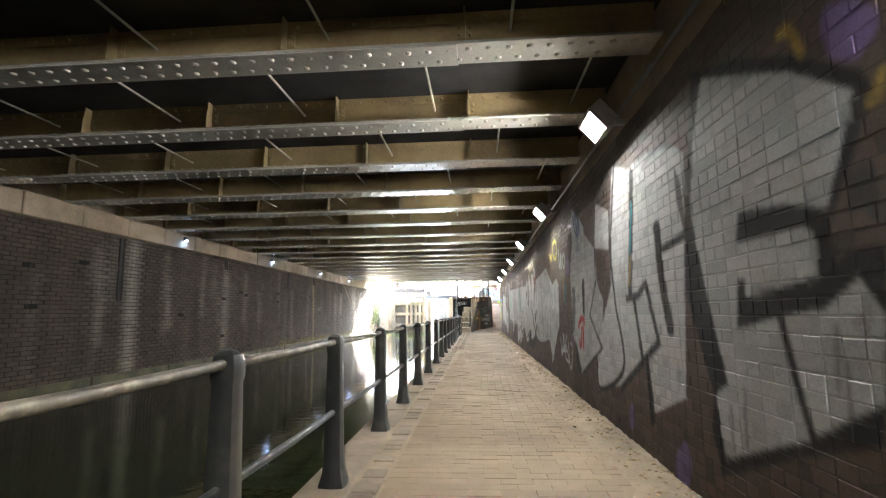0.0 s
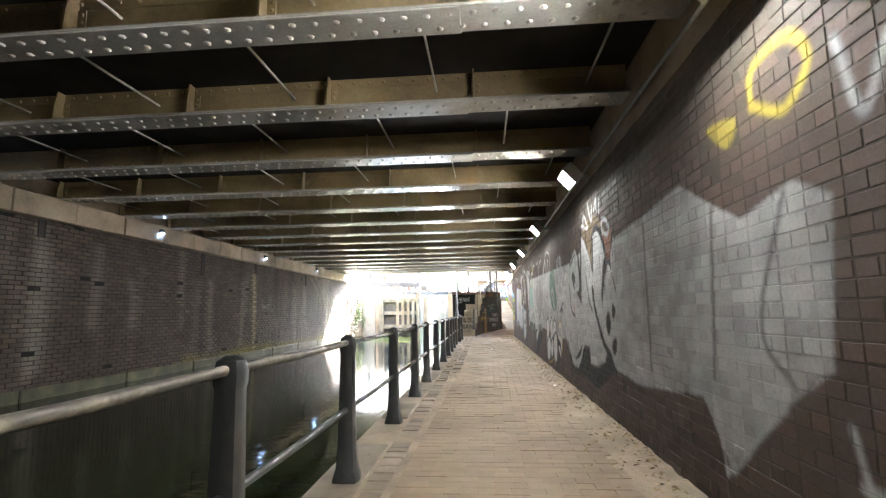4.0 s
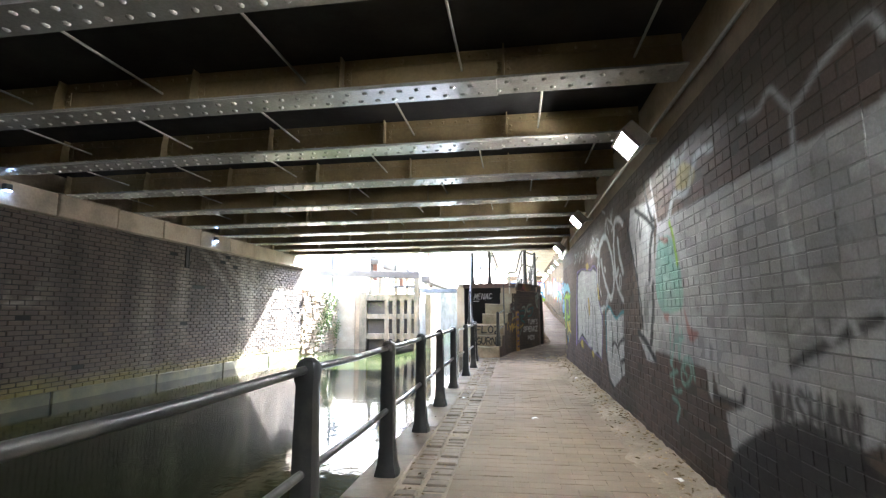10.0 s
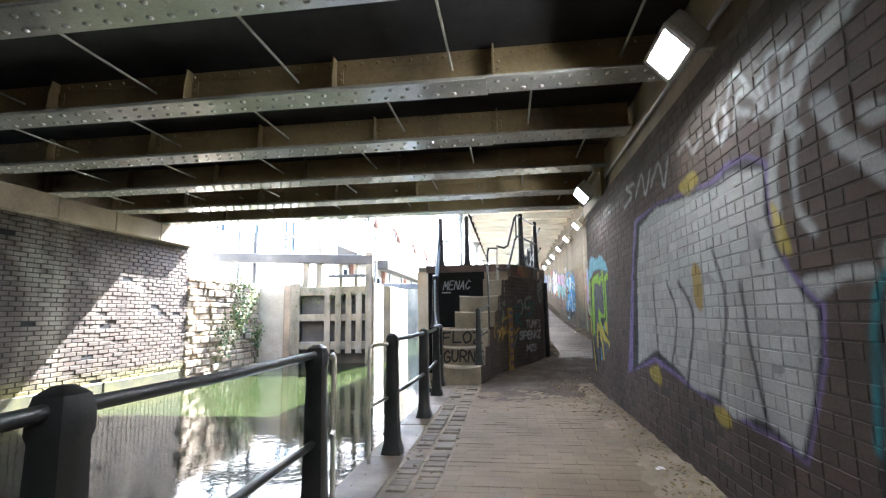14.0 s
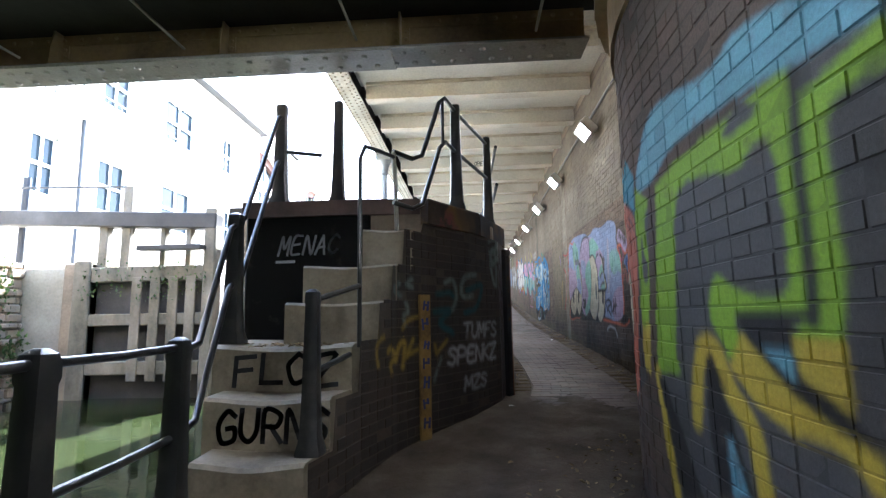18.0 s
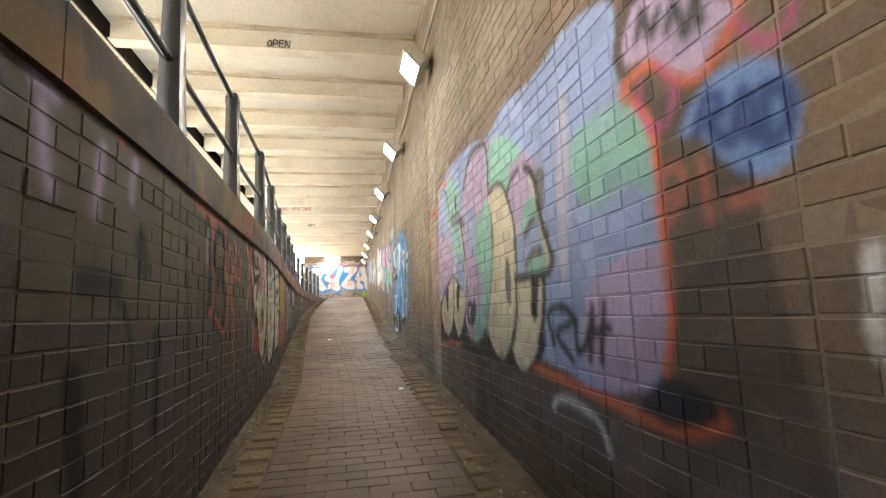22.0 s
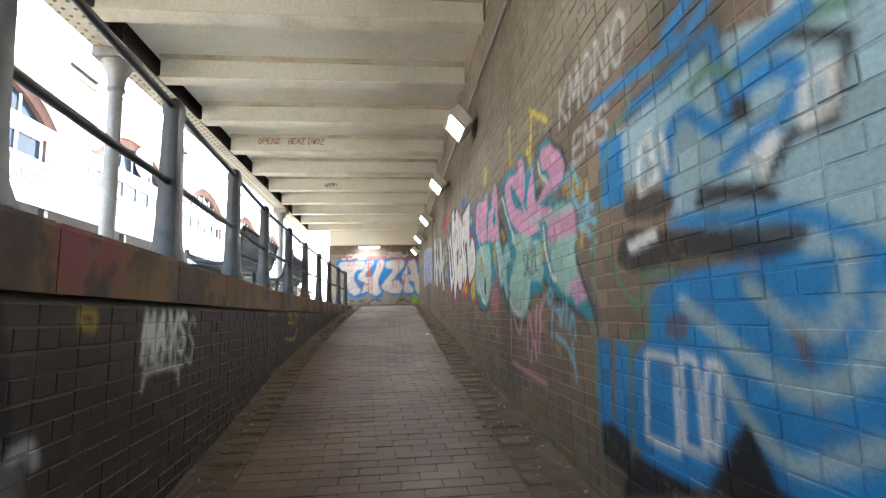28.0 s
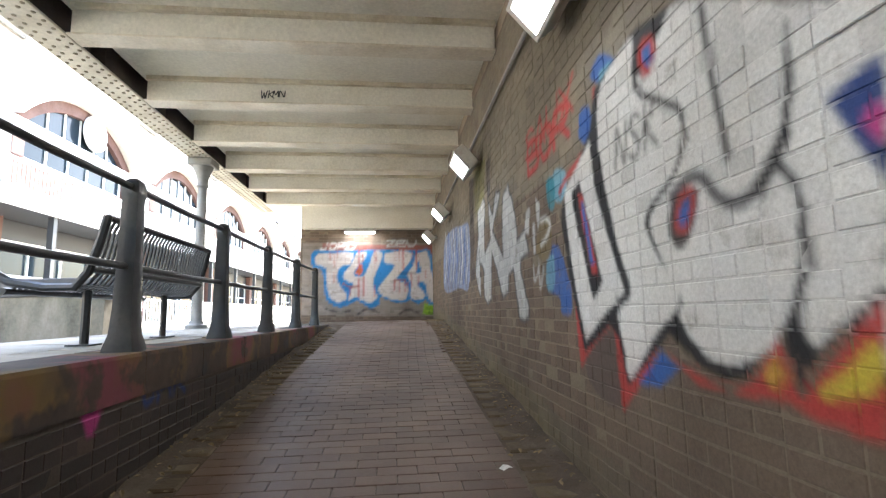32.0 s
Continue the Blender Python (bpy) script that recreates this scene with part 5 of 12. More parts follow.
house = thing("brick_house", "pale sunlit brick house with sash windows beside the lock", "house", at=(0, 0, 0))
wins = [(ya, yb, z, z + 1.75) for ya, yb in ((31.6, 32.5), (34.6, 35.5), (37.0, 38.3), (40.2, 42.2), (44.6, 45.6)) for z in (4.65, 8.2)]
g = Geo()
pierced_front(g, 22.0, 48.5, -1.5, 11.5, wins)
part("wall", g, M_HOUSE, house)
# solid dark block filling the house behind its windows
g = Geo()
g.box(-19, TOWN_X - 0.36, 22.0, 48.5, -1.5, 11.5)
part("dark_core", g, M_DARK, house)
for w in wins:
    sash(*w, house)
part("cornice", Geo().box(TOWN_X - 0.1, TOWN_X + 0.22, 22.0, 48.5, 7.28, 7.55, 0.03), M_TRIM, house)
part("roof", Geo().prism([(-20, 21.7), (TOWN_X + 0.4, 21.7), (TOWN_X + 0.4, 48.8), (-20, 48.8)], 11.5, 11.8), M_DARK, house)
part("downpipe", Geo().tube([(TOWN_X + 0.08, 36.2, 0), (TOWN_X + 0.08, 36.2, 7.3)], 0.05, 8), M_DARK, house)
g = Geo()
for y in np.arange(30.5, 41, 0.32):
    g.tube([(TOWN_X + 0.2, y, 7.55), (TOWN_X + 0.2, y, 8.3)], 0.018, 5)
g.tube([(TOWN_X + 0.2, 30.5, 8.3), (TOWN_X + 0.2, 41, 8.3)], 0.025, 6)
part("balcony_rail", g, M_DARK, house)


def arcade(x, first, n, step):
    """A long pale front: low brick arches over a window band, a balcony, and dark glazed shops below it."""
    t = thing("arcade_building", "pale arcaded building with brick arches, glazed lunettes and a white balcony", "building")
    half, rise, spring = 5.0, 2.2, 11.9
    R = (half * half + rise * rise) / (2 * rise)
    sweep = math.asin(half / R)

    def bow(c, r):
        return [(c + r * math.sin(a), spring + rise - R + r * math.cos(a)) for a in np.linspace(-sweep, sweep, 17)]
    for k in range(n):
        c = first + step * k
        lo, hi = c - step / 2, c + step / 2
        outer, inner = bow(c, R), bow(c, R - 0.62)
        g = Geo()
        for (ya, za), (yb, zb) in zip(outer[:-1], outer[1:]):
            g.slab([(x, ya, za), (x, yb, zb), (x, yb, 16.0), (x, ya, 16.0)], 0.4)
        part("spandrel", g, M_HOUSE, t)
        part("pier", Geo().box(x - 0.4, x, lo, c - half, 7.0, 16.0), M_HOUSE, t)
        part("pier", Geo().box(x - 0.4, x, c + half, hi, 7.0, 16.0), M_HOUSE, t)
        part("lintel", Geo().box(x - 0.4, x + 0.04, c - half, c + half, 11.15, spring - 0.05), M_TRIM, t)
        part("breast_wall", Geo().box(x - 0.4, x, c - half, c + half, 7.0, 10.0), M_REDBRICK, t)
        for s in (-1, 1):
            part("brick_pier", Geo().box(x - 0.4, x + 0.03, min(c + s * half, c + s * 4.25), max(c + s * half, c + s * 4.25), 10.0, 11.15), M_REDBRICK, t)
        g = Geo()
        for (ya, za), (yb, zb), (yc, zc), (yd, zd) in zip(outer[:-1], outer[1:], inner[1:], inner[:-1]):
            g.slab([(x + 0.03, ya, za), (x + 0.03, yb, zb), (x + 0.03, yc, zc), (x + 0.03, yd, zd)], 0.45)
        part("brick_arch", g, M_REDBRICK, t, "red-brown brick arch ring")
        g = Geo()
        g.add([(x - 0.22, y, z) for y, z in inner], [tuple(range(len(inner)))])
        lun = part("window", g, M_GLASS, t)
        g = Geo()
        for yy in (-2.6, -1.3, 0.0, 1.3, 2.6):
            top = spring + rise - R + math.sqrt((R - 0.62) ** 2 - yy * yy)
            g.box(x - 0.21, x - 0.14, c + yy - 0.05, c + yy + 0.05, spring - 0.6, top)
        part("frame", g, M_TRIM, lun)
        w = part("window", Geo().box(x - 0.25, x - 0.22, c - 4.25, c + 4.25, 10.0, 11.15), M_GLASS, t)
        g = Geo()
        for yy in np.linspace(c - 4.2, c + 4.2, 6):
            g.box(x - 0.21, x - 0.12, yy - 0.05, yy + 0.05, 10.0, 11.15)
        g.box(x - 0.21, x - 0.12, c - 4.25, c + 4.25, 10.0, 10.08).box(x - 0.21, x - 0.12, c - 4.25, c + 4.25, 11.07, 11.15)
        part("frame", g, M_TRIM, w)
        # shops under the balcony
        part("shop_pier", Geo().box(x - 0.1, x + 0.35, lo, lo + 0.9, 1.5, 6.9), M_REDBRICK, t, "red-brown brick pier under the balcony")
        shop = part("shop_glass", Geo().box(x - 0.3, x - 0.26, lo + 0.9, hi, 1.5, 6.0), M_GLASS, t)
        g = Geo()
        for yy in np.linspace(lo + 0.95, hi - 0.05, 6):
            g.box(x - 0.25, x - 0.15, yy - 0.05, yy + 0.05, 1.5, 6.0)
        g.box(x - 0.25, x - 0.15, lo + 0.9, hi, 4.3, 4.42).box(x - 0.25, x - 0.15, lo + 0.9, hi, 5.9, 6.0)
        part("frame", g, M_TRIM, shop)
        part("fascia", Geo().box(x - 0.3, x - 0.1, lo + 0.9, hi, 6.0, 6.9), M_DARK, t)
    y1, y2 = first - step / 2, first + step * (n - 0.5)
    # solid dark block filling the arcade behind its windows
    part("dark_core", Geo().box(x - 6, x - 0.45, y1, y2, -1.5, 15.9), M_DARK, t)
    part("roof", Geo().box(x - 6, x + 0.3, y1, y2, 16.0, 16.3), M_DARK, t)
    part("gutter", Geo().tube([(x + 0.12, y1, 15.6), (x + 0.12, y2, 15.6)], 0.09, 8), M_GALV, t)
    # The slab's dark grey carries the shade under the balcony.
    b = part("balcony", Geo().box(x, x + 2.5, y1, y2, 6.9, 7.15, 0.03), M_DARK, t, "balcony slab darkened for its shaded underside, with a white edge")
    part("edge_beam", Geo().box(x + 2.5, x + 2.6, y1, y2, 6.85, 7.65, 0.01), M_TRIM, b)
    g = Geo()
    for y in np.arange(y1, y2, 0.24):
        g.box(x + 2.52, x + 2.56, y, y + 0.07, 7.65, 8.7)
    part("picket_row", g, M_TRIM, b, kind="stuff")
    part("hand_rail", Geo().box(x + 2.49, x + 2.59, y1, y2, 8.7, 8.79, 0.01), M_TRIM, b)
    for y in np.arange(y1 + 1, y2, step / 2):
        part("balcony_post", Geo().box(x + 2.2, x + 2.45, y - 0.12, y + 0.12, 1.5, 6.85), M_DARK, t)
    part("round_sign", Geo().tube([(x + 0.05, first + step + 0.9, 13.05), (x + 0.2, first + step + 0.9, 13.05)], 1.05, 28), M_TRIM, t, "white round sign")
    return t


arcade(-15.5, 58.5, 7, 12.8)
# lower quay railing and mooring clutter across the lock
lq = thing("quay_railing", "white picket railing along the far quay", "railing", at=(-7.2, 36, 2.05))
part("top_bar", Geo().box(-0.03, 0.03, 0, 60, 0.95, 1.0), M_TRIM, lq)
picket = mesh_of("picket", Geo().box(-0.015, 0.015, 0, 0.045, 0.05, 0.95), M_TRIM)
for y in np.arange(0, 60, 0.24):
    ob = new("picket", picket)
    ob.parent = lq
    ob.location = (0, y, 0)
for k, y in enumerate((46.0, 52.0)):
    gb = thing("balance_beam", "long dark balance beam of the upper lock gate with pale tip", "balance beam", "upper gate beams", at=(-4.5, y, 2.75))
    part("beam", Geo().box(-2.6, 2.6, -0.15, 0.15, 0.0, 0.32, 0.02, pose(0, 0, 0, 0, 0, 22 - 30 * k)), M_BEAMWOOD, gb)
    part("tip", Geo().box(2.6, 2.95, -0.15, 0.15, 0.0, 0.32, 0.02, pose(0, 0, 0, 0, 0, 22 - 30 * k)), M_WHITE, gb, "white painted tip")
    part("gate", Geo().box(-1.6, 1.6, -0.12, 0.12, -3.3, 0.0, 0.0, pose(0, 0, 0, 0, 0, 22 - 30 * k)), M_TIMBER, gb)


# ---- benches on the lockside ----
def bench(x, y):
    t = thing("steel_bench", "black slatted steel bench with curled arms, facing the canal", "bench", "benches on the lockside", at=(x, y, LOCKSIDE))
    prof = [(0.06, 0.86), (0.03, 0.80), (0.0, 0.62), (-0.03, 0.50), (-0.08, 0.43), (-0.16, 0.405), (-0.40, 0.42), (-0.50, 0.43), (-0.55, 0.41), (-0.56, 0.37)]
    for s in np.arange(-0.84, 0.85, 0.056):
        g = Geo()
        pts = [(px, s, pz) for px, pz in prof]
        for a, b in zip(pts[:-1], pts[1:]):
            g.slab([(a[0], s - 0.012, a[2]), (b[0], s - 0.012, b[2]), (b[0], s + 0.012, b[2]), (a[0], s + 0.012, a[2])], 0.012)
        part("slat", g, M_RAIL, t)
    for s in (-0.92, 0.92):
        part("arm", Geo().tube([(0.06, s, 0.88), (0.02, s, 0.70), (-0.04, s, 0.50), (-0.12, s, 0.40), (-0.30, s, 0.40), (-0.52, s, 0.44), (-0.62, s, 0.50), (-0.64, s, 0.58)], 0.03, 8), M_RAIL, t, smooth=True)
    for px, pz in ((0.06, 0.87), (-0.02, 0.52), (-0.56, 0.38)):
        part("crossbar", Geo().tube([(px, -0.92, pz), (px, 0.92, pz)], 0.024, 8), M_RAIL, t, smooth=True)
    for s in (-0.6, 0.6):
        part("leg", Geo().tube([(-0.22, s, 0.41), (-0.22, s, 0.0)], 0.03, 8), M_RAIL, t, smooth=True)
        part("foot", Geo().box(-0.30, -0.14, s - 0.08, s + 0.08, 0.0, 0.012), M_RAIL, t)
    return t


first = bench(-0.05, 47.2)
copy_thing(first, pose(-0.05, 44.4, LOCKSIDE))

# ---- graffiti, sprayed on the walls stretch by stretch ----
WHITE, SILVER, CREAM = (0.68, 0.68, 0.66), (0.50, 0.51, 0.51), (0.46, 0.43, 0.31)
BLACK, GREY, SOOT = (0.018, 0.018, 0.02), (0.11, 0.11, 0.115), (0.05, 0.047, 0.045)
RED, ORANGE, YELLOW, PINK = (0.42, 0.05, 0.045), (0.55, 0.13, 0.06), (0.55, 0.44, 0.05), (0.53, 0.25, 0.37)
BLUE, SKYBLUE, NAVY, TEAL = (0.02, 0.20, 0.48), (0.17, 0.40, 0.54), (0.03, 0.06, 0.20), (0.02, 0.27, 0.33)
GREEN, LIME, MINT, PURPLE = (0.04, 0.24, 0.13), (0.27, 0.48, 0.03), (0.22, 0.43, 0.36), (0.22, 0.16, 0.40)
LILAC, MAGENTA, GOLD, PALEBLUE = (0.38, 0.30, 0.44), (0.50, 0.06, 0.25), (0.40, 0.28, 0.06), (0.24, 0.31, 0.50)
SEAGREY, PALE, ROSE, BOTTLE = (0.20, 0.25, 0.22), (0.27, 0.40, 0.46), (0.62, 0.52, 0.54), (0.09, 0.20, 0.14)
BROWN, OLIVE, BONE = (0.11, 0.085, 0.07), (0.10, 0.082, 0.034), (0.42, 0.41, 0.39)
DEEPTEAL, DULLSILVER, BRICKRED = (0.03, 0.10, 0.11), (0.22, 0.215, 0.21), (0.30, 0.10, 0.08)
CAN1.fill([(4, 2.3), (14, 2.35), (24, 2.3), (39, 2.4), (39, 2.75), (4, 2.75)], (0.10, 0.088, 0.07), curved=False, patchy=0.6)
SLATE, RUST, OCHRE, SALMON = (0.085, 0.088, 0.095), (0.26, 0.11, 0.06), (0.19, 0.14, 0.06), (0.46, 0.125, 0.07)
EYE = (0.50, 0.46, 0.33)
# black and silver letters at the start of the towpath wall
CAN1.fill([(12.39, 2.59), (11.9, 2.41), (11.49, 2.2), (11.16, 1.97), (11.11, 1.87), (11.25, 1.66), (11.39, 1.46), (11.37, 1.31), (11.14, 1.36), (11.25, 0.7), (11.77, 0.51), (12.41, 0.24), (12.49, 0.48), (12.43, 0.67), (12.73, 1.33), (12.55, 2.03)], BLACK, curved=False)
CAN1.fill([(12.27, 2.49), (11.53, 2.15), (11.2, 1.91), (11.27, 1.75), (11.39, 1.53), (11.63, 1.6), (12.01, 1.64), (12.06, 1.49), (11.54, 1.49), (11.48, 1.45), (11.48, 1.28), (12.03, 1.21), (12.06, 1.06), (11.75, 1.12), (11.46, 1.15), (11.27, 1.26), (11.18, 1.12), (11.23, 0.84), (11.65, 0.62), (12.36, 0.35), (12.41, 0.68), (12.26, 0.76), (12.34, 0.99), (12.47, 1.42), (12.55, 1.74), (12.44, 2.18)], SILVER, curved=False)
CAN1.fill([(12.02, 1.65), (11.63, 1.6), (11.4, 1.53), (11.47, 1.47), (11.61, 1.5), (12.02, 1.48)], BLACK, curved=False)
CAN1.fill([(12.07, 1.31), (12, 1.3), (12.01, 1.2), (11.73, 1.21), (11.44, 1.27), (11.31, 1.36), (11.14, 1.36), (11.16, 1.27), (11.3, 1.26), (11.46, 1.16), (11.75, 1.12), (12.12, 1.05)], BLACK, curved=False)
CAN1.stroke([(11.75, 1.12), (11.68, 0.86), (11.61, 0.62)], 0.05, BLACK)
CAN1.stroke([(12.1, 0.75), (12.13, 0.47)], 0.026, SOOT, curved=False, alpha=0.6)
CAN1.stroke([(12.25, 0.64), (12.26, 0.41)], 0.026, SOOT, curved=False, alpha=0.6)
CAN1.stroke([(11.38, 0.96), (11.39, 0.76)], 0.026, SOOT, curved=False, alpha=0.6)
CAN1.stroke([(11.41, 1.08), (11.44, 0.85)], 0.026, SOOT, curved=False, alpha=0.6)
CAN1.fill([(11.29, 2.27), (11.17, 2.23), (11.06, 2.13), (11.08, 2.05), (11.18, 2.01), (11.3, 2.11)], PURPLE, alpha=0.7)
CAN1.stroke([(11.55, 2.33), (11.49, 2.31), (11.43, 2.18)], 0.05, GOLD)
CAN1.stroke([(11.14, 1.84), (11.1, 1.85), (11.07, 1.91)], 0.04, GOLD)
CAN1.stroke([(11.27, 1.5), (11.24, 1.61), (11.23, 1.51), (11.19, 1.62), (11.19, 1.48)], 0.039, SOOT, curved=False)
CAN1.stroke([(11.16, 1.61), (11.17, 1.46)], 0.039, SOOT, curved=False)
CAN1.fill([(13.1, 0.11), (12.9, 0.31), (12.82, 0.16), (12.99, -0.07)], PURPLE, alpha=0.5)
CAN1.fill([(14.18, 2.55), (13.7, 2.37), (13.57, 2.39), (12.97, 2.33), (12.73, 2.24), (12.58, 2.14), (12.83, 0.59), (13.43, 0.38), (13.48, 0.69), (13.64, 0.74), (14.12, 0.5), (15.21, 0.28), (15.19, 0.73), (14.46, 1.41), (14.38, 2.03)], SILVER, curved=False)
CAN1.fill([(14.91, 2.34), (14.41, 2.16), (14.47, 1.77), (15.06, 1.86)], SILVER, curved=False)
CAN1.fill([(16.07, 2.37), (15.08, 1.86), (15.03, 1.46), (14.81, 1.27), (14.95, 0.76), (16.11, 0.36), (16.56, 0.84), (16.59, 1.78)], SILVER, curved=False, patchy=0.2)
CAN1.stroke([(14.12, 2.54), (14.4, 1.79), (14.35, 1.25), (14.19, 0.63), (15.14, 0.31), (15.21, 0.64)], 0.06, BLACK)
CAN1.stroke([(13.63, 2.31), (13.71, 1.91), (13.86, 1.33)], 0.11, BLACK, curved=False)
CAN1.stroke([(13.68, 2.06), (13.79, 1.67)], 0.05, TEAL, alpha=0.6)
CAN1.stroke([(13.79, 1.61), (13.87, 1.39)], 0.04, GOLD, alpha=0.6)
CAN1.stroke([(13.96, 1.26), (13.65, 1.28), (13.45, 1.37), (13.36, 1.16), (13.24, 0.92), (13.64, 0.74), (14.29, 0.44)], 0.07, BLACK, curved=False)
CAN1.stroke([(13.77, 1.26), (13.67, 0.88), (13.63, 0.74)], 0.07, BLACK)
CAN1.stroke([(13.13, 1.75), (13.1, 1.37), (13.01, 1.04)], 0.13, BLACK)
CAN1.stroke([(13.03, 1.59), (12.66, 1.63)], 0.06, BLACK, curved=False)
CAN1.stroke([(13.54, 0.73), (13.51, 0.53), (13.5, 0.31)], 0.09, BLACK)
CAN1.stroke([(15.08, 1.86), (15.1, 1.47), (15.48, 1.1), (14.95, 0.76), (16.01, 0.38)], 0.04, BLACK, curved=False)
CAN1.stroke([(16.29, 0.97), (15.99, 1.06), (15.87, 0.91), (16.22, 0.79)], 0.04, RED)
CAN1.fill([(14.1, 0.26), (13.98, 0.35), (13.97, 0.18), (14.09, 0.11)], PURPLE, alpha=0.5)
CAN1.stroke([(13.36, 2.28), (13.04, 2.32), (12.78, 2.27)], 0.05, BLACK, alpha=0.5)
CAN1.fill([(12.75, 2.12), (12.67, 1.99), (12.64, 1.78), (12.66, 1.63), (12.74, 1.84)], BLACK, curved=False, alpha=0.85)
# white block with red marks and the worn white lettering after it
CAN1.fill([(16.28, 2.57), (15.88, 2.39), (15.58, 2.19), (15.86, 0.48), (16.09, 0.4), (16.26, 0.6), (16.42, 0.77), (16.4, 1), (16.28, 1.32), (16.26, 1.63), (16.46, 1.72), (16.36, 2.11)], SILVER, curved=False)
CAN1.fill([(16.31, 1.43), (16.48, 1.48), (16.55, 1.22), (16.58, 0.94), (16.46, 0.87), (16.35, 1.11)], SLATE, alpha=0.85)
CAN1.fill([(16.42, 0.77), (16.26, 0.6), (16.09, 0.4), (16.27, 0.33), (16.44, 0.5)], BLACK, curved=False)
CAN1.fill([(15.81, 1.53), (15.69, 1.53), (15.76, 1.12), (15.85, 1.13), (15.85, 1.3)], BLACK)
CAN1.stroke([(16.16, 0.96), (16.01, 1.05), (15.87, 1.06), (15.78, 1.01)], 0.085, RED)
CAN1.stroke([(15.98, 0.94), (16.03, 0.76), (16.12, 0.69), (16.14, 0.78)], 0.07, RED)
CAN1.stroke([(15.88, 0.95), (15.91, 0.7)], 0.09, RED, curved=False)
CAN1.stroke([(16.2, 2.34), (16.06, 2.43), (15.98, 2.2), (15.89, 2.33), (15.86, 2.16)], 0.04, NAVY)
CAN1.stroke([(16.21, 2.44), (16.13, 2.26), (15.96, 2.15), (15.82, 2.21), (15.86, 2.33), (16.05, 2.47)], 0.04, NAVY)
CAN1.stroke([(15.95, 2.16), (15.96, 1.94)], 0.033, NAVY, alpha=0.7)
CAN1.stroke([(16.04, 2.21), (16.05, 1.73)], 0.026, NAVY, alpha=0.6)
CAN1.fill([(16.14, 1.38), (16.02, 1.38), (16.04, 1.29), (16.16, 1.28)], SOOT, curved=False, alpha=0.5)
CAN1.fill([(30, 2.06), (21.75, 1.85), (19.82, 1.94), (19.05, 2), (18.61, 1.77), (18.31, 1.63), (17.87, 1.72), (17.64, 1.6), (17.74, 0.93), (18.08, 0.73), (18.61, 0.27), (18.92, 0.64), (20.18, 0.52), (22.65, 0.66), (30.56, 0.87)], SILVER, curved=False, patchy=0.35)
CAN1.stroke([(19.84, 1.88), (19.86, 0.68)], 0.039, SOOT, alpha=0.6)
CAN1.stroke([(18.62, 1.75), (18.75, 0.77)], 0.039, SOOT, alpha=0.6)
CAN1.stroke([(21.31, 1.73), (21.14, 0.82)], 0.039, SOOT, alpha=0.6)
CAN1.stroke([(17.94, 1.68), (18.21, 1.09), (18, 0.83)], 0.039, SOOT, alpha=0.6)
CAN1.stroke([(18.78, 0.66), (18.69, 0.26), (18.08, 0.73)], 0.033, SILVER, curved=False)
CAN1.stroke([(18.12, 2.15), (18.08, 2.33), (17.8, 2.34), (17.69, 2.17), (17.87, 2.04), (18.09, 2.14)], 0.05, YELLOW, alpha=0.8)
CAN1.fill([(18.6, 2.21), (18.27, 2.16), (18.38, 2.03)], YELLOW, alpha=0.7)
CAN1.stroke([(17.54, 2.17), (17.45, 1.85), (17.31, 2.06), (17.3, 1.84)], 0.039, SILVER)
CAN1.stroke([(17.2, 1.92), (17.09, 2.04), (16.98, 1.97), (17.05, 1.82), (17.18, 1.89)], 0.039, SILVER)
CAN1.stroke([(17.68, 0.73), (17.58, 0.47), (17.37, 0.8), (17.34, 0.55), (17.12, 0.79)], 0.033, SILVER)
CAN1.stroke([(17.63, 0.46), (17.24, 0.64), (16.99, 0.42), (17.27, 0.46), (17.32, 0.62)], 0.033, SILVER)
CAN1.stroke([(17, 0.71), (16.93, 0.37), (16.81, 0.37), (16.68, 0.64), (16.81, 0.7)], 0.033, SILVER)
CAN1.stroke([(17.66, 0.53), (17.1, 0.56)], 0.033, SILVER)
CAN1.fill([(16.84, 1.93), (16.65, 1.91), (16.66, 1.69), (16.85, 1.7)], PURPLE, alpha=0.35)
CAN1.fill([(16.71, 0.81), (16.56, 0.85), (16.58, 0.66), (16.71, 0.65)], PURPLE, alpha=0.4)
CAN1.fill([(17.14, 1.57), (16.91, 1.57), (16.96, 1.3), (17.19, 1.28)], TEAL, alpha=0.25)
CAN1.stroke([(17.16, 1.65), (17.23, 1.32)], 0.06, GOLD, alpha=0.4)
# silver figure with dark eyes
CAN1.fill([(21.12, 2.03), (20.88, 2), (20.76, 1.98), (20.96, 1.7), (21.12, 1.72), (21.23, 1.97)], RUST)
CAN1.fill([(22.34, 2.22), (21.68, 2.31), (21.2, 2.14), (21.13, 1.99), (21.48, 2.13), (21.71, 2.09), (21.84, 1.67), (22.15, 2.04)], OCHRE, alpha=0.8)
CAN1.fill([(24.19, 0.92), (23.73, 0.43), (23.03, 0.4), (22.51, 0.7), (22.22, 0.71), (22.19, 0.47), (21.81, 0.48), (21.41, 0.59), (21.28, 0.72), (20.99, 0.53), (21.85, 0.23), (22.54, 0.29), (23.44, 0.29)], BLACK, curved=False)
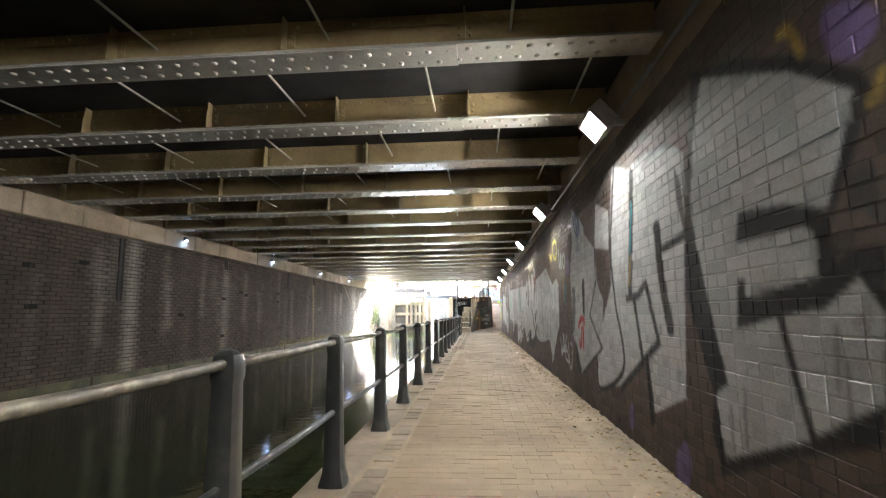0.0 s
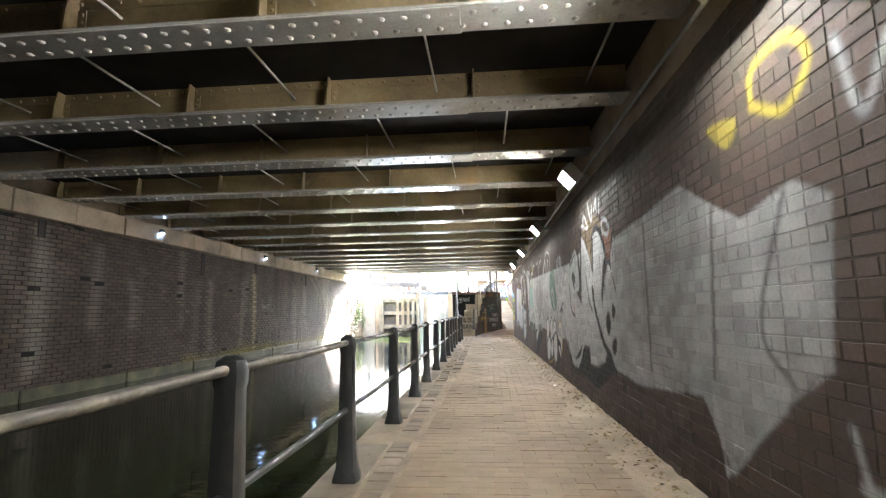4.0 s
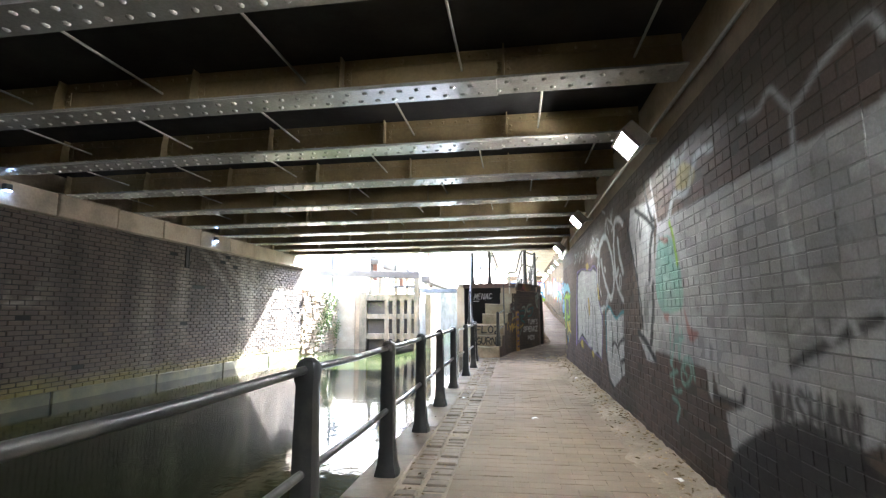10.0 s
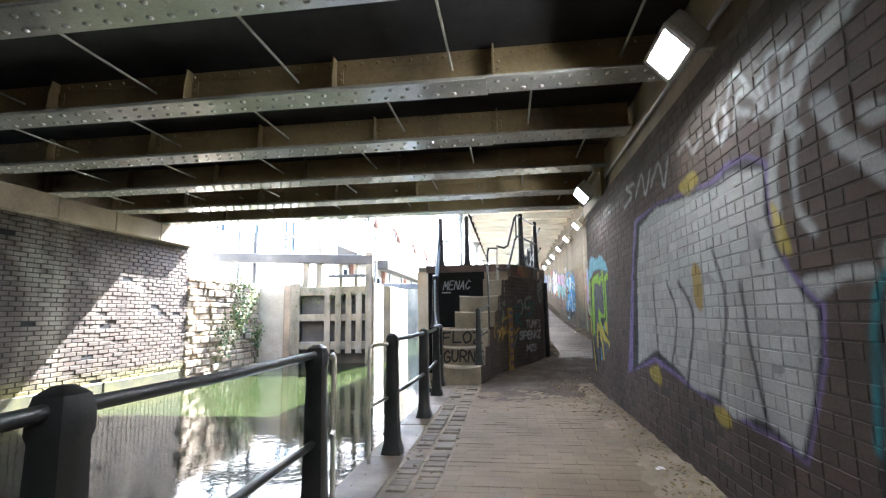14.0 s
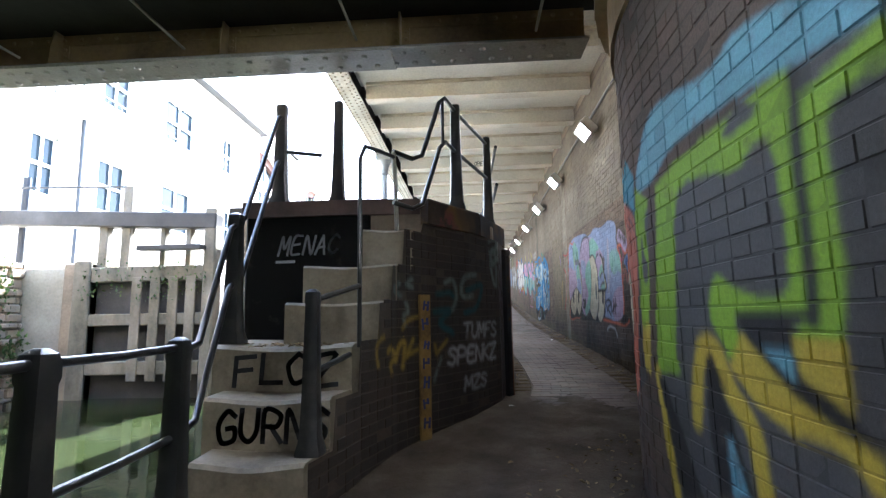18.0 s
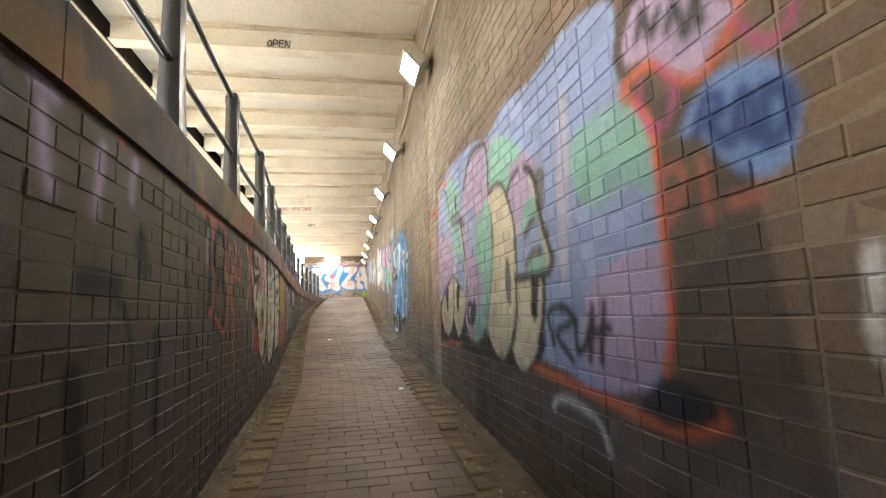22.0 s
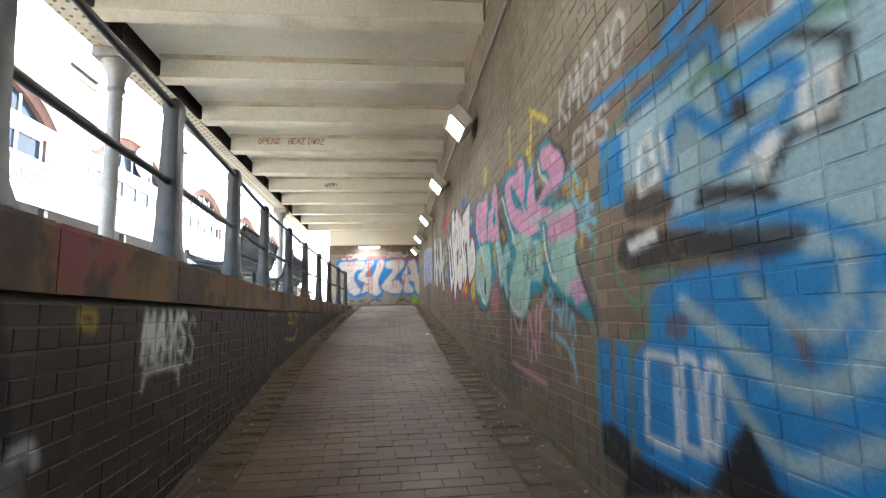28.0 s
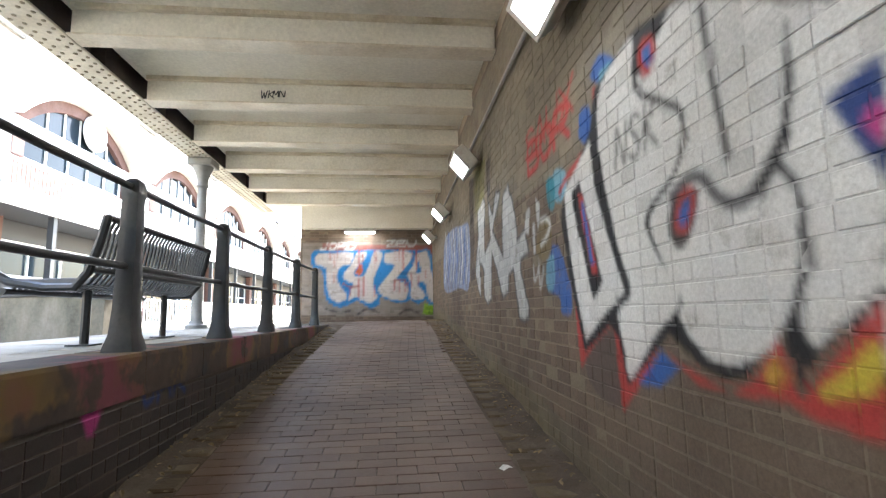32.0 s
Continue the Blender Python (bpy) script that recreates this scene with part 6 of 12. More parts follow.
CAN1.fill([(22.38, 1.96), (22.23, 2.09), (21.9, 1.78), (21.8, 1.56), (21.69, 2.05), (21.54, 2.11), (21.35, 2.03), (21.2, 1.85), (21.29, 1.62), (21.35, 1.21), (21.04, 1.65), (21, 1.63), (20.8, 1.34), (20.92, 0.62), (20.99, 0.62), (21.3, 0.83), (21.4, 0.64), (21.45, 0.59), (21.8, 0.51), (22.17, 0.51), (22.2, 0.71), (22.51, 0.73), (23.02, 0.45), (23.72, 0.48), (24.19, 0.92), (23.66, 1.88), (22.87, 1.94)], SILVER, curved=False)
CAN1.stroke([(21.8, 1.66), (21.7, 2.08), (21.43, 2.12), (21.23, 1.94), (21.14, 1.78)], 0.07, BLACK)
CAN1.fill([(21.14, 1.81), (21.3, 1.65), (21.4, 1.37), (21.41, 1.18), (21.27, 1.46), (21.08, 1.66), (20.98, 1.64), (20.81, 1.33), (20.8, 1.4), (20.95, 1.59), (20.95, 1.71), (20.81, 1.92), (20.71, 1.96), (20.7, 2.03), (20.83, 1.96), (20.99, 1.72), (21.08, 1.72)], BLACK, curved=False)
CAN1.stroke([(21.85, 1.44), (21.8, 1.22), (21.66, 1.05), (21.42, 0.81), (21.18, 0.69), (20.98, 0.54)], 0.09, BLACK)
CAN1.stroke([(22.22, 1.62), (22.08, 1.29), (21.93, 1.16)], 0.035, BLACK)
CAN1.fill([(23.26, 0.55), (22.59, 0.77), (22.78, 0.59), (23.15, 0.44)], BLACK, curved=False, alpha=0.9)
CAN1.fill([(21.27, 1.02), (21.21, 1.13), (21.14, 1.15), (21.07, 1.1), (21.08, 0.99), (21.14, 0.91), (21.23, 0.92)], BLACK)
CAN1.fill([(21, 1.16), (20.96, 1.23), (20.9, 1.23), (20.86, 1.17), (20.9, 1.1), (20.97, 1.09)], BLACK)
CAN1.fill([(21.06, 0.78), (20.97, 0.87), (20.88, 0.87), (20.9, 0.74), (21, 0.7)], BLACK)
CAN1.stroke([(22.24, 2.23), (22.17, 2.4), (21.96, 2.21), (22.33, 2.29)], 0.039, SILVER)
CAN1.stroke([(21.9, 2.5), (21.75, 2.26), (21.66, 2.42)], 0.039, SILVER)
CAN1.stroke([(21.56, 2.34), (21.45, 2.47), (21.43, 2.32)], 0.039, SILVER)
CAN1.stroke([(21.33, 2.29), (21.29, 2.41)], 0.039, SILVER)
CAN1.stroke([(21.24, 2.08), (21.2, 2.17), (21.02, 2.13), (20.94, 2.02), (21.03, 1.98), (21.22, 2.04)], 0.05, SILVER)
CAN1.fill([(23.48, 1.63), (23.36, 1.9), (23.11, 2.02), (22.9, 2.05), (22.71, 1.9), (22.68, 1.65), (22.67, 1.46), (22.89, 1.45), (22.76, 1.35), (22.6, 1.24), (22.42, 2.17), (22.26, 2.1), (22.46, 0.78), (22.57, 0.69), (22.83, 0.46), (23.09, 0.33), (23.39, 0.34), (23.67, 0.5), (23.75, 0.89), (23.97, 1.02), (24.06, 1.48), (23.8, 1.75), (23.5, 1.57)], SILVER, curved=False)
CAN1.fill([(22.45, 2.29), (22.35, 2.25), (22.41, 2.05), (22.51, 1.63), (22.59, 1.23), (22.76, 1.35), (22.91, 1.43), (22.69, 1.45), (22.7, 1.73), (22.71, 2.03), (22.62, 2), (22.58, 1.7), (22.49, 1.97)], BLACK, curved=False)
CAN1.fill([(23.25, 1.66), (23.18, 1.73), (23.07, 1.73), (22.97, 1.65), (23, 1.56), (23.13, 1.55)], SOOT)
CAN1.stroke([(23.15, 1.56), (23.03, 1.48)], 0.05, SOOT)
CAN1.stroke([(22.97, 2.04), (23.4, 1.9)], 0.035, SOOT, curved=False)
CAN1.stroke([(22.91, 1.99), (23.37, 1.84)], 0.039, SOOT, curved=False)
CAN1.fill([(23.26, 0.46), (22.88, 0.61), (22.66, 0.72), (22.7, 0.63), (22.9, 0.51), (23.16, 0.46)], BLACK, curved=False)
CAN1.stroke([(23.18, 1.26), (23.12, 1.22), (23.19, 1.14)], 0.039, RED, alpha=0.6)
CAN1.stroke([(23.85, 0.67), (23.67, 0.49), (23.39, 0.32), (23.09, 0.33)], 0.05, BLACK)
CAN1.stroke([(23.5, 1.57), (23.36, 1.17), (23.1, 1.09)], 0.04, BLACK)
CAN1.stroke([(24.03, 1.52), (23.85, 1.72), (23.64, 1.74), (23.48, 1.61)], 0.05, WHITE)
# small bubble letters, green cloud and arrows
CAN1.fill([(26.49, 0.97), (26.17, 0.99), (26.18, 0.65), (26.5, 0.55)], WHITE)
CAN1.stroke([(26.49, 0.97), (26.17, 0.99), (26.18, 0.65), (26.5, 0.55), (26.49, 0.97)], 0.039, BLACK)
CAN1.fill([(26.51, 0.51), (26.18, 0.64), (25.99, 0.51), (26.02, 0.31), (26.33, 0.13), (26.57, 0.23)], WHITE)
CAN1.stroke([(26.51, 0.51), (26.18, 0.64), (25.99, 0.51), (26.02, 0.31), (26.33, 0.13), (26.57, 0.23), (26.51, 0.51)], 0.039, BLACK)
CAN1.fill([(25.96, 0.92), (25.7, 1.03), (25.6, 0.87), (25.64, 0.65), (25.92, 0.58)], WHITE)
CAN1.stroke([(25.96, 0.92), (25.7, 1.03), (25.6, 0.87), (25.64, 0.65), (25.92, 0.58), (25.96, 0.92)], 0.039, BLACK)
CAN1.fill([(25.93, 0.52), (25.73, 0.63), (25.6, 0.51), (25.68, 0.32), (25.89, 0.22), (25.98, 0.36)], WHITE)
CAN1.stroke([(25.93, 0.52), (25.73, 0.63), (25.6, 0.51), (25.68, 0.32), (25.89, 0.22), (25.98, 0.36), (25.93, 0.52)], 0.039, BLACK)
CAN1.fill([(25.55, 0.87), (25.34, 0.99), (25.15, 0.94), (25.09, 0.77), (25.25, 0.74), (25.47, 0.69), (25.59, 0.58)], WHITE)
CAN1.stroke([(25.55, 0.87), (25.34, 0.99), (25.15, 0.94), (25.09, 0.77), (25.25, 0.74), (25.47, 0.69), (25.59, 0.58), (25.55, 0.87)], 0.039, BLACK)
CAN1.fill([(25.53, 0.59), (25.32, 0.73), (25.11, 0.73), (25.06, 0.56), (25.13, 0.31), (25.33, 0.18), (25.54, 0.29)], WHITE)
CAN1.stroke([(25.53, 0.59), (25.32, 0.73), (25.11, 0.73), (25.06, 0.56), (25.13, 0.31), (25.33, 0.18), (25.54, 0.29), (25.53, 0.59)], 0.039, BLACK)
CAN1.stroke([(26.53, 0.97), (26.67, 0.39), (26.46, 0.12), (26, 0.14), (25.59, 0.24), (25.42, 0.12)], 0.039, GOLD, alpha=0.7)
CAN1.fill([(24.94, 0.66), (24.78, 0.89), (24.59, 0.96), (24.45, 0.88), (24.44, 0.7), (24.51, 0.52), (24.59, 0.47), (24.69, 0.6), (24.87, 0.65)], WHITE)
CAN1.stroke([(24.83, 0.72), (24.79, 0.84), (24.72, 0.72), (24.65, 0.88), (24.63, 0.71), (24.53, 0.85), (24.54, 0.68)], 0.026, SOOT)
CAN1.stroke([(24.99, 0.66), (24.83, 0.89), (24.59, 0.99), (24.42, 0.89), (24.4, 0.69), (24.48, 0.5), (24.6, 0.43)], 0.04, GOLD, alpha=0.8)
CAN1.fill([(24.97, 0.63), (24.82, 0.66), (24.66, 0.58), (24.62, 0.45), (24.69, 0.34), (24.86, 0.39)], BLACK)
CAN1.fill([(24.89, 0.52), (24.75, 0.53), (24.68, 0.43), (24.69, 0.34), (24.81, 0.41)], WHITE)
CAN1.fill([(25.77, 1.84), (25.4, 1.96), (25.11, 1.92), (25.07, 1.67), (24.93, 1.43), (24.97, 1.23), (25.23, 1.14), (25.53, 1.23), (25.81, 1.48)], BOTTLE, patchy=0.35)
CAN1.stroke([(25.56, 1.57), (25.39, 1.34), (25.17, 1.21)], 0.039, SILVER)
CAN1.stroke([(25.82, 1.81), (25.77, 1.4), (25.46, 1.16), (25.18, 1.13)], 0.035, SILVER)
CAN1.stroke([(25.47, 1.6), (25.26, 1.47), (25.37, 1.23)], 0.033, SILVER)
CAN1.fill([(24.59, 1.48), (24.19, 1.48), (24.15, 1.44), (24.19, 1.34), (24.32, 1.28), (24.52, 1.17), (24.68, 1.06), (24.69, 1.27)], SILVER, curved=False)
CAN1.fill([(24.56, 1.14), (24.25, 1.3), (24.12, 1.3), (24.15, 1.07), (24.34, 1.16)], SLATE)
CAN1.fill([(24.25, 1.27), (24.12, 1.27), (24.17, 0.98), (24.23, 1.14)], SILVER, curved=False)
CAN1.stroke([(24.24, 1.57), (24.16, 1.71), (24.04, 1.78)], 0.07, SILVER)
CAN1.stroke([(24.72, 2.08), (24.71, 1.84), (24.62, 1.84)], 0.039, SILVER)
CAN1.stroke([(24.57, 2.13), (24.63, 1.9), (24.48, 1.91)], 0.039, SILVER)
CAN1.stroke([(24.41, 1.91), (24.41, 2.07), (24.27, 2.08), (24.21, 1.98), (24.28, 1.92), (24.36, 2.02)], 0.035, SILVER)
CAN1.stroke([(26.22, 2.4), (26.65, 2.06), (26.89, 1.68)], 0.033, SILVER)
CAN1.stroke([(26.83, 1.99), (26.38, 2.25), (26.27, 1.8), (26.44, 1.58)], 0.033, SILVER)
CAN1.stroke([(26.08, 2.4), (25.66, 2.27), (25.67, 1.94)], 0.033, SILVER)
CAN1.stroke([(26.1, 2), (25.94, 2.22), (25.88, 1.95)], 0.033, SILVER)
CAN1.stroke([(25.95, 1.83), (25.94, 1.33)], 0.033, SILVER)
CAN1.fill([(24.84, 1.57), (24.66, 1.57), (24.64, 1.41), (24.77, 1.06), (24.85, 1.17)], SILVER, patchy=0.4)
# grey arches, scribbles and a white slab
CAN1.fill([(28.41, 1.75), (27.75, 1.91), (27.17, 1.73), (27.26, 1.21), (27.91, 1.04), (28.37, 1.17)], GREY, alpha=0.35, patchy=0.6)
CAN1.fill([(28.95, 1.04), (28.7, 1.09), (28.56, 0.93), (28.37, 1.14), (27.95, 1.09), (27.92, 0.97), (27.26, 1.19), (27.34, 0.74), (27.46, 0.69), (27.63, 0.7), (27.87, 0.72), (28.28, 0.59), (28.51, 0.44), (28.71, 0.36), (28.76, 0.58), (28.54, 0.65), (28.87, 0.67)], SILVER, curved=False)
CAN1.fill([(28.67, 0.36), (28.28, 0.58), (27.88, 0.71), (27.63, 0.7), (27.36, 0.61), (27.37, 0.55), (28.73, 0.07)], BLACK, alpha=0.9)
CAN1.tag("WASHAN!", 28.14, 0.66, 0.19, SOOT, 0.035, way=-1, squash=0.41)
CAN1.stroke([(28.92, 0.67), (28.54, 0.67), (28.46, 0.77)], 0.05, BLACK)
CAN1.stroke([(28.21, 2.35), (28.01, 2.32), (27.87, 2.37), (27.7, 2.2), (27.47, 2.28), (27.18, 2.33), (27.09, 2.21)], 0.04, SILVER, alpha=0.75)
CAN1.stroke([(27.7, 2.2), (27.75, 1.91), (27.9, 1.81), (28.2, 1.85), (28.36, 1.97)], 0.04, SILVER, alpha=0.75)
CAN1.stroke([(27.86, 1.74), (27.79, 1.42), (27.71, 1.33), (27.94, 1.15)], 0.04, SILVER, alpha=0.75)
CAN1.stroke([(30.14, 2.51), (30.03, 2.15), (29.97, 1.98)], 0.04, SILVER, alpha=0.75)
CAN1.stroke([(29.11, 1.87), (28.72, 1.92), (28.36, 1.98)], 0.04, SILVER, alpha=0.75)
CAN1.fill([(27.37, 1.77), (27.25, 1.91), (27.12, 2.01), (27.14, 1.89), (27.26, 1.78)], SILVER, alpha=0.8)
CAN1.stroke([(27.92, 0.97), (27.56, 1.11), (27.28, 1.2)], 0.05, SOOT)
CAN1.stroke([(27.9, 1.1), (27.7, 1.18), (27.59, 1.11), (27.47, 1.21), (27.42, 1.12)], 0.039, SILVER)
# white spike letters, mint patch and green scribble
CAN1.fill([(31.02, 2.41), (30.68, 2.37), (30.27, 2.33), (30.06, 2.33), (30.35, 0.74), (30.5, 0.75), (30.68, 0.75), (30.79, 0.86), (30.96, 0.96), (30.74, 1.09), (30.83, 1.36), (30.93, 1.66), (31.14, 2.15)], SILVER, curved=False, patchy=0.12)
CAN1.stroke([(30.37, 2.55), (30.33, 2.39), (30.2, 2.17), (30.1, 2.11)], 0.06, BLACK)
CAN1.stroke([(30.79, 2.35), (30.37, 2.18), (30.11, 2.03)], 0.06, BLACK)
CAN1.stroke([(30.13, 2.04), (30.27, 1.88), (30.38, 1.56)], 0.07, BLACK)
CAN1.stroke([(31.2, 2.21), (30.96, 1.76), (30.78, 1.36), (30.75, 1.07)], 0.05, BLACK)
CAN1.stroke([(30.95, 1.02), (30.61, 0.91), (30.42, 0.81), (30.34, 0.78)], 0.08, BLACK)
CAN1.stroke([(30.26, 1.5), (30.33, 1.2), (30.46, 0.93)], 0.09, BLACK)
CAN1.stroke([(30.78, 2.12), (30.65, 2.24), (30.65, 2.01), (30.53, 2.16)], 0.033, BLACK)
CAN1.stroke([(30.86, 2), (30.86, 1.59), (30.83, 1.09)], 0.04, BLACK)
CAN1.fill([(30.55, 1.52), (30.42, 1.52), (30.34, 1.4), (30.46, 1.29), (30.59, 1.01), (30.67, 1.25)], SOOT, alpha=0.5)
CAN1.fill([(30.08, 1.79), (29.93, 1.9), (29.66, 1.88), (29.47, 1.65), (29.41, 1.39), (29.49, 1.26), (29.92, 1.22), (30.13, 1.32), (30.17, 1.54)], MINT, patchy=0.35)
CAN1.stroke([(29.63, 2), (29.57, 1.85), (29.51, 1.63)], 0.06, LIME, alpha=0.7)
CAN1.fill([(29.97, 1.91), (29.72, 1.88), (29.77, 1.83)], BRICKRED, alpha=0.8)
CAN1.fill([(29.43, 1.28), (29.32, 1.12), (29.13, 1.08), (29.34, 1.01)], BRICKRED, alpha=0.8)
CAN1.fill([(30, 1.22), (29.82, 1.22), (29.87, 1.14)], BRICKRED, alpha=0.8)
CAN1.fill([(29.33, 1.38), (29.18, 1.23), (28.87, 1.11), (28.88, 1.04), (29.28, 1.14)], SILVER, curved=False)
CAN1.fill([(29, 1.1), (28.88, 1.06), (28.96, 0.61), (29.03, 0.69)], SILVER, curved=False)
CAN1.fill([(28.95, 1.01), (28.89, 1), (28.91, 0.89), (28.97, 0.9)], BLACK, curved=False, alpha=0.5)
CAN1.stroke([(29.81, 1.09), (29.84, 0.78), (29.62, 1.13), (29.62, 0.84), (29.52, 1.08)], 0.033, MINT, alpha=0.75)
CAN1.stroke([(29.71, 0.98), (29.48, 1.03)], 0.033, MINT, alpha=0.75)
CAN1.stroke([(29.81, 0.78), (29.79, 0.58), (29.62, 0.59)], 0.033, MINT, alpha=0.75)
CAN1.stroke([(29.47, 0.73), (29.53, 0.78), (29.44, 0.84), (29.36, 0.81), (29.37, 0.73), (29.51, 0.65), (29.6, 0.71), (29.49, 0.86), (29.33, 0.86), (29.29, 0.72)], 0.033, MINT, alpha=0.75)
CAN1.stroke([(29.87, 0.5), (29.7, 0.46), (29.78, 0.32)], 0.033, MINT, alpha=0.75)
CAN1.stroke([(29.9, 0.68), (29.7, 0.74)], 0.033, MINT, alpha=0.75)
CAN1.stroke([(29.66, 2.04), (29.47, 2.19), (29.17, 2.16), (28.93, 2.36), (28.65, 2.33)], 0.06, SILVER)
CAN1.stroke([(29.14, 1.88), (28.88, 1.87), (28.75, 1.9)], 0.035, SILVER)
CAN1.fill([(29.27, 2.41), (28.98, 2.28), (29.08, 2.18), (29.41, 2.24)], YELLOW, alpha=0.3)
CAN1.stroke([(29.26, 1.33), (29.22, 1.43), (29.17, 1.37), (29.22, 1.3)], 0.039, SILVER)
CAN1.stroke([(29.1, 1.42), (29.11, 1.3), (29.04, 1.37)], 0.039, SILVER)
CAN1.stroke([(28.99, 1.43), (28.98, 1.32), (28.9, 1.4), (28.89, 1.29)], 0.039, SILVER)
CAN1.stroke([(29.54, 2.45), (29.41, 2.51), (29.38, 2.37), (29.26, 2.46)], 0.033, SILVER, alpha=0.6)
CAN1.stroke([(29.21, 2.46), (29.11, 2.52)], 0.033, SILVER, alpha=0.6)
# silver rings over a white boxed letter
CAN1.fill([(32.84, 1.21), (32.57, 1.31), (32.16, 1.16), (31.87, 1.19), (31.65, 1.21), (31.78, 0.47), (32.5, 0.21), (32.84, 0.32), (32.93, 0.67)], SILVER, curved=False)
CAN1.stroke([(33.48, 1.49), (33.44, 1.92), (33.13, 2.27), (32.63, 2.34), (32.28, 2.09), (32.15, 1.8), (32.17, 1.61), (32.41, 1.43), (32.65, 1.56), (32.99, 1.85)], 0.09, SILVER)
CAN1.stroke([(31.83, 1.79), (31.96, 1.73), (32.04, 1.86), (32.04, 2.14), (31.91, 2.42), (31.63, 2.41), (31.44, 2.32)], 0.08, SILVER)
CAN1.stroke([(32.08, 1.79), (31.91, 1.56), (31.75, 1.44), (31.61, 1.38)], 0.07, SILVER)
CAN1.stroke([(31.77, 2.16), (31.72, 1.96), (31.57, 1.74)], 0.1, SILVER)
CAN1.stroke([(33.3, 2.02), (33.21, 1.96)], 0.05, SILVER)
CAN1.stroke([(31.8, 1.54), (31.77, 1.7), (31.69, 1.68), (31.73, 1.53)], 0.039, SILVER)
CAN1.stroke([(32.62, 2.38), (32.5, 2.58), (32.38, 2.35)], 0.033, SILVER, alpha=0.8)
CAN1.stroke([(32.43, 2.58), (32.05, 2.41), (32.12, 2.33)], 0.033, SILVER, alpha=0.8)
CAN1.stroke([(32.17, 2.63), (32.15, 2.46), (32.01, 2.62)], 0.033, SILVER, alpha=0.8)
CAN1.stroke([(33.98, 2.18), (33.75, 2.51), (33.44, 2.14), (33.27, 2.35)], 0.033, SILVER, alpha=0.8)
CAN1.stroke([(32.78, 2.76), (32.55, 2.68)], 0.033, SILVER, alpha=0.8)
CAN1.stroke([(32.86, 1.21), (32.96, 0.59), (32.89, 0.28), (32.53, 0.2)], 0.05, BLACK)
CAN1.stroke([(32.08, 1.16), (32.11, 0.83)], 0.05, BLACK)
CAN1.stroke([(32.56, 0.62), (32.44, 0.8), (32.23, 0.81), (32.04, 0.66), (31.94, 0.41)], 0.05, BLACK)
CAN1.stroke([(32.1, 0.79), (31.93, 0.86), (31.7, 0.91)], 0.05, BLACK)
CAN1.stroke([(31.93, 0.6), (31.75, 0.65)], 0.06, BLACK)
CAN1.stroke([(32.48, 1.1), (32.44, 0.92), (32.5, 0.77)], 0.04, BLACK)
CAN1.stroke([(32.98, 0.66), (32.87, 1.25), (32.57, 1.31), (32.16, 1.16), (31.79, 1.23), (31.64, 1.24)], 0.039, TEAL, alpha=0.7)
CAN1.fill([(31.65, 1.17), (31.75, 1.08), (31.79, 0.9), (31.7, 0.89)], GREY, alpha=0.4)
CAN1.fill([(33.54, 1.22), (33.3, 1.32), (33.11, 1.31), (33.3, 1.24)], SILVER)
CAN1.fill([(32.84, 1.37), (32.66, 1.52), (32.58, 1.42), (32.78, 1.3)], SILVER, alpha=0.6)
# tall white letters edged in black and purple
CAN1.fill([(36.79, 0.5), (36.34, 1.61), (36.11, 2.11), (35.36, 2.12), (34.17, 2), (33.95, 2.05), (33.71, 2.02), (33.5, 1.92), (33.53, 1.68), (33.4, 1.35), (33.18, 1.19), (33.21, 0.96), (33.43, 0.47), (33.66, 0.52), (33.95, 0.53), (34.66, 0.59), (35.7, 0.72)], PURPLE, curved=False)
CAN1.fill([(36.57, 0.55), (36.25, 1.6), (36.03, 2.07), (35.36, 2.11), (34.15, 1.98), (33.93, 2.02), (33.71, 2), (33.53, 1.91), (33.55, 1.67), (33.43, 1.34), (33.21, 1.18), (33.24, 0.95), (33.44, 0.49), (33.66, 0.54), (33.94, 0.55), (34.66, 0.61), (35.69, 0.77)], BLACK, curved=False)
CAN1.fill([(36.32, 0.64), (36.11, 1.59), (35.92, 2.01), (35.37, 2.08), (34.13, 1.95), (33.91, 1.98), (33.55, 1.89), (33.59, 1.66), (33.51, 1.45), (33.33, 1.24), (33.24, 1.17), (33.25, 1.05), (33.33, 0.8), (33.47, 0.51), (33.75, 0.59), (33.87, 0.6), (34.15, 0.53), (34.37, 0.63), (34.77, 0.61), (35.1, 0.72), (35.64, 0.83)], SILVER, curved=False)
CAN1.stroke([(33.92, 1.33), (33.86, 0.96), (33.77, 0.62)], 0.035, BLACK)
CAN1.stroke([(34.26, 1.57), (34.13, 1.21), (34.33, 0.63)], 0.035, BLACK)
CAN1.stroke([(34.94, 1.4), (34.69, 1.14), (34.92, 0.59)], 0.039, BLACK)
CAN1.stroke([(35.61, 1.44), (35.59, 0.82)], 0.033, BLACK)
CAN1.stroke([(35.21, 1.42), (35.04, 1.14), (35.23, 0.72)], 0.033, BLACK)
CAN1.stroke([(33.68, 1.56), (33.65, 1.4)], 0.026, BLACK)
CAN1.fill([(33.52, 1.72), (33.41, 1.57), (33.38, 1.43), (33.48, 1.47)], YELLOW, alpha=0.8)
CAN1.fill([(35.91, 0.63), (35.63, 0.69), (35.55, 0.54), (35.84, 0.55)], YELLOW, alpha=0.8)
CAN1.fill([(34.46, 0.55), (34.26, 0.57), (34.2, 0.48), (34.37, 0.46)], YELLOW, alpha=0.8)
CAN1.fill([(34.62, 1.5), (34.47, 1.45), (34.5, 1.18), (34.64, 1.26)], GOLD)
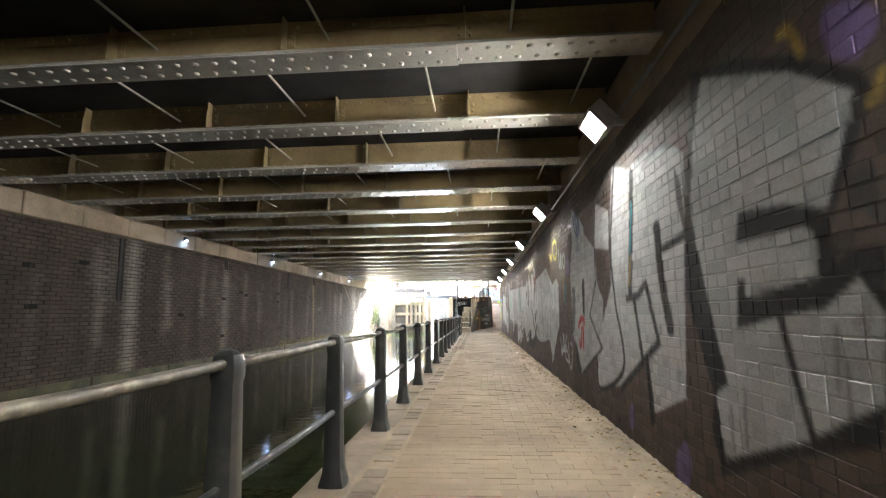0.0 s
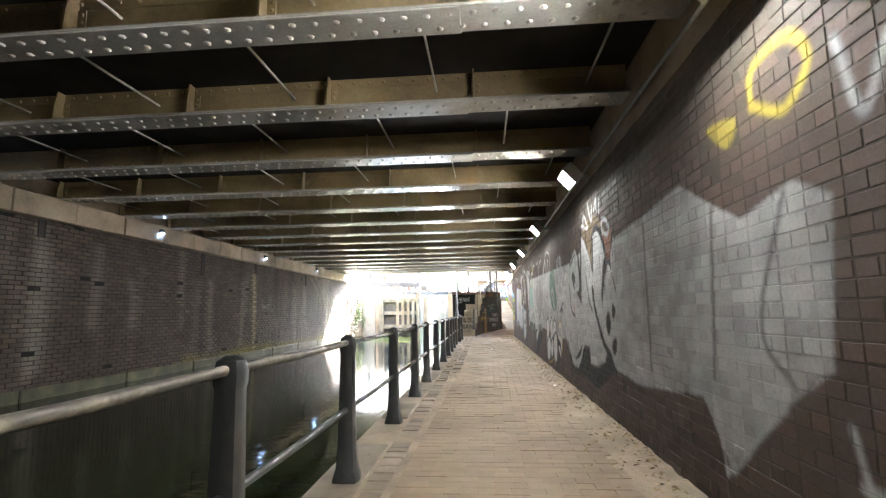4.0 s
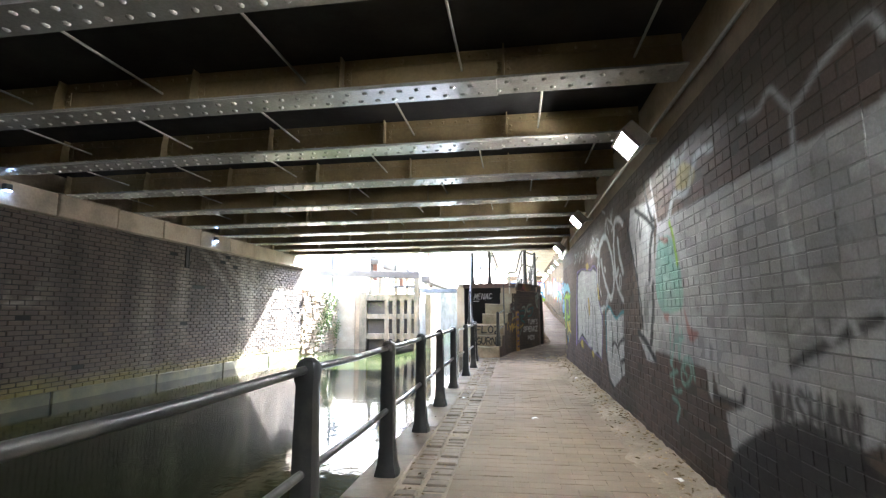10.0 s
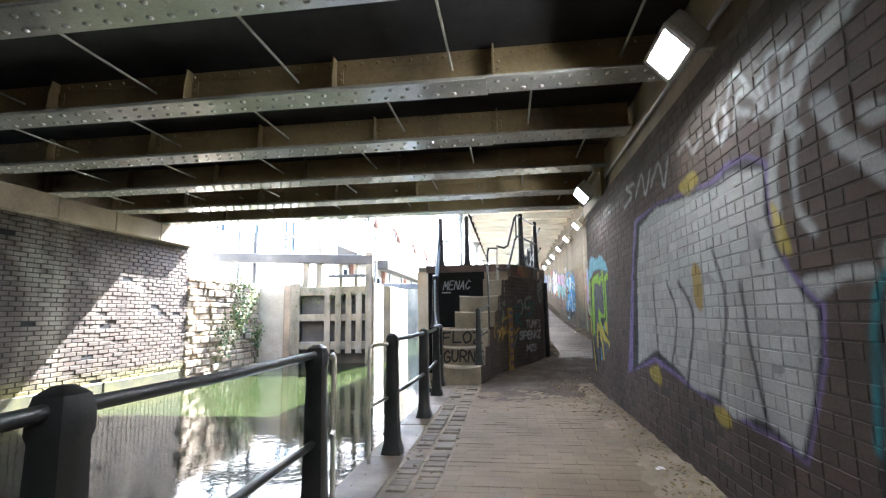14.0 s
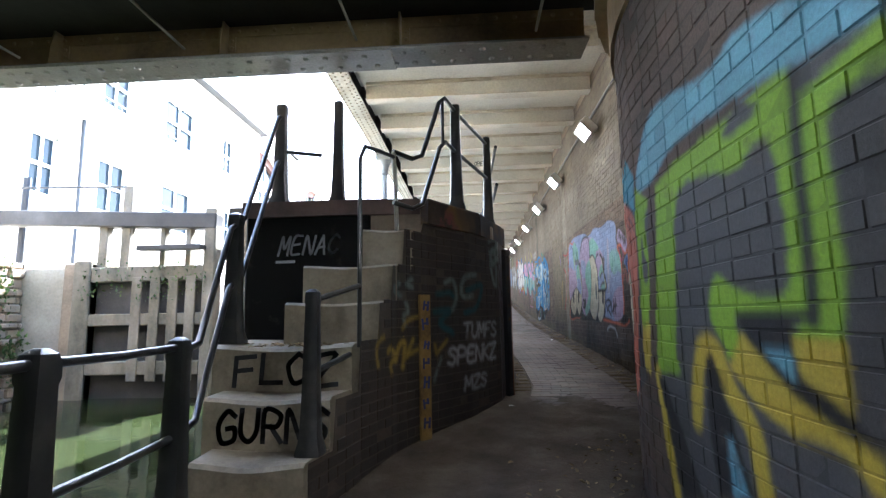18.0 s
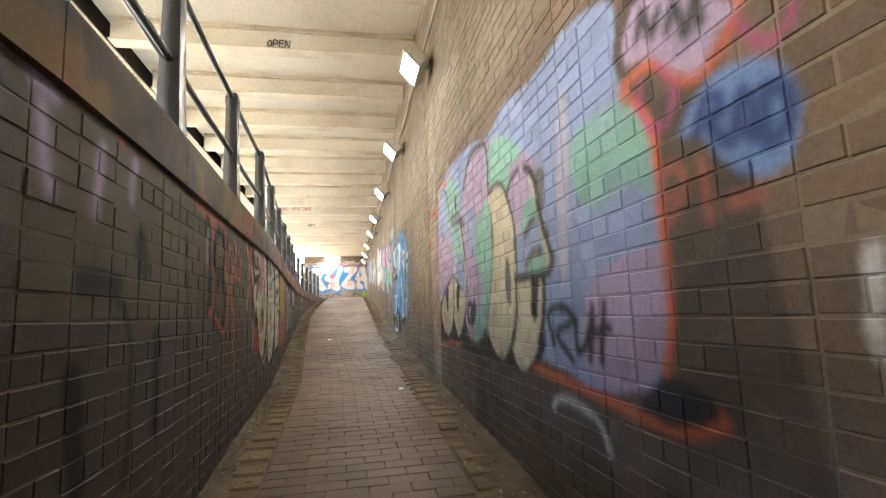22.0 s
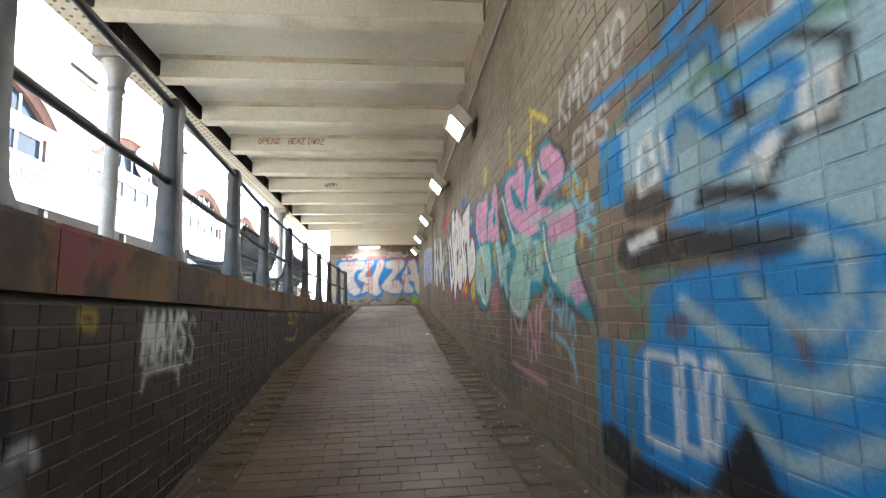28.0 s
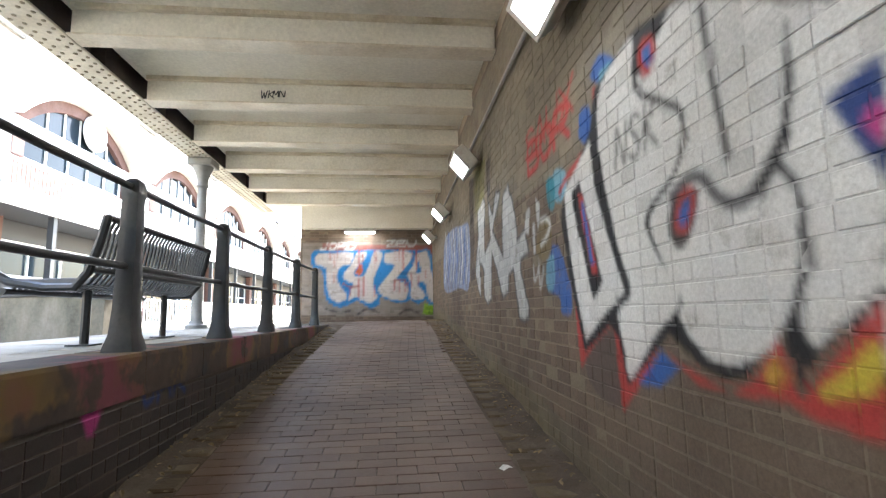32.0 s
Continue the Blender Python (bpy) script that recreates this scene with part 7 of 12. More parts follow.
CAN1.fill([(34.77, 2.12), (34.47, 2.15), (34.39, 2.06), (34.62, 2.02)], YELLOW, alpha=0.6)
CAN1.stroke([(33.98, 2.41), (34.07, 2.34), (34, 2.2), (33.88, 2.26), (33.92, 2.38)], 0.035, SILVER)
CAN1.stroke([(33.81, 2.2), (33.74, 2.37), (33.58, 2.32)], 0.035, SILVER)
CAN1.stroke([(33.75, 2.28), (33.63, 2.23)], 0.035, SILVER)
CAN1.stroke([(33.58, 2.18), (33.48, 2.23), (33.52, 2.33), (33.43, 2.35)], 0.035, SILVER)
CAN1.stroke([(33.42, 2.17), (33.42, 2.41), (33.2, 2.37)], 0.035, SILVER)
CAN1.stroke([(33.3, 2.23), (33.37, 2.14)], 0.035, SILVER)
CAN1.stroke([(36.48, 2.32), (36.13, 2.39), (36.35, 2.51), (36.01, 2.48)], 0.026, SILVER)
CAN1.stroke([(35.99, 2.33), (35.73, 2.49), (35.64, 2.27), (35.45, 2.46)], 0.026, SILVER)
CAN1.stroke([(35.45, 2.3), (35.2, 2.44), (35.1, 2.21), (34.95, 2.4)], 0.026, SILVER)
CAN1.stroke([(34.71, 2.37), (34.53, 2.4), (34.44, 2.28), (34.28, 2.34)], 0.039, SILVER, alpha=0.5)
CAN1.stroke([(32.84, 2.3), (33.06, 2.26), (33.21, 2.13), (33.28, 1.92), (33.3, 1.65), (33.2, 1.51)], 0.06, SILVER, alpha=0.8)
CAN1.fill([(33.13, 2.07), (32.99, 2.05), (32.95, 1.89), (32.99, 1.86), (33.08, 1.94)], SILVER, alpha=0.8)
CAN1.fill([(32.85, 1.92), (32.72, 1.9), (32.73, 1.83), (32.83, 1.84)], SILVER, alpha=0.8)
CAN1.stroke([(33.21, 1.25), (33.05, 1.31), (32.9, 1.31)], 0.06, SILVER)
# lime and blue letter at the rounded wall end
CAN1.fill([(38.88, 1.69), (38.17, 1.76), (37.89, 1.76), (37.59, 1.71), (37.76, 0.71), (38.9, 0.31), (39.01, 0.88)], SLATE, curved=False)
CAN1.fill([(39.17, 1.76), (38.87, 2.04), (38.32, 1.96), (38.13, 1.99), (37.86, 1.92), (37.59, 1.73), (37.8, 1.74), (38.16, 1.79), (38.66, 1.8), (38.94, 1.72)], SKYBLUE)
CAN1.fill([(39.03, 0.83), (38.88, 1.69), (38.67, 1.73), (38.21, 1.75), (37.9, 1.76), (37.9, 1.63), (37.92, 1.41), (37.89, 1.23), (37.91, 1.09), (38.23, 1.1), (38.3, 1.09), (38.28, 0.98), (38.4, 0.93), (38.79, 0.85)], LIME, curved=False)
CAN1.fill([(38.65, 1.59), (38.39, 1.6), (38.21, 1.56), (38.06, 1.61), (38, 1.52), (37.99, 1.34), (38, 1.18), (38.07, 1.14), (38.25, 1.17), (38.4, 1.23), (38.47, 1.09), (38.38, 0.94), (38.76, 0.86), (38.74, 1.23)], SLATE)
CAN1.fill([(38.27, 1.69), (38.17, 1.76), (38.06, 1.72), (38.09, 1.69), (38.18, 1.68)], SLATE)
CAN1.fill([(37.88, 1.65), (37.59, 1.71), (37.61, 1.59), (37.71, 1.61), (37.79, 1.57), (37.8, 1.3), (37.78, 1.21), (37.84, 0.99), (38.02, 1.03), (37.91, 1.11), (37.9, 1.29)], LIME, curved=False)
CAN1.fill([(38.27, 1.04), (38.04, 0.89), (37.88, 0.84), (37.75, 0.81), (37.76, 0.71), (37.84, 0.7), (38.02, 0.76), (38.22, 0.82), (38.36, 0.92)], YELLOW, curved=False)
CAN1.fill([(38.01, 1.04), (37.82, 1.04), (37.82, 0.89), (37.85, 0.82), (37.99, 0.9)], YELLOW, curved=False)
CAN1.stroke([(37.89, 1.73), (37.91, 1.47), (37.91, 1.18), (37.92, 1.08)], 0.05, BLACK, curved=False)
CAN1.fill([(38.29, 1.11), (37.91, 1.11), (37.94, 1.08), (38.01, 1.07), (38.01, 0.94), (37.74, 0.82), (37.75, 0.79), (37.89, 0.82), (38.04, 0.88), (38.24, 1.02)], BLACK, curved=False)
CAN1.fill([(38.16, 0.99), (38.02, 1), (38.02, 0.91)], SKYBLUE, curved=False)
CAN1.stroke([(38.65, 0.69), (38.57, 0.94), (38.46, 0.97), (38.36, 0.83), (38.25, 0.73), (38.22, 0.55)], 0.09, YELLOW)
CAN1.stroke([(39.03, 0.83), (38.97, 0.58), (38.9, 0.31)], 0.07, YELLOW)
CAN1.fill([(38.53, 0.94), (38.48, 0.96), (38.37, 0.72), (38.29, 0.53), (38.51, 0.45), (38.55, 0.68)], BLACK, curved=False)
CAN1.fill([(39.03, 0.83), (38.93, 0.79), (38.65, 0.4), (38.84, 0.33)], BLACK, curved=False)
CAN1.fill([(38.43, 0.68), (38.39, 0.68), (38.32, 0.52), (38.41, 0.48)], SKYBLUE, curved=False)
CAN1.fill([(37.78, 1.57), (37.71, 1.6), (37.61, 1.58), (37.74, 0.83), (37.82, 0.89), (37.81, 1.09), (37.79, 1.3)], SOOT, alpha=0.6)
CAN1.fill([(38.07, 0.75), (37.9, 0.77), (37.81, 0.69), (38.1, 0.59)], SLATE)
SKYBLUE2, SLATE2 = (0.05, 0.25, 0.36), (0.035, 0.033, 0.04)
CAN1.fill([(39.202, 1.764), (38.989, 1.652), (39.092, 1.051), (39.237, 1.048), (39.22, 1.329), (39.216, 1.587)], LIME, curved=False)
CAN1.fill([(39.237, 1.048), (39.092, 1.051), (39.135, 0.803), (39.233, 0.827), (39.244, 0.949)], YELLOW, curved=False)
CAN1.fill([(39.11, 1.484), (39.1, 1.405), (39.067, 1.359), (39.066, 1.296), (39.091, 1.253), (39.145, 1.261), (39.153, 1.33), (39.137, 1.448)], SLATE)
CAN1.fill([(38.994, 1.613), (39.039, 1.598), (39.061, 1.522), (39.05, 1.431), (39.032, 1.397)], SLATE, curved=False)
CAN1.fill([(40.17, 1.93), (39.923, 1.977), (39.637, 1.978), (39.431, 1.89), (39.407, 1.983), (39.191, 1.828), (39.234, 1.627), (39.478, 1.752), (39.664, 1.78), (40.17, 1.8), (40.17, 0.899), (40.17, 0.79), (40.17, 0.872), (40.016, 1.573)], SKYBLUE2, curved=False)
CAN1.fill([(40.17, 1.815), (39.666, 1.775), (39.499, 1.746), (39.237, 1.619), (39.233, 1.526), (39.231, 1.398), (39.255, 1.287), (39.337, 1.058), (39.434, 0.694), (40.17, 0.443), (40.17, 0.815), (40.17, 0.79), (40.099, 0.99), (40.17, 1.305)], SALMON, curved=False)
CAN1.fill([(40.17, 1.275), (40.17, 0.79), (40.17, 0.899)], SKYBLUE2, curved=False)
CAN1.fill([(39.204, 1.792), (39.183, 1.769), (39.218, 1.579), (39.218, 1.444), (39.215, 1.328), (39.238, 1.101), (39.244, 0.949), (39.233, 0.827), (39.192, 0.774), (39.435, 0.69), (39.388, 0.9), (39.326, 1.092), (39.252, 1.286), (39.231, 1.398), (39.231, 1.534), (39.234, 1.627)], SLATE2, curved=False)
CAN1.shape([(39.612, 1.354), (39.53, 1.346), (39.48, 1.263), (39.47, 1.184), (39.527, 1.067), (39.615, 0.981), (39.68, 0.985), (39.768, 1.081), (39.722, 1.22)], EYE, BLACK, 0.018)
CAN1.shape([(39.99, 1.29), (39.862, 1.228), (39.874, 1.116), (40.138, 1.016), (40.17, 1.042), (40.17, 1.187)], EYE, BLACK, 0.010)
CAN1.stroke([(39.499, 1.746), (39.357, 1.687), (39.236, 1.625)], 0.022, BLACK, soft=0.005)
CAN1.stroke([(39.595, 1.761), (39.569, 1.646), (39.591, 1.472)], 0.02, BLACK, soft=0.005, curved=False)
CAN1.stroke([(39.431, 1.645), (39.337, 1.6), (39.258, 1.544)], 0.018, BLACK, soft=0.005, curved=False)
CAN1.stroke([(39.484, 1.616), (39.347, 1.556)], 0.015, BLACK, soft=0.005, curved=False)
CAN1.stroke([(39.457, 1.536), (39.356, 1.483)], 0.015, BLACK, soft=0.005, curved=False)
CAN1.stroke([(39.326, 1.525), (39.29, 1.494)], 0.012, BLACK, soft=0.005, curved=False)
CAN1.stroke([(39.47, 1.069), (39.521, 0.99), (39.615, 0.93)], 0.012, BLACK, soft=0.005)
CAN1.stroke([(39.41, 1.099), (39.431, 1.026), (39.509, 0.944)], 0.01, BLACK, soft=0.005)
CAN1.stroke([(40.17, 0.79), (39.944, 0.776), (39.655, 0.805)], 0.014, BLACK, soft=0.005)
CAN1.stroke([(40.17, 0.829), (40.068, 0.702), (39.71, 0.694), (39.728, 0.658)], 0.01, BLACK, soft=0.005, curved=False)
CAN1.stroke([(39.91, 1.556), (39.771, 1.567), (39.657, 1.559)], 0.008, BLACK, soft=0.005, curved=False)
CAN1.stroke([(40.099, 0.99), (40.17, 0.79)], 0.01, BLACK, soft=0.005, curved=False)
CAN2.fill([(0, 2.75), (8, 2.75), (13, 3.0), (16, 3.1), (29.4, 3.6), (29.4, 4.98), (0, 4.98)], (0.21, 0.18, 0.13), curved=False, patchy=0.35)
CAN2.fill([(12, 0.7), (16, 1.0), (20, 1.2), (29.4, 2.1), (29.4, 2.7), (20, 1.75), (16, 1.45), (12, 1.1)], (0.15, 0.125, 0.09), curved=False, patchy=0.7)
for u in np.arange(1.0, 29.2, 0.4):
    z = float(floor_z(u + 26.05))
    CAN2.stroke([(u, z + 0.02), (u + 0.45, z + 0.03)], 0.20 + 0.16 * abs(math.sin(u * 2.7)), (0.19, 0.15, 0.08), soft=0.16, alpha=0.45 + 0.3 * math.sin(u * 1.9))
CAN2.fill([(3.0, 0.0), (6.2, 0.0), (6.0, 1.0), (5.2, 2.2), (3.4, 2.4)], (0.032, 0.028, 0.026), curved=False, patchy=0.35, alpha=0.75)
CAN2.fill([(8.0, 0.9), (9.6, 0.95), (9.5, 3.0), (8.1, 3.0)], (0.18, 0.148, 0.09), curved=False, patchy=0.5)
CAN2.fill([(7.5, 0.5), (7.95, 0.5), (7.95, 4.6), (7.5, 4.6)], (0.30, 0.27, 0.20), curved=False, patchy=0.6)
CAN2.fill([(12.2, 1.6), (12.6, 1.6), (12.6, 4.8), (12.2, 4.8)], (0.10, 0.09, 0.065), curved=False, patchy=0.7)
CAN2.stroke([(2.77, 1.54), (2.62, 1.64), (2.37, 1.66), (2.21, 1.63), (2.12, 1.56), (2.12, 1.51), (2.25, 1.47), (2.49, 1.48), (2.7, 1.51), (2.77, 1.54)], 0.085, WHITE)
CAN2.stroke([(2.71, 1.08), (2.7, 1.37), (2.92, 1.43), (2.95, 1.01), (2.87, 0.8), (2.66, 0.76), (2.55, 1.02), (2.53, 1.33)], 0.06, WHITE)
CAN2.stroke([(2.33, 1.37), (2.37, 0.98), (2.5, 0.73), (2.57, 0.91), (2.56, 1.11)], 0.06, WHITE)
CAN2.stroke([(2.04, 1.36), (2.11, 0.95), (2.26, 0.71), (2.33, 0.81), (2.36, 1.03)], 0.07, WHITE)
CAN2.stroke([(2.56, 1.11), (2.02, 1.1), (1.68, 1.05), (1.55, 1.17)], 0.06, WHITE)
CAN2.stroke([(1.7, 1.44), (1.72, 1.12), (1.94, 0.69), (2.03, 0.75), (2.03, 1.09)], 0.07, WHITE)
CAN2.stroke([(1.96, 1.09), (1.81, 0.98), (1.73, 0.81), (1.72, 0.61)], 0.05, WHITE)
CAN2.stroke([(2.9, 0.58), (2.38, 0.63), (2.09, 0.57), (1.97, 0.51)], 0.034, SILVER)
CAN2.stroke([(3.18, 0.59), (3.13, 0.68), (3.04, 0.61)], 0.034, SILVER)
CAN2.tag("RANN", 3.04, 2.22, 0.16, RED, 0.035, way=-1, squash=0.75)
CAN2.tag("CUEN", 2.35, 2.37, 0.15, YELLOW, 0.03, way=-1, squash=0.46)
CAN2.tag("BAES", 2.54, 1.77, 0.20, NAVY, 0.04, way=-1, squash=0.40)
CAN2.tag("KRC", 1.83, 1.75, 0.19, WHITE, 0.04, way=-1, squash=0.37)
CAN2.tag("JEO", 1.87, 2.2, 0.13, SILVER, 0.03, way=-1, squash=0.33)
CAN2.tag("OLC", 1.68, 2.05, 0.11, SILVER, 0.035, way=-1, squash=0.45)
CAN2.stroke([(1.96, 1.51), (1.82, 1.56), (1.75, 1.52)], 0.034, PURPLE)
CAN2.fill([(3.04, 1.39), (3, 1.4), (3.03, 1.19), (3.05, 1.23)], WHITE)
CAN2.stroke([(7.95, 2.46), (7.65, 2.41), (7.41, 2.45)], 0.034, RED)
CAN2.stroke([(7.97, 2.15), (7.73, 1.97), (7.8, 1.56), (8.1, 1.23)], 0.034, RED)
CAN2.stroke([(7.43, 1.87), (7.34, 1.81), (7.43, 1.68), (7.32, 1.65)], 0.034, RED, curved=False)
CAN2.stroke([(8.25, 1.87), (8.39, 1.56), (8.35, 1.33)], 0.05, GOLD)
CAN2.stroke([(8.41, 2.49), (8.35, 2.28)], 0.034, PURPLE)
CAN2.fill([(13.74, 1.87), (13.62, 1.82), (13.55, 1.77), (13.55, 1.73), (13.66, 1.75)], GREY, patchy=0.6)
CAN2.tag("BOR", 20.26, 3.4, 0.21, RED, 0.05, way=-1, squash=1.25)
PERI, PERI2, PALE2 = (0.26, 0.33, 0.53), (0.15, 0.25, 0.50), (0.45, 0.55, 0.60)
TEAL2, MINT2, ROSEPINK, BLUE2 = (0.02, 0.22, 0.30), (0.27, 0.45, 0.41), (0.55, 0.28, 0.42), (0.04, 0.12, 0.40)
# the piece with the staring eyes on the ramp wall
CAN2.fill([(4.42, 2.51), (4.16, 2.53), (3.87, 2.46), (3.78, 2.37), (3.8, 2.14), (3.68, 1.96), (3.63, 1.81), (3.62, 1.59), (3.63, 1.27), (3.69, 1.12), (3.76, 1.04), (4.1, 0.99), (4.59, 1.05), (5.21, 1.03), (5.86, 1.1), (7.16, 1.15), (7.25, 2.21), (7.01, 2.63), (5.92, 2.62), (5.45, 2.5), (5.05, 2.57), (4.66, 2.51)], PERI)
CAN2.fill([(4.17, 1.79), (4.18, 2.02), (3.93, 2.05), (3.71, 2.01), (3.64, 1.81), (3.64, 1.66), (3.79, 1.72), (3.99, 1.68)], MINT, patchy=0.4)
CAN2.fill([(4.08, 1.41), (3.66, 1.49), (3.64, 1.27), (3.71, 1.12), (3.79, 1.03), (4.1, 1.01), (4.21, 1.18)], LILAC, patchy=0.3)
CAN2.fill([(4.3, 2.2), (4.2, 2.18), (4.3, 1.5), (4.39, 1.48)], ROSE, alpha=0.4)
CAN2.stroke([(7.18, 1.07), (5.44, 1.04), (4.67, 1), (4.02, 0.96), (3.64, 0.94), (3.46, 0.99), (3.47, 1.01), (3.67, 1.05), (3.62, 1.27), (3.62, 1.57), (3.62, 1.82), (3.68, 1.96), (3.77, 2.06), (3.6, 2.07), (3.46, 1.95), (3.37, 1.94), (3.28, 1.99), (3.25, 2.05)], 0.039, ORANGE)
CAN2.fill([(3.82, 0.97), (3.67, 1.09), (3.52, 1.07), (3.46, 1.02), (3.48, 0.99), (3.62, 0.95)], BLACK)
CAN2.fill([(3.75, 2.15), (3.63, 2.31), (3.27, 2.06), (3.3, 2.01), (3.39, 1.95), (3.47, 1.97), (3.6, 2.09)], LILAC)
CAN2.stroke([(3.66, 2.19), (3.62, 2.26), (3.59, 2.16), (3.54, 2.21)], 0.039, SOOT)
CAN2.stroke([(3.51, 2.13), (3.47, 2.18), (3.43, 2.07), (3.39, 2.15), (3.37, 2.07)], 0.039, SOOT)
CAN2.fill([(3.51, 1.8), (3.4, 1.89), (3.28, 1.9), (3.17, 1.85), (3.12, 1.76), (3.13, 1.67), (3.17, 1.61), (3.24, 1.6), (3.33, 1.65), (3.42, 1.76)], PERI2)
CAN2.stroke([(3.43, 1.78), (3.39, 1.85), (3.34, 1.84), (3.34, 1.8), (3.39, 1.8), (3.34, 1.72)], 0.039, NAVY)
CAN2.stroke([(3.31, 1.71), (3.26, 1.82), (3.24, 1.7), (3.29, 1.75)], 0.039, NAVY)
CAN2.stroke([(3.2, 1.8), (3.21, 1.67), (3.15, 1.7), (3.15, 1.77), (3.2, 1.8)], 0.039, NAVY)
CAN2.stroke([(3.53, 1.63), (3.6, 1.63), (3.59, 1.7), (3.52, 1.71), (3.5, 1.64), (3.58, 1.56)], 0.035, BRICKRED)
CAN2.stroke([(3.42, 1.7), (3.42, 1.54)], 0.035, BRICKRED)
CAN2.stroke([(3.34, 1.56), (3.25, 1.56)], 0.04, BRICKRED)
CAN2.stroke([(3.66, 2.03), (3.68, 1.94), (3.62, 1.86), (3.55, 1.86), (3.51, 1.94), (3.56, 2.04)], 0.026, MAGENTA, alpha=0.6)
CAN2.stroke([(3.25, 1.99), (3.19, 1.9), (3.12, 1.91), (3.1, 1.95)], 0.026, MAGENTA, alpha=0.6)
CAN2.stroke([(4.56, 0.84), (4.49, 0.89), (4.31, 0.9), (4.12, 0.86), (4.05, 0.76)], 0.033, SILVER)
CAN2.stroke([(4.51, 1.14), (4.54, 1.29), (4.36, 1.31), (4.3, 1.25), (4.47, 1.19), (4.31, 1.08)], 0.04, BLACK)
CAN2.stroke([(4.26, 1.27), (4.26, 1.13), (4.18, 1.16), (4.12, 1.27)], 0.04, BLACK)
CAN2.stroke([(4.1, 1.31), (4.15, 1.1)], 0.04, BLACK)
CAN2.stroke([(4.01, 1.32), (4.06, 1.1)], 0.04, BLACK)
CAN2.stroke([(4.16, 1.2), (3.98, 1.23)], 0.04, BLACK)
CAN2.fill([(6.18, 2.33), (5.92, 2.52), (5.53, 2.49), (5.18, 2.42), (4.8, 2.2), (4.59, 2.06), (4.62, 1.91), (4.56, 1.71), (4.49, 1.58), (4.48, 1.53), (4.51, 1.49), (4.59, 1.47), (4.98, 1.49), (5.51, 1.57), (6.31, 1.64)], LILAC)
CAN2.fill([(5.47, 2.37), (5.18, 2.42), (4.8, 2.2), (4.99, 2.15), (5.07, 2.01), (5.23, 2.12), (5.41, 2.11)], MINT)
CAN2.fill([(6.17, 2.36), (5.92, 2.52), (5.54, 2.48), (5.45, 2.36), (5.46, 2.11), (5.43, 1.88), (5.46, 1.57), (5.6, 1.31), (5.68, 1.17), (5.95, 1.07), (6.18, 1.09), (6.38, 1.28), (6.31, 1.64), (6.34, 2.06)], LILAC)
CAN2.fill([(6.17, 2.11), (5.84, 2.07), (5.85, 1.81), (6.09, 1.79)], PERI, alpha=0.8)
CAN2.fill([(5.79, 1.97), (5.47, 2.07), (5.41, 1.88), (5.46, 1.57), (5.6, 1.31), (5.68, 1.17), (5.95, 1.07), (6.04, 1.19), (5.72, 1.45), (5.9, 1.74)], MINT)
CAN2.fill([(4.87, 1.73), (4.78, 1.88), (4.64, 1.89), (4.6, 1.77), (4.55, 1.65), (4.51, 1.57), (4.49, 1.52), (4.52, 1.49), (4.59, 1.48), (4.78, 1.49), (4.79, 1.56), (4.73, 1.59)], MINT)
CAN2.fill([(4.97, 1.73), (4.83, 1.71), (4.78, 1.76), (4.67, 1.77), (4.61, 1.75), (4.58, 1.66), (4.6, 1.62), (4.73, 1.6), (4.81, 1.56), (4.8, 1.5), (4.98, 1.51)], PERI)
CAN2.stroke([(4.81, 1.55), (4.72, 1.6), (4.64, 1.6), (4.59, 1.6)], 0.05, GREY)
CAN2.stroke([(4.81, 1.71), (4.72, 1.76), (4.66, 1.77)], 0.05, GREY)
CAN2.fill([(4.64, 1.97), (4.58, 2.03), (4.51, 2), (4.5, 1.93), (4.54, 1.79), (4.54, 1.72), (4.59, 1.8), (4.62, 1.91)], GREY)
CAN2.fill([(6.41, 1.12), (5.95, 1.07), (5.66, 1.15), (5.5, 1.04), (5.32, 1.01), (5.13, 1.09), (5.04, 0.99), (4.93, 0.97), (4.8, 1.03), (4.69, 1.13), (4.63, 1.21), (4.63, 1.09), (4.81, 1), (5, 0.95), (5.28, 0.97), (5.71, 0.99), (6.39, 1)], BLACK)
CAN2.stroke([(6.18, 2.33), (5.92, 2.52), (5.53, 2.49), (5.45, 2.36), (5.46, 2.11), (5.41, 1.88), (5.46, 1.57), (5.59, 1.31), (5.68, 1.17), (5.95, 1.06), (6.18, 1.08), (6.38, 1.28)], 0.039, SOOT)
CAN2.fill([(5.47, 2.07), (5.41, 2.11), (5.32, 2.13), (5.16, 2.08), (5.07, 1.99), (5, 1.87), (4.98, 1.7), (5, 1.49), (5.04, 1.28), (5.12, 1.12), (5.23, 1.04), (5.34, 1.01), (5.5, 1.05), (5.65, 1.18), (5.59, 1.31), (5.46, 1.57), (5.4, 1.87)], EYE)
CAN2.stroke([(5.45, 2.11), (5.29, 2.13), (5.16, 2.09), (5.07, 1.99), (5, 1.87), (4.97, 1.7), (4.99, 1.49), (5.04, 1.28), (5.13, 1.12), (5.24, 1.03)], 0.035, SOOT)
CAN2.fill([(5.16, 1.61), (5.11, 1.62), (5.09, 1.5), (5.1, 1.37), (5.14, 1.33), (5.18, 1.4), (5.18, 1.52)], GREY)
CAN2.fill([(4.99, 1.48), (4.58, 1.47), (4.59, 1.34), (4.62, 1.25), (4.69, 1.14), (4.8, 1.04), (4.92, 0.98), (5.04, 0.99), (5.12, 1.09), (5.05, 1.26)], EYE)
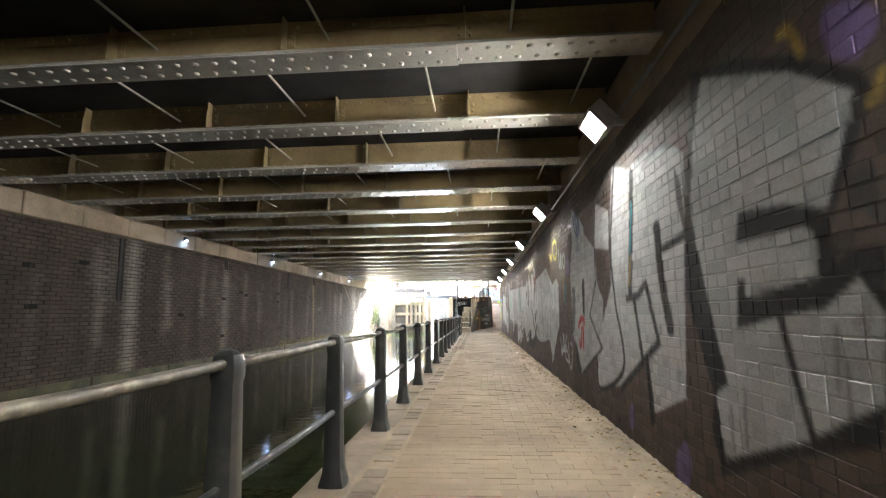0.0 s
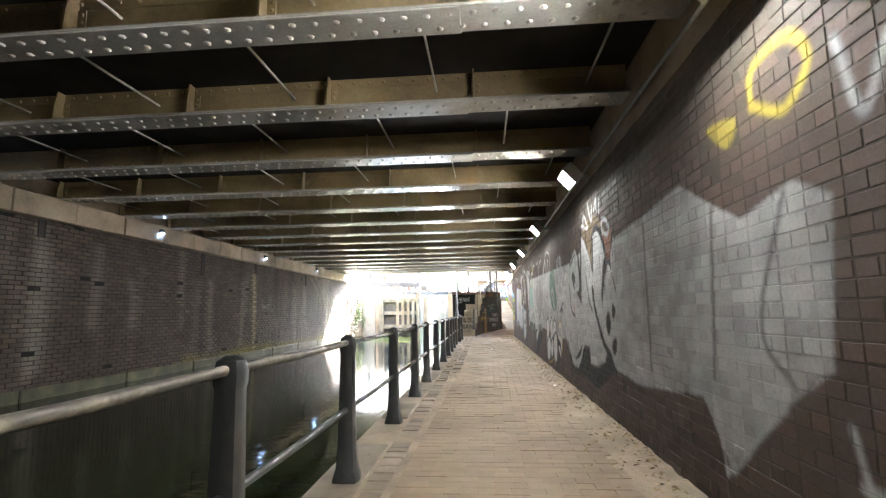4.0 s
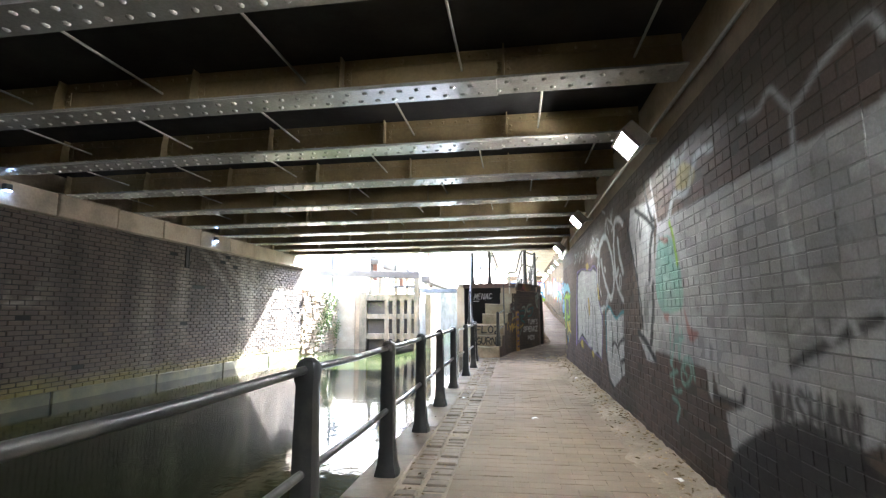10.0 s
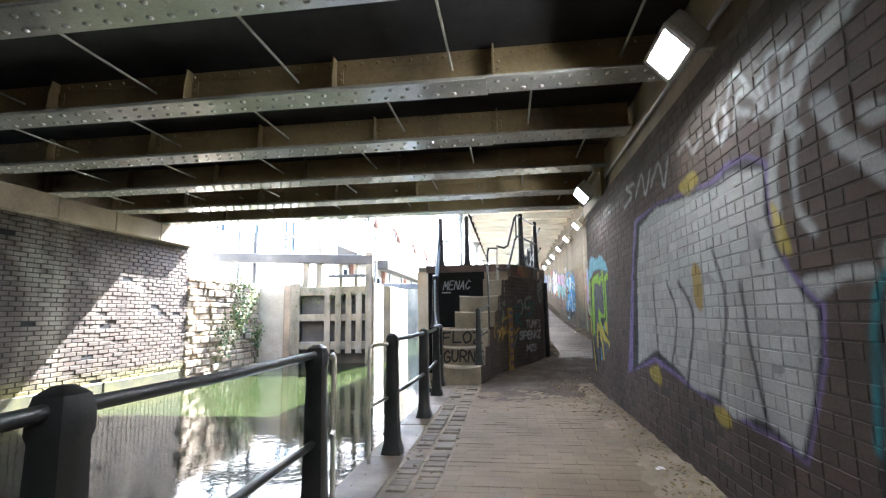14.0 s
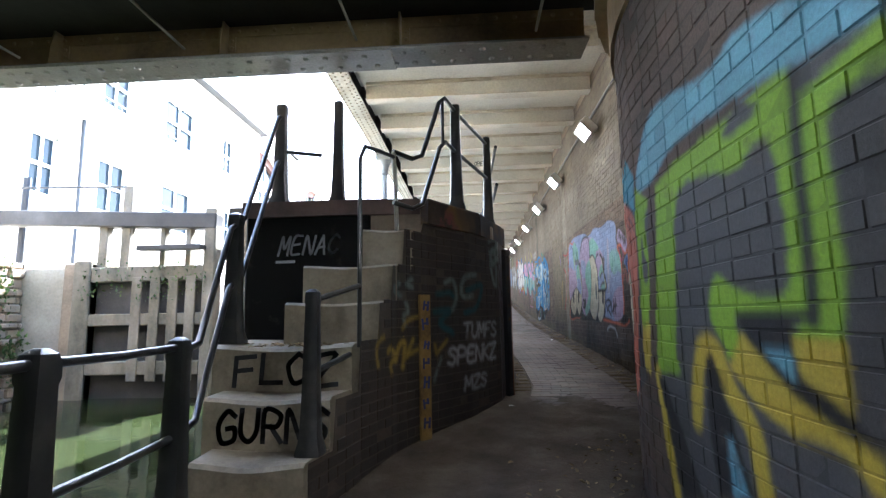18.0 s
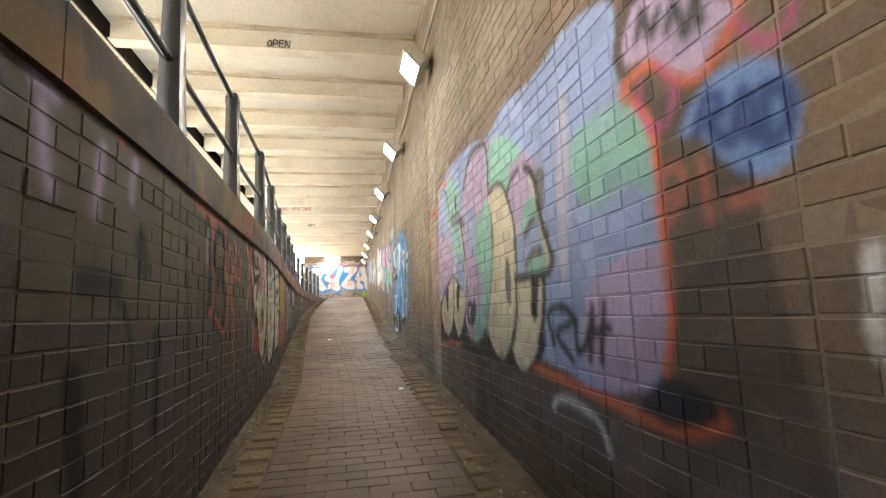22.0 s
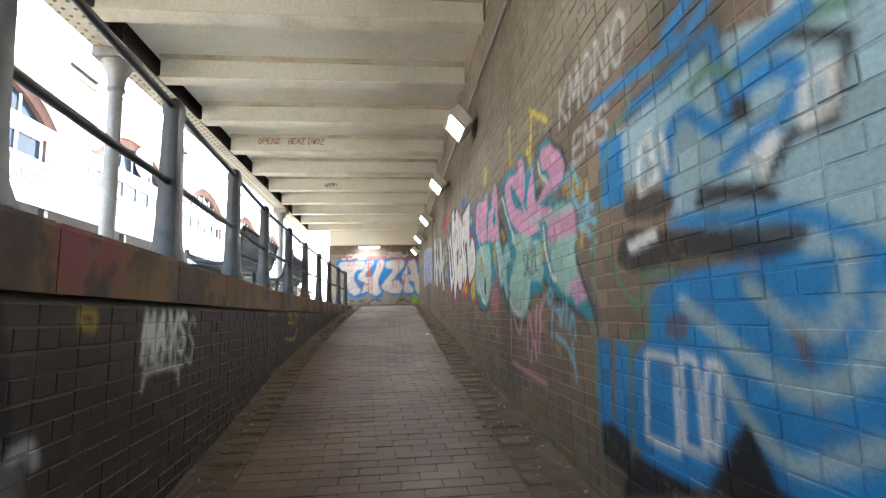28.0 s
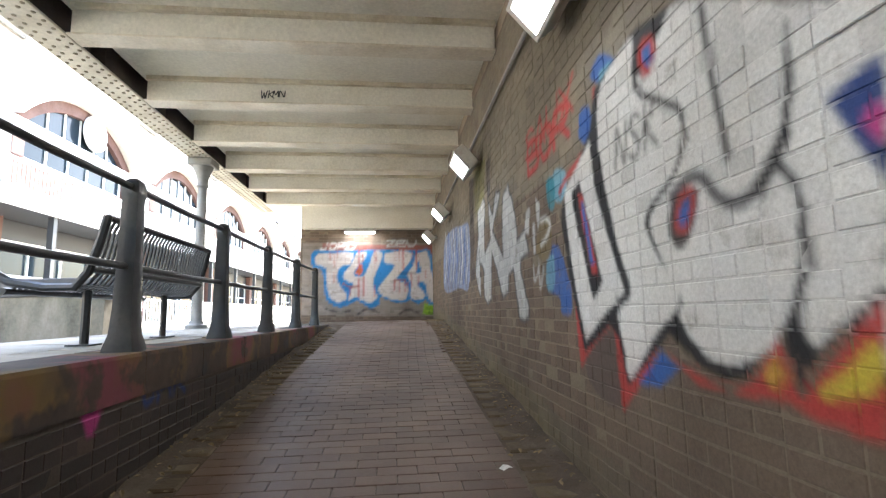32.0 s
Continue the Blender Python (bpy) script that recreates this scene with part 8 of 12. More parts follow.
CAN2.fill([(4.74, 1.47), (4.65, 1.46), (4.67, 1.36), (4.69, 1.27), (4.74, 1.24), (4.77, 1.27), (4.77, 1.38)], BLACK)
CAN2.stroke([(4.58, 1.47), (4.59, 1.34), (4.62, 1.24), (4.69, 1.13)], 0.05, BLACK)
CAN2.stroke([(4.69, 2.01), (4.63, 1.93), (4.6, 1.82), (4.55, 1.68), (4.52, 1.59), (4.52, 1.52)], 0.05, EYE)
CAN2.stroke([(4.76, 2.08), (4.68, 2.04), (4.61, 1.94), (4.59, 1.82), (4.54, 1.7), (4.48, 1.59), (4.46, 1.54), (4.49, 1.5), (4.56, 1.48), (4.72, 1.48), (5.01, 1.49)], 0.05, BLACK)
CAN2.stroke([(5.07, 2), (5, 2.07), (4.86, 2.1)], 0.039, BLACK)
CAN2.stroke([(4.99, 1.49), (5.02, 1.28), (5.11, 1.11)], 0.039, BLACK)
CAN2.stroke([(7.46, 1.19), (7.47, 1.57), (7.43, 2.08), (7.38, 2.42), (7.18, 2.6), (6.93, 2.57), (6.71, 2.58)], 0.039, ORANGE)
CAN2.stroke([(7.47, 1.19), (7.56, 1.07), (7.29, 1), (6.85, 1.04), (6.6, 1.03)], 0.039, ORANGE)
CAN2.fill([(7.46, 1.19), (7.35, 1.37), (6.3, 1.42), (6.31, 1.27), (6.3, 1.13), (6.57, 1.04), (6.89, 1.04), (7.42, 1.01)], BLACK)
CAN2.fill([(7.32, 2.45), (7.14, 2.6), (6.94, 2.55), (6.76, 2.56), (6.62, 2.53), (6.41, 2.39), (6.37, 2.23), (6.4, 2.17), (6.33, 2.03), (6.28, 1.83), (6.23, 1.66), (6.21, 1.55), (6.24, 1.43), (6.48, 1.52), (6.72, 1.64), (7.01, 1.58), (7.4, 1.4), (7.47, 1.68)], PERI)
CAN2.fill([(6.83, 2.55), (6.65, 2.56), (6.41, 2.39), (6.38, 2.22), (6.42, 2.14), (6.58, 2.17), (6.73, 2.14), (6.81, 2.03), (6.88, 2.16), (6.91, 2.39)], MINT)
CAN2.fill([(7.39, 2.09), (6.84, 2), (6.72, 1.94), (6.65, 1.75), (6.7, 1.65), (7.01, 1.58), (7.37, 1.42), (7.44, 1.62)], LILAC)
CAN2.fill([(6.6, 2.05), (6.42, 2.07), (6.36, 2.03), (6.31, 1.84), (6.37, 1.78), (6.48, 1.82), (6.64, 1.8)], MINT)
CAN2.fill([(6.7, 2.2), (6.45, 2.19), (6.35, 2.16), (6.22, 2.04), (6.2, 1.97), (6.32, 2.04), (6.53, 2.09), (6.72, 2.1)], GREY, alpha=0.8)
CAN2.fill([(6.54, 2.37), (6.47, 2.35), (6.48, 2.19), (6.54, 2.21)], BLACK, curved=False)
CAN2.stroke([(6.38, 2.04), (6.33, 1.9), (6.27, 1.74), (6.24, 1.59), (6.26, 1.49), (6.3, 1.46)], 0.039, EYE)
CAN2.stroke([(6.35, 2.11), (6.32, 2.01), (6.26, 1.84), (6.21, 1.67), (6.2, 1.55), (6.22, 1.45), (6.27, 1.43), (6.48, 1.52), (6.71, 1.63), (7.02, 1.56), (7.4, 1.39)], 0.035, BLACK)
CAN2.stroke([(6.77, 2.02), (6.67, 1.84), (6.64, 1.71), (6.68, 1.63)], 0.026, EYE)
CAN2.stroke([(7.13, 2.49), (7, 2.52), (6.86, 2.41), (6.78, 2.18)], 0.026, GREY)
CAN2.stroke([(6.74, 2.3), (6.76, 2.11), (6.81, 2.03)], 0.026, EYE)
CAN2.fill([(7.35, 1.37), (7.02, 1.53), (6.73, 1.63), (6.75, 1.42), (6.79, 1.27), (6.91, 1.15), (7.03, 1.09), (7.21, 1.11), (7.33, 1.21)], EYE)
CAN2.fill([(6.7, 1.6), (6.51, 1.52), (6.29, 1.45), (6.32, 1.32), (6.42, 1.19), (6.54, 1.11), (6.64, 1.09), (6.75, 1.17), (6.78, 1.29)], EYE)
CAN2.fill([(7.11, 1.5), (7.04, 1.55), (6.99, 1.52), (7.02, 1.36), (7.07, 1.31), (7.12, 1.37)], BLACK)
CAN2.fill([(6.6, 1.53), (6.49, 1.54), (6.51, 1.39), (6.56, 1.32), (6.62, 1.3), (6.63, 1.39)], BLACK)
CAN2.stroke([(6.72, 1.62), (6.74, 1.42), (6.79, 1.27), (6.72, 1.16), (6.63, 1.08)], 0.033, BLACK)
CAN2.fill([(6.27, 1.42), (6.21, 1.45), (6.19, 1.55), (6.22, 1.68), (6.21, 1.81), (6.16, 1.83), (6.04, 1.72), (6, 1.58), (5.93, 1.58), (5.96, 1.4), (6.12, 1.39), (6.24, 1.36), (6.32, 1.32)], LILAC)
CAN2.stroke([(6.12, 1.27), (6.07, 1.34), (6.1, 1.37), (6.17, 1.36), (6.22, 1.29), (6.18, 1.23), (6.08, 1.22)], 0.05, BLACK)
CAN2.stroke([(6.08, 1.21), (6.05, 1.32), (6, 1.36), (6, 1.3), (6.05, 1.24)], 0.05, BLACK)
CAN2.stroke([(5.97, 1.38), (6, 1.24)], 0.05, BLACK)
# the blue piece
CAN2.fill([(12.18, 1.52), (11.52, 1.24), (11.57, 0.96), (12.7, 0.91)], BLACK, curved=False)
CAN2.fill([(12.19, 2.31), (11.38, 2.13), (11.53, 1.16), (11.76, 1.31), (12.34, 1.45)], BLUE, curved=False)
CAN2.fill([(12.2, 2.27), (11.99, 2.68), (11.3, 2.64), (11.35, 2.09)], PALE2, curved=False)
CAN2.fill([(11.43, 2.66), (11.18, 2.68), (11.08, 2.77), (10.9, 2.78), (10.26, 2.33), (10.4, 1.35), (10.75, 1.23), (10.89, 1.29), (11.5, 1.22), (11.57, 1.42), (11.58, 1.71), (11.52, 2.11), (11.49, 2.49)], BLUE)
CAN2.fill([(11.28, 2.61), (10.93, 2.57), (10.66, 2.51), (10.6, 2.47), (10.67, 2.28), (10.75, 2.07), (10.77, 2.28), (10.9, 2.35), (10.98, 2.27), (11.16, 2.26), (11.32, 2.24), (11.42, 2.39)], PALE)
CAN2.fill([(10.61, 2.49), (10.44, 2.43), (10.53, 2.21), (10.51, 2.06), (10.55, 1.9), (10.54, 1.79), (10.48, 1.6), (10.38, 1.51), (10.39, 1.41), (10.49, 1.51), (10.57, 1.6), (10.63, 1.77), (10.63, 2.01), (10.61, 2.25)], PALE)
CAN2.fill([(10.42, 2.36), (10.26, 2.31), (10.29, 2.13), (10.39, 1.99), (10.52, 1.94), (10.58, 1.95), (10.57, 2.16)], PALE)
CAN2.stroke([(10.4, 2.43), (10.46, 2.33), (10.5, 2.23), (10.51, 2.06)], 0.07, BLUE)
CAN2.stroke([(10.58, 2.46), (10.62, 2.29), (10.61, 2.05), (10.64, 1.92)], 0.06, BLUE)
CAN2.stroke([(11.08, 2.75), (11.03, 2.58), (10.9, 2.47), (10.69, 2.51), (10.47, 2.45)], 0.06, BLUE)
CAN2.fill([(10.47, 2.15), (10.36, 2.14), (10.37, 2.01), (10.49, 2.03)], PALE2, curved=False)
CAN2.fill([(11.02, 2.2), (10.91, 2.3), (10.79, 2.3), (10.77, 2.23), (10.8, 2.1), (10.87, 1.99), (10.93, 1.93), (11.03, 1.94), (11.04, 2.06)], PALE)
CAN2.fill([(10.9, 2.26), (10.84, 2.26), (10.82, 2.21), (10.86, 2.19)], BLUE)
CAN2.fill([(10.93, 2.02), (10.87, 2.04), (10.85, 1.99), (10.9, 1.97)], BLUE)
CAN2.fill([(11.16, 2.53), (11.01, 2.49), (11.02, 2.41), (11.12, 2.36), (11.22, 2.44)], BLUE)
CAN2.stroke([(11.32, 2.38), (11.24, 2.29), (11.09, 2.2), (10.96, 2.24), (10.92, 2.34), (10.82, 2.33), (10.75, 2.26), (10.78, 2.11), (10.86, 1.95)], 0.035, BLACK)
CAN2.stroke([(11.31, 2.28), (11.18, 2.11), (11.05, 2), (11.04, 1.86)], 0.04, BLACK)
CAN2.stroke([(10.75, 2.05), (10.68, 1.95), (10.66, 1.86), (10.7, 1.8), (10.74, 1.71), (10.62, 1.58), (10.55, 1.5), (10.54, 1.43), (10.57, 1.3)], 0.05, BLACK)
CAN2.stroke([(11.25, 1.95), (11.06, 1.75), (10.92, 1.62), (10.9, 1.44), (10.92, 1.28)], 0.045, BLACK)
CAN2.stroke([(10.76, 1.71), (10.8, 1.6)], 0.039, BLACK)
CAN2.stroke([(11.11, 2.6), (10.99, 2.59), (10.92, 2.52), (10.93, 2.45)], 0.039, BLACK)
CAN2.fill([(10.55, 2.18), (10.28, 2.17), (10.29, 2.14), (10.55, 2.15)], BLACK, curved=False)
CAN2.fill([(10.59, 1.97), (10.53, 1.98), (10.31, 2), (10.31, 1.95), (10.52, 1.94), (10.59, 1.95)], BLACK, curved=False)
CAN2.fill([(10.6, 1.94), (10.56, 1.93), (10.56, 1.86), (10.6, 1.87)], BLACK, curved=False)
CAN2.fill([(10.56, 1.79), (10.5, 1.81), (10.33, 1.84), (10.34, 1.77), (10.42, 1.79), (10.51, 1.76), (10.56, 1.77)], BLACK, curved=False)
CAN2.fill([(10.35, 2.12), (10.29, 2.13), (10.31, 2), (10.39, 1.99)], BLACK, curved=False)
CAN2.stroke([(10.29, 2.11), (10.33, 2.09), (10.36, 1.97), (10.4, 1.94)], 0.05, BOTTLE)
CAN2.fill([(11.61, 1.19), (11.21, 1.22), (10.9, 1.28), (10.79, 1.21), (11.6, 0.93)], BLACK, curved=False)
CAN2.fill([(11.25, 1.71), (11.14, 1.63), (11.1, 1.44), (11.18, 1.29), (11.27, 1.29), (11.19, 1.45), (11.22, 1.58)], PALE, alpha=0.5)
CAN2.fill([(10.76, 1.71), (10.65, 1.59), (10.61, 1.51), (10.67, 1.37), (10.76, 1.3), (10.68, 1.45), (10.71, 1.59)], PALE, alpha=0.6)
CAN2.stroke([(10.96, 1.95), (10.89, 1.83), (10.74, 1.69), (10.65, 1.59), (10.63, 1.53)], 0.07, PALE)
CAN2.stroke([(11.38, 1.97), (11.32, 1.8), (11.25, 1.67), (11.21, 1.54), (11.33, 1.4), (11.42, 1.3), (11.49, 1.47), (11.48, 1.76), (11.38, 1.97)], 0.029, WHITE)
CAN2.stroke([(11.14, 1.75), (10.98, 1.6), (10.93, 1.48), (10.97, 1.34), (11.07, 1.26), (11.24, 1.26), (11.4, 1.26), (11.25, 1.44), (11.15, 1.61), (11.14, 1.75)], 0.029, WHITE)
CAN2.stroke([(10.8, 1.5), (10.74, 1.56), (10.71, 1.54), (10.73, 1.48), (10.76, 1.46), (10.8, 1.5)], 0.029, WHITE)
CAN2.stroke([(10.61, 1.56), (10.58, 1.52), (10.6, 1.44), (10.65, 1.34), (10.72, 1.27), (10.78, 1.29), (10.69, 1.36), (10.62, 1.46), (10.61, 1.56)], 0.029, WHITE)
CAN2.fill([(10.45, 1.78), (10.42, 1.78), (10.4, 1.64), (10.37, 1.57), (10.37, 1.55), (10.42, 1.59)], EYE, alpha=0.7)
CAN2.fill([(12.94, 2.64), (12.83, 2.65), (12.43, 2.74), (12.18, 2.67), (12.09, 2.65), (11.73, 2.46), (11.81, 1.92), (12.05, 2), (12.4, 2.12), (12.56, 2.17), (12.57, 2.31), (12.94, 2.43)], PALE)
CAN2.fill([(12.76, 1.92), (12.45, 1.98), (12.05, 1.98), (11.81, 1.92), (11.88, 1.45), (12.14, 1.36), (12.37, 1.45), (12.5, 1.27), (12.95, 1.26), (12.95, 1.61), (12.78, 1.76)], BLUE)
CAN2.fill([(12.96, 1.59), (12.63, 1.7), (12.33, 1.67), (12.37, 1.43), (12.5, 1.27), (12.95, 1.26)], BLUE, curved=False)
CAN2.fill([(13.29, 1.71), (13.15, 1.72), (13.18, 1.33), (13.33, 1.3)], BLUE, curved=False)
CAN2.fill([(13.1, 1.72), (12.97, 1.71), (13.02, 1.29), (13.15, 1.32)], BLUE, curved=False)
CAN2.fill([(13.35, 1.29), (13.18, 1.33), (13.02, 1.29), (13.04, 1.13), (13.35, 1.16)], BLACK, curved=False)
CAN2.fill([(13.12, 2.68), (12.88, 2.63), (12.91, 2.32), (13.14, 2.34)], BLUE, curved=False)
CAN2.fill([(12.9, 2.19), (12.53, 2.13), (12.24, 2.09), (12, 2.06), (12.02, 2), (12.17, 1.98), (12.48, 2.03), (12.83, 2.01), (13.02, 2.08)], BLACK, alpha=0.9)
CAN2.fill([(12.92, 2.14), (12.67, 2.17), (12.66, 2.12), (12.89, 2.09)], SILVER, curved=False)
CAN2.fill([(12.88, 2.35), (12.58, 2.29), (12.57, 2.21), (12.89, 2.24)], BLACK, alpha=0.8)
CAN2.stroke([(12.57, 2.31), (12.53, 2.48), (12.43, 2.53), (12.32, 2.44), (12.25, 2.4), (12.16, 2.47), (12.07, 2.49), (11.98, 2.46), (11.98, 2.39), (12.05, 2.34), (12.18, 2.32), (12.26, 2.28)], 0.06, BLUE)
CAN2.stroke([(12.56, 2.17), (12.24, 2.12), (12.03, 2.09), (11.91, 2.03), (11.81, 1.95)], 0.05, BLUE)
CAN2.stroke([(12.85, 2.7), (12.51, 2.7), (12.26, 2.73), (12.24, 2.58), (12.22, 2.46), (12.16, 2.42)], 0.07, BLACK, curved=False)
CAN2.stroke([(12.85, 2.7), (12.51, 2.7), (12.26, 2.73), (12.24, 2.58), (12.22, 2.46)], 0.045, BLUE, curved=False)
CAN2.stroke([(12.17, 2.54), (11.98, 2.55), (11.82, 2.45), (11.88, 2.28), (12, 2.29), (12.12, 2.18), (12.38, 2.24)], 0.035, BLACK, curved=False)
CAN2.stroke([(12.4, 2.2), (12.23, 2.19), (12.08, 2.15)], 0.04, BLACK)
CAN2.stroke([(12.75, 2.5), (12.66, 2.55), (12.64, 2.35), (12.78, 2.33), (12.75, 2.5)], 0.026, WHITE, curved=False)
CAN2.stroke([(12.58, 2.5), (12.56, 2.37)], 0.026, WHITE, curved=False)
CAN2.stroke([(11.95, 2.4), (11.86, 2.4), (11.88, 2.31), (11.96, 2.3), (11.95, 2.4)], 0.026, WHITE, curved=False)
CAN2.stroke([(12.17, 2.25), (12.06, 2.31), (12.11, 2.21)], 0.026, WHITE, curved=False)
CAN2.stroke([(12.2, 1.91), (12.11, 1.83), (12.03, 1.79), (11.95, 1.81), (11.91, 1.88), (11.89, 1.97)], 0.06, PALE, alpha=0.8)
CAN2.stroke([(12.54, 1.87), (12.39, 1.79), (12.23, 1.7), (12.07, 1.64), (11.94, 1.68), (11.85, 1.76), (11.82, 1.85)], 0.07, PALE, alpha=0.8)
CAN2.stroke([(12.39, 1.67), (12.24, 1.51), (12.1, 1.45), (11.87, 1.55)], 0.06, PALE, alpha=0.8)
CAN2.stroke([(12.82, 1.68), (12.62, 1.67), (12.65, 1.34), (12.87, 1.34), (12.82, 1.68)], 0.023, WHITE, curved=False)
CAN2.stroke([(12.58, 1.69), (12.5, 1.68), (12.49, 1.37), (12.61, 1.37), (12.58, 1.69)], 0.023, WHITE, curved=False)
CAN2.stroke([(12.43, 1.68), (12.37, 1.67), (12.43, 1.39), (12.47, 1.4), (12.46, 1.57), (12.43, 1.68)], 0.023, WHITE, curved=False)
CAN2.fill([(12.65, 1.82), (12.53, 1.83), (12.54, 1.75), (12.66, 1.75)], BROWN, alpha=0.8)
CAN2.fill([(12.08, 1.8), (12.03, 1.77), (12.02, 1.7), (12.07, 1.73)], BROWN, alpha=0.8)
CAN2.stroke([(13.33, 1.16), (13.33, 1.71), (13.26, 2.22), (12.99, 2.66), (12.81, 2.72), (12.78, 2.88), (12.58, 2.78), (12.49, 2.86), (12.37, 2.92)], 0.029, BOTTLE, curved=False)
CAN2.stroke([(13.11, 2.15), (13.02, 1.98), (12.85, 1.85), (12.79, 1.99), (12.59, 1.99)], 0.029, BOTTLE, curved=False)
CAN2.stroke([(13.01, 1.2), (12.94, 1.73), (12.8, 1.76), (12.76, 1.92)], 0.029, BOTTLE, curved=False)
CAN2.stroke([(12.39, 2.59), (12.29, 2.62), (12.17, 2.54), (11.98, 2.58), (11.81, 2.53)], 0.039, BOTTLE, curved=False)
CAN2.fill([(13, 1.24), (12.51, 1.25), (12.37, 1.43), (12.28, 1.53), (12.23, 1.45), (12.18, 1.35), (13.15, 1.01)], BLACK, curved=False)
CAN2.tag("KMONO", 13.65, 2.95, 0.23, SILVER, 0.02, way=-1, squash=0.61)
CAN2.tag("EMS", 13.46, 2.67, 0.16, SILVER, 0.018, way=-1, squash=0.82)
PALEWHITE2, GREEN2 = (0.50, 0.50, 0.52), (0.05, 0.20, 0.12)
CAN2.fill([(11.31, 2.6), (11.04, 2.56), (10.87, 2.54), (10.66, 2.49), (10.6, 2.47), (10.65, 2.18), (10.73, 2.08), (10.99, 2.15), (11.34, 2.24)], PALE2, patchy=0.3, alpha=0.7)
CAN2.stroke([(11.18, 2.4), (11.2, 2.55), (11, 2.56), (10.94, 2.49), (11.13, 2.47), (11.11, 2.33)], 0.09, BLUE)
CAN2.stroke([(10.91, 2.48), (10.77, 2.46), (10.69, 2.51), (10.66, 2.51)], 0.1, BLUE)
CAN2.stroke([(10.62, 2.48), (10.62, 2.26), (10.64, 2.06), (10.65, 1.92)], 0.12, BLUE)
CAN2.stroke([(10.41, 2.41), (10.49, 2.32), (10.53, 2.13), (10.53, 2.02)], 0.12, BLUE)
CAN2.stroke([(11.31, 2.43), (11.25, 2.2), (11.08, 2.03), (11.02, 1.98)], 0.06, BLACK)
CAN2.stroke([(11.22, 2.42), (11.11, 2.3), (11.01, 2.28), (10.93, 2.33), (10.83, 2.33), (10.76, 2.28), (10.79, 2.13), (10.85, 1.95)], 0.055, BLACK)
CAN2.stroke([(11.19, 2.59), (11.06, 2.64), (10.93, 2.55), (10.9, 2.48)], 0.05, BLACK)
CAN2.stroke([(11.27, 1.95), (11.11, 1.81), (10.97, 1.69), (10.9, 1.57), (10.91, 1.4), (10.95, 1.28)], 0.055, BLACK)
CAN2.stroke([(10.83, 1.58), (10.76, 1.74), (10.68, 1.85), (10.67, 2), (10.77, 2.09)], 0.06, BLACK)
CAN2.stroke([(10.69, 1.74), (10.6, 1.61), (10.55, 1.5), (10.56, 1.36)], 0.055, BLACK)
CAN2.stroke([(10.56, 2.19), (10.4, 2.17), (10.28, 2.19)], 0.045, BLACK)
CAN2.stroke([(11.3, 1.91), (11.17, 1.71), (11.21, 1.54), (11.39, 1.35), (11.5, 1.52), (11.42, 1.76), (11.3, 1.91)], 0.028, PALEWHITE2)
CAN2.stroke([(11.14, 1.77), (11.01, 1.65), (10.94, 1.5), (10.97, 1.32), (11.03, 1.29), (11.36, 1.27)], 0.028, PALEWHITE2)
CAN2.stroke([(11.14, 1.75), (11.23, 1.54), (11.38, 1.27)], 0.028, PALEWHITE2)
CAN2.stroke([(10.76, 1.55), (10.72, 1.57), (10.73, 1.51), (10.76, 1.47), (10.79, 1.49), (10.76, 1.55)], 0.03, PALEWHITE2)
CAN2.stroke([(10.61, 1.56), (10.59, 1.52), (10.67, 1.38), (10.78, 1.31), (10.72, 1.26), (10.63, 1.36), (10.59, 1.46)], 0.03, PALEWHITE2)
CAN2.stroke([(11.35, 2.01), (11.47, 1.71), (11.45, 1.52)], 0.022, PALEWHITE2)
CAN2.stroke([(10.93, 1.93), (10.78, 1.76), (10.69, 1.62), (10.69, 1.5), (10.76, 1.42)], 0.07, SKYBLUE, alpha=0.7)
CAN2.stroke([(10.53, 1.66), (10.5, 1.53), (10.43, 1.45), (10.4, 1.44)], 0.09, SKYBLUE, alpha=0.7)
CAN2.stroke([(11.14, 1.65), (11.13, 1.45), (11.31, 1.32)], 0.06, SKYBLUE, alpha=0.7)
CAN2.stroke([(13.17, 2.88), (12.38, 2.79), (12.1, 2.89)], 0.05, BLUE, curved=False)
CAN2.stroke([(12.49, 2.86), (12.3, 2.92), (11.8, 2.86), (11.92, 2.59), (12.15, 2.57)], 0.06, BLUE, curved=False)
CAN2.stroke([(11.56, 2.97), (11.55, 2.68), (11.43, 2.66)], 0.06, BLUE, curved=False)
CAN2.stroke([(11.19, 2.93), (11.22, 2.73)], 0.035, GREEN2, curved=False)
CAN2.stroke([(11.59, 2.79), (11.56, 2.97), (11.29, 2.86), (11.27, 2.71)], 0.04, GREEN2, curved=False)
CAN2.stroke([(10.92, 2.61), (10.92, 2.75), (11.03, 2.87)], 0.04, GREEN2, curved=False)
CAN2.stroke([(12.92, 0.71), (12.45, 1.03), (12.32, 1.25)], 0.035, GREEN2, curved=False)
CAN2.stroke([(11.64, 1.36), (11.6, 1.22), (11.46, 1.05)], 0.04, GREEN2, curved=False)
CAN2.stroke([(10.32, 2.1), (10.37, 1.98), (10.33, 1.93)], 0.05, GREEN2, curved=False)
CAN2.fill([(12.93, 1.04), (12.82, 0.92), (12.23, 0.96), (12.13, 1.31), (12.2, 1.3), (12.28, 1.01), (12.68, 1.02)], PALE2, curved=False)
CAN2.stroke([(11.44, 1.01), (11.34, 1.09), (11.4, 1.01)], 0.04, PALE2, curved=False)
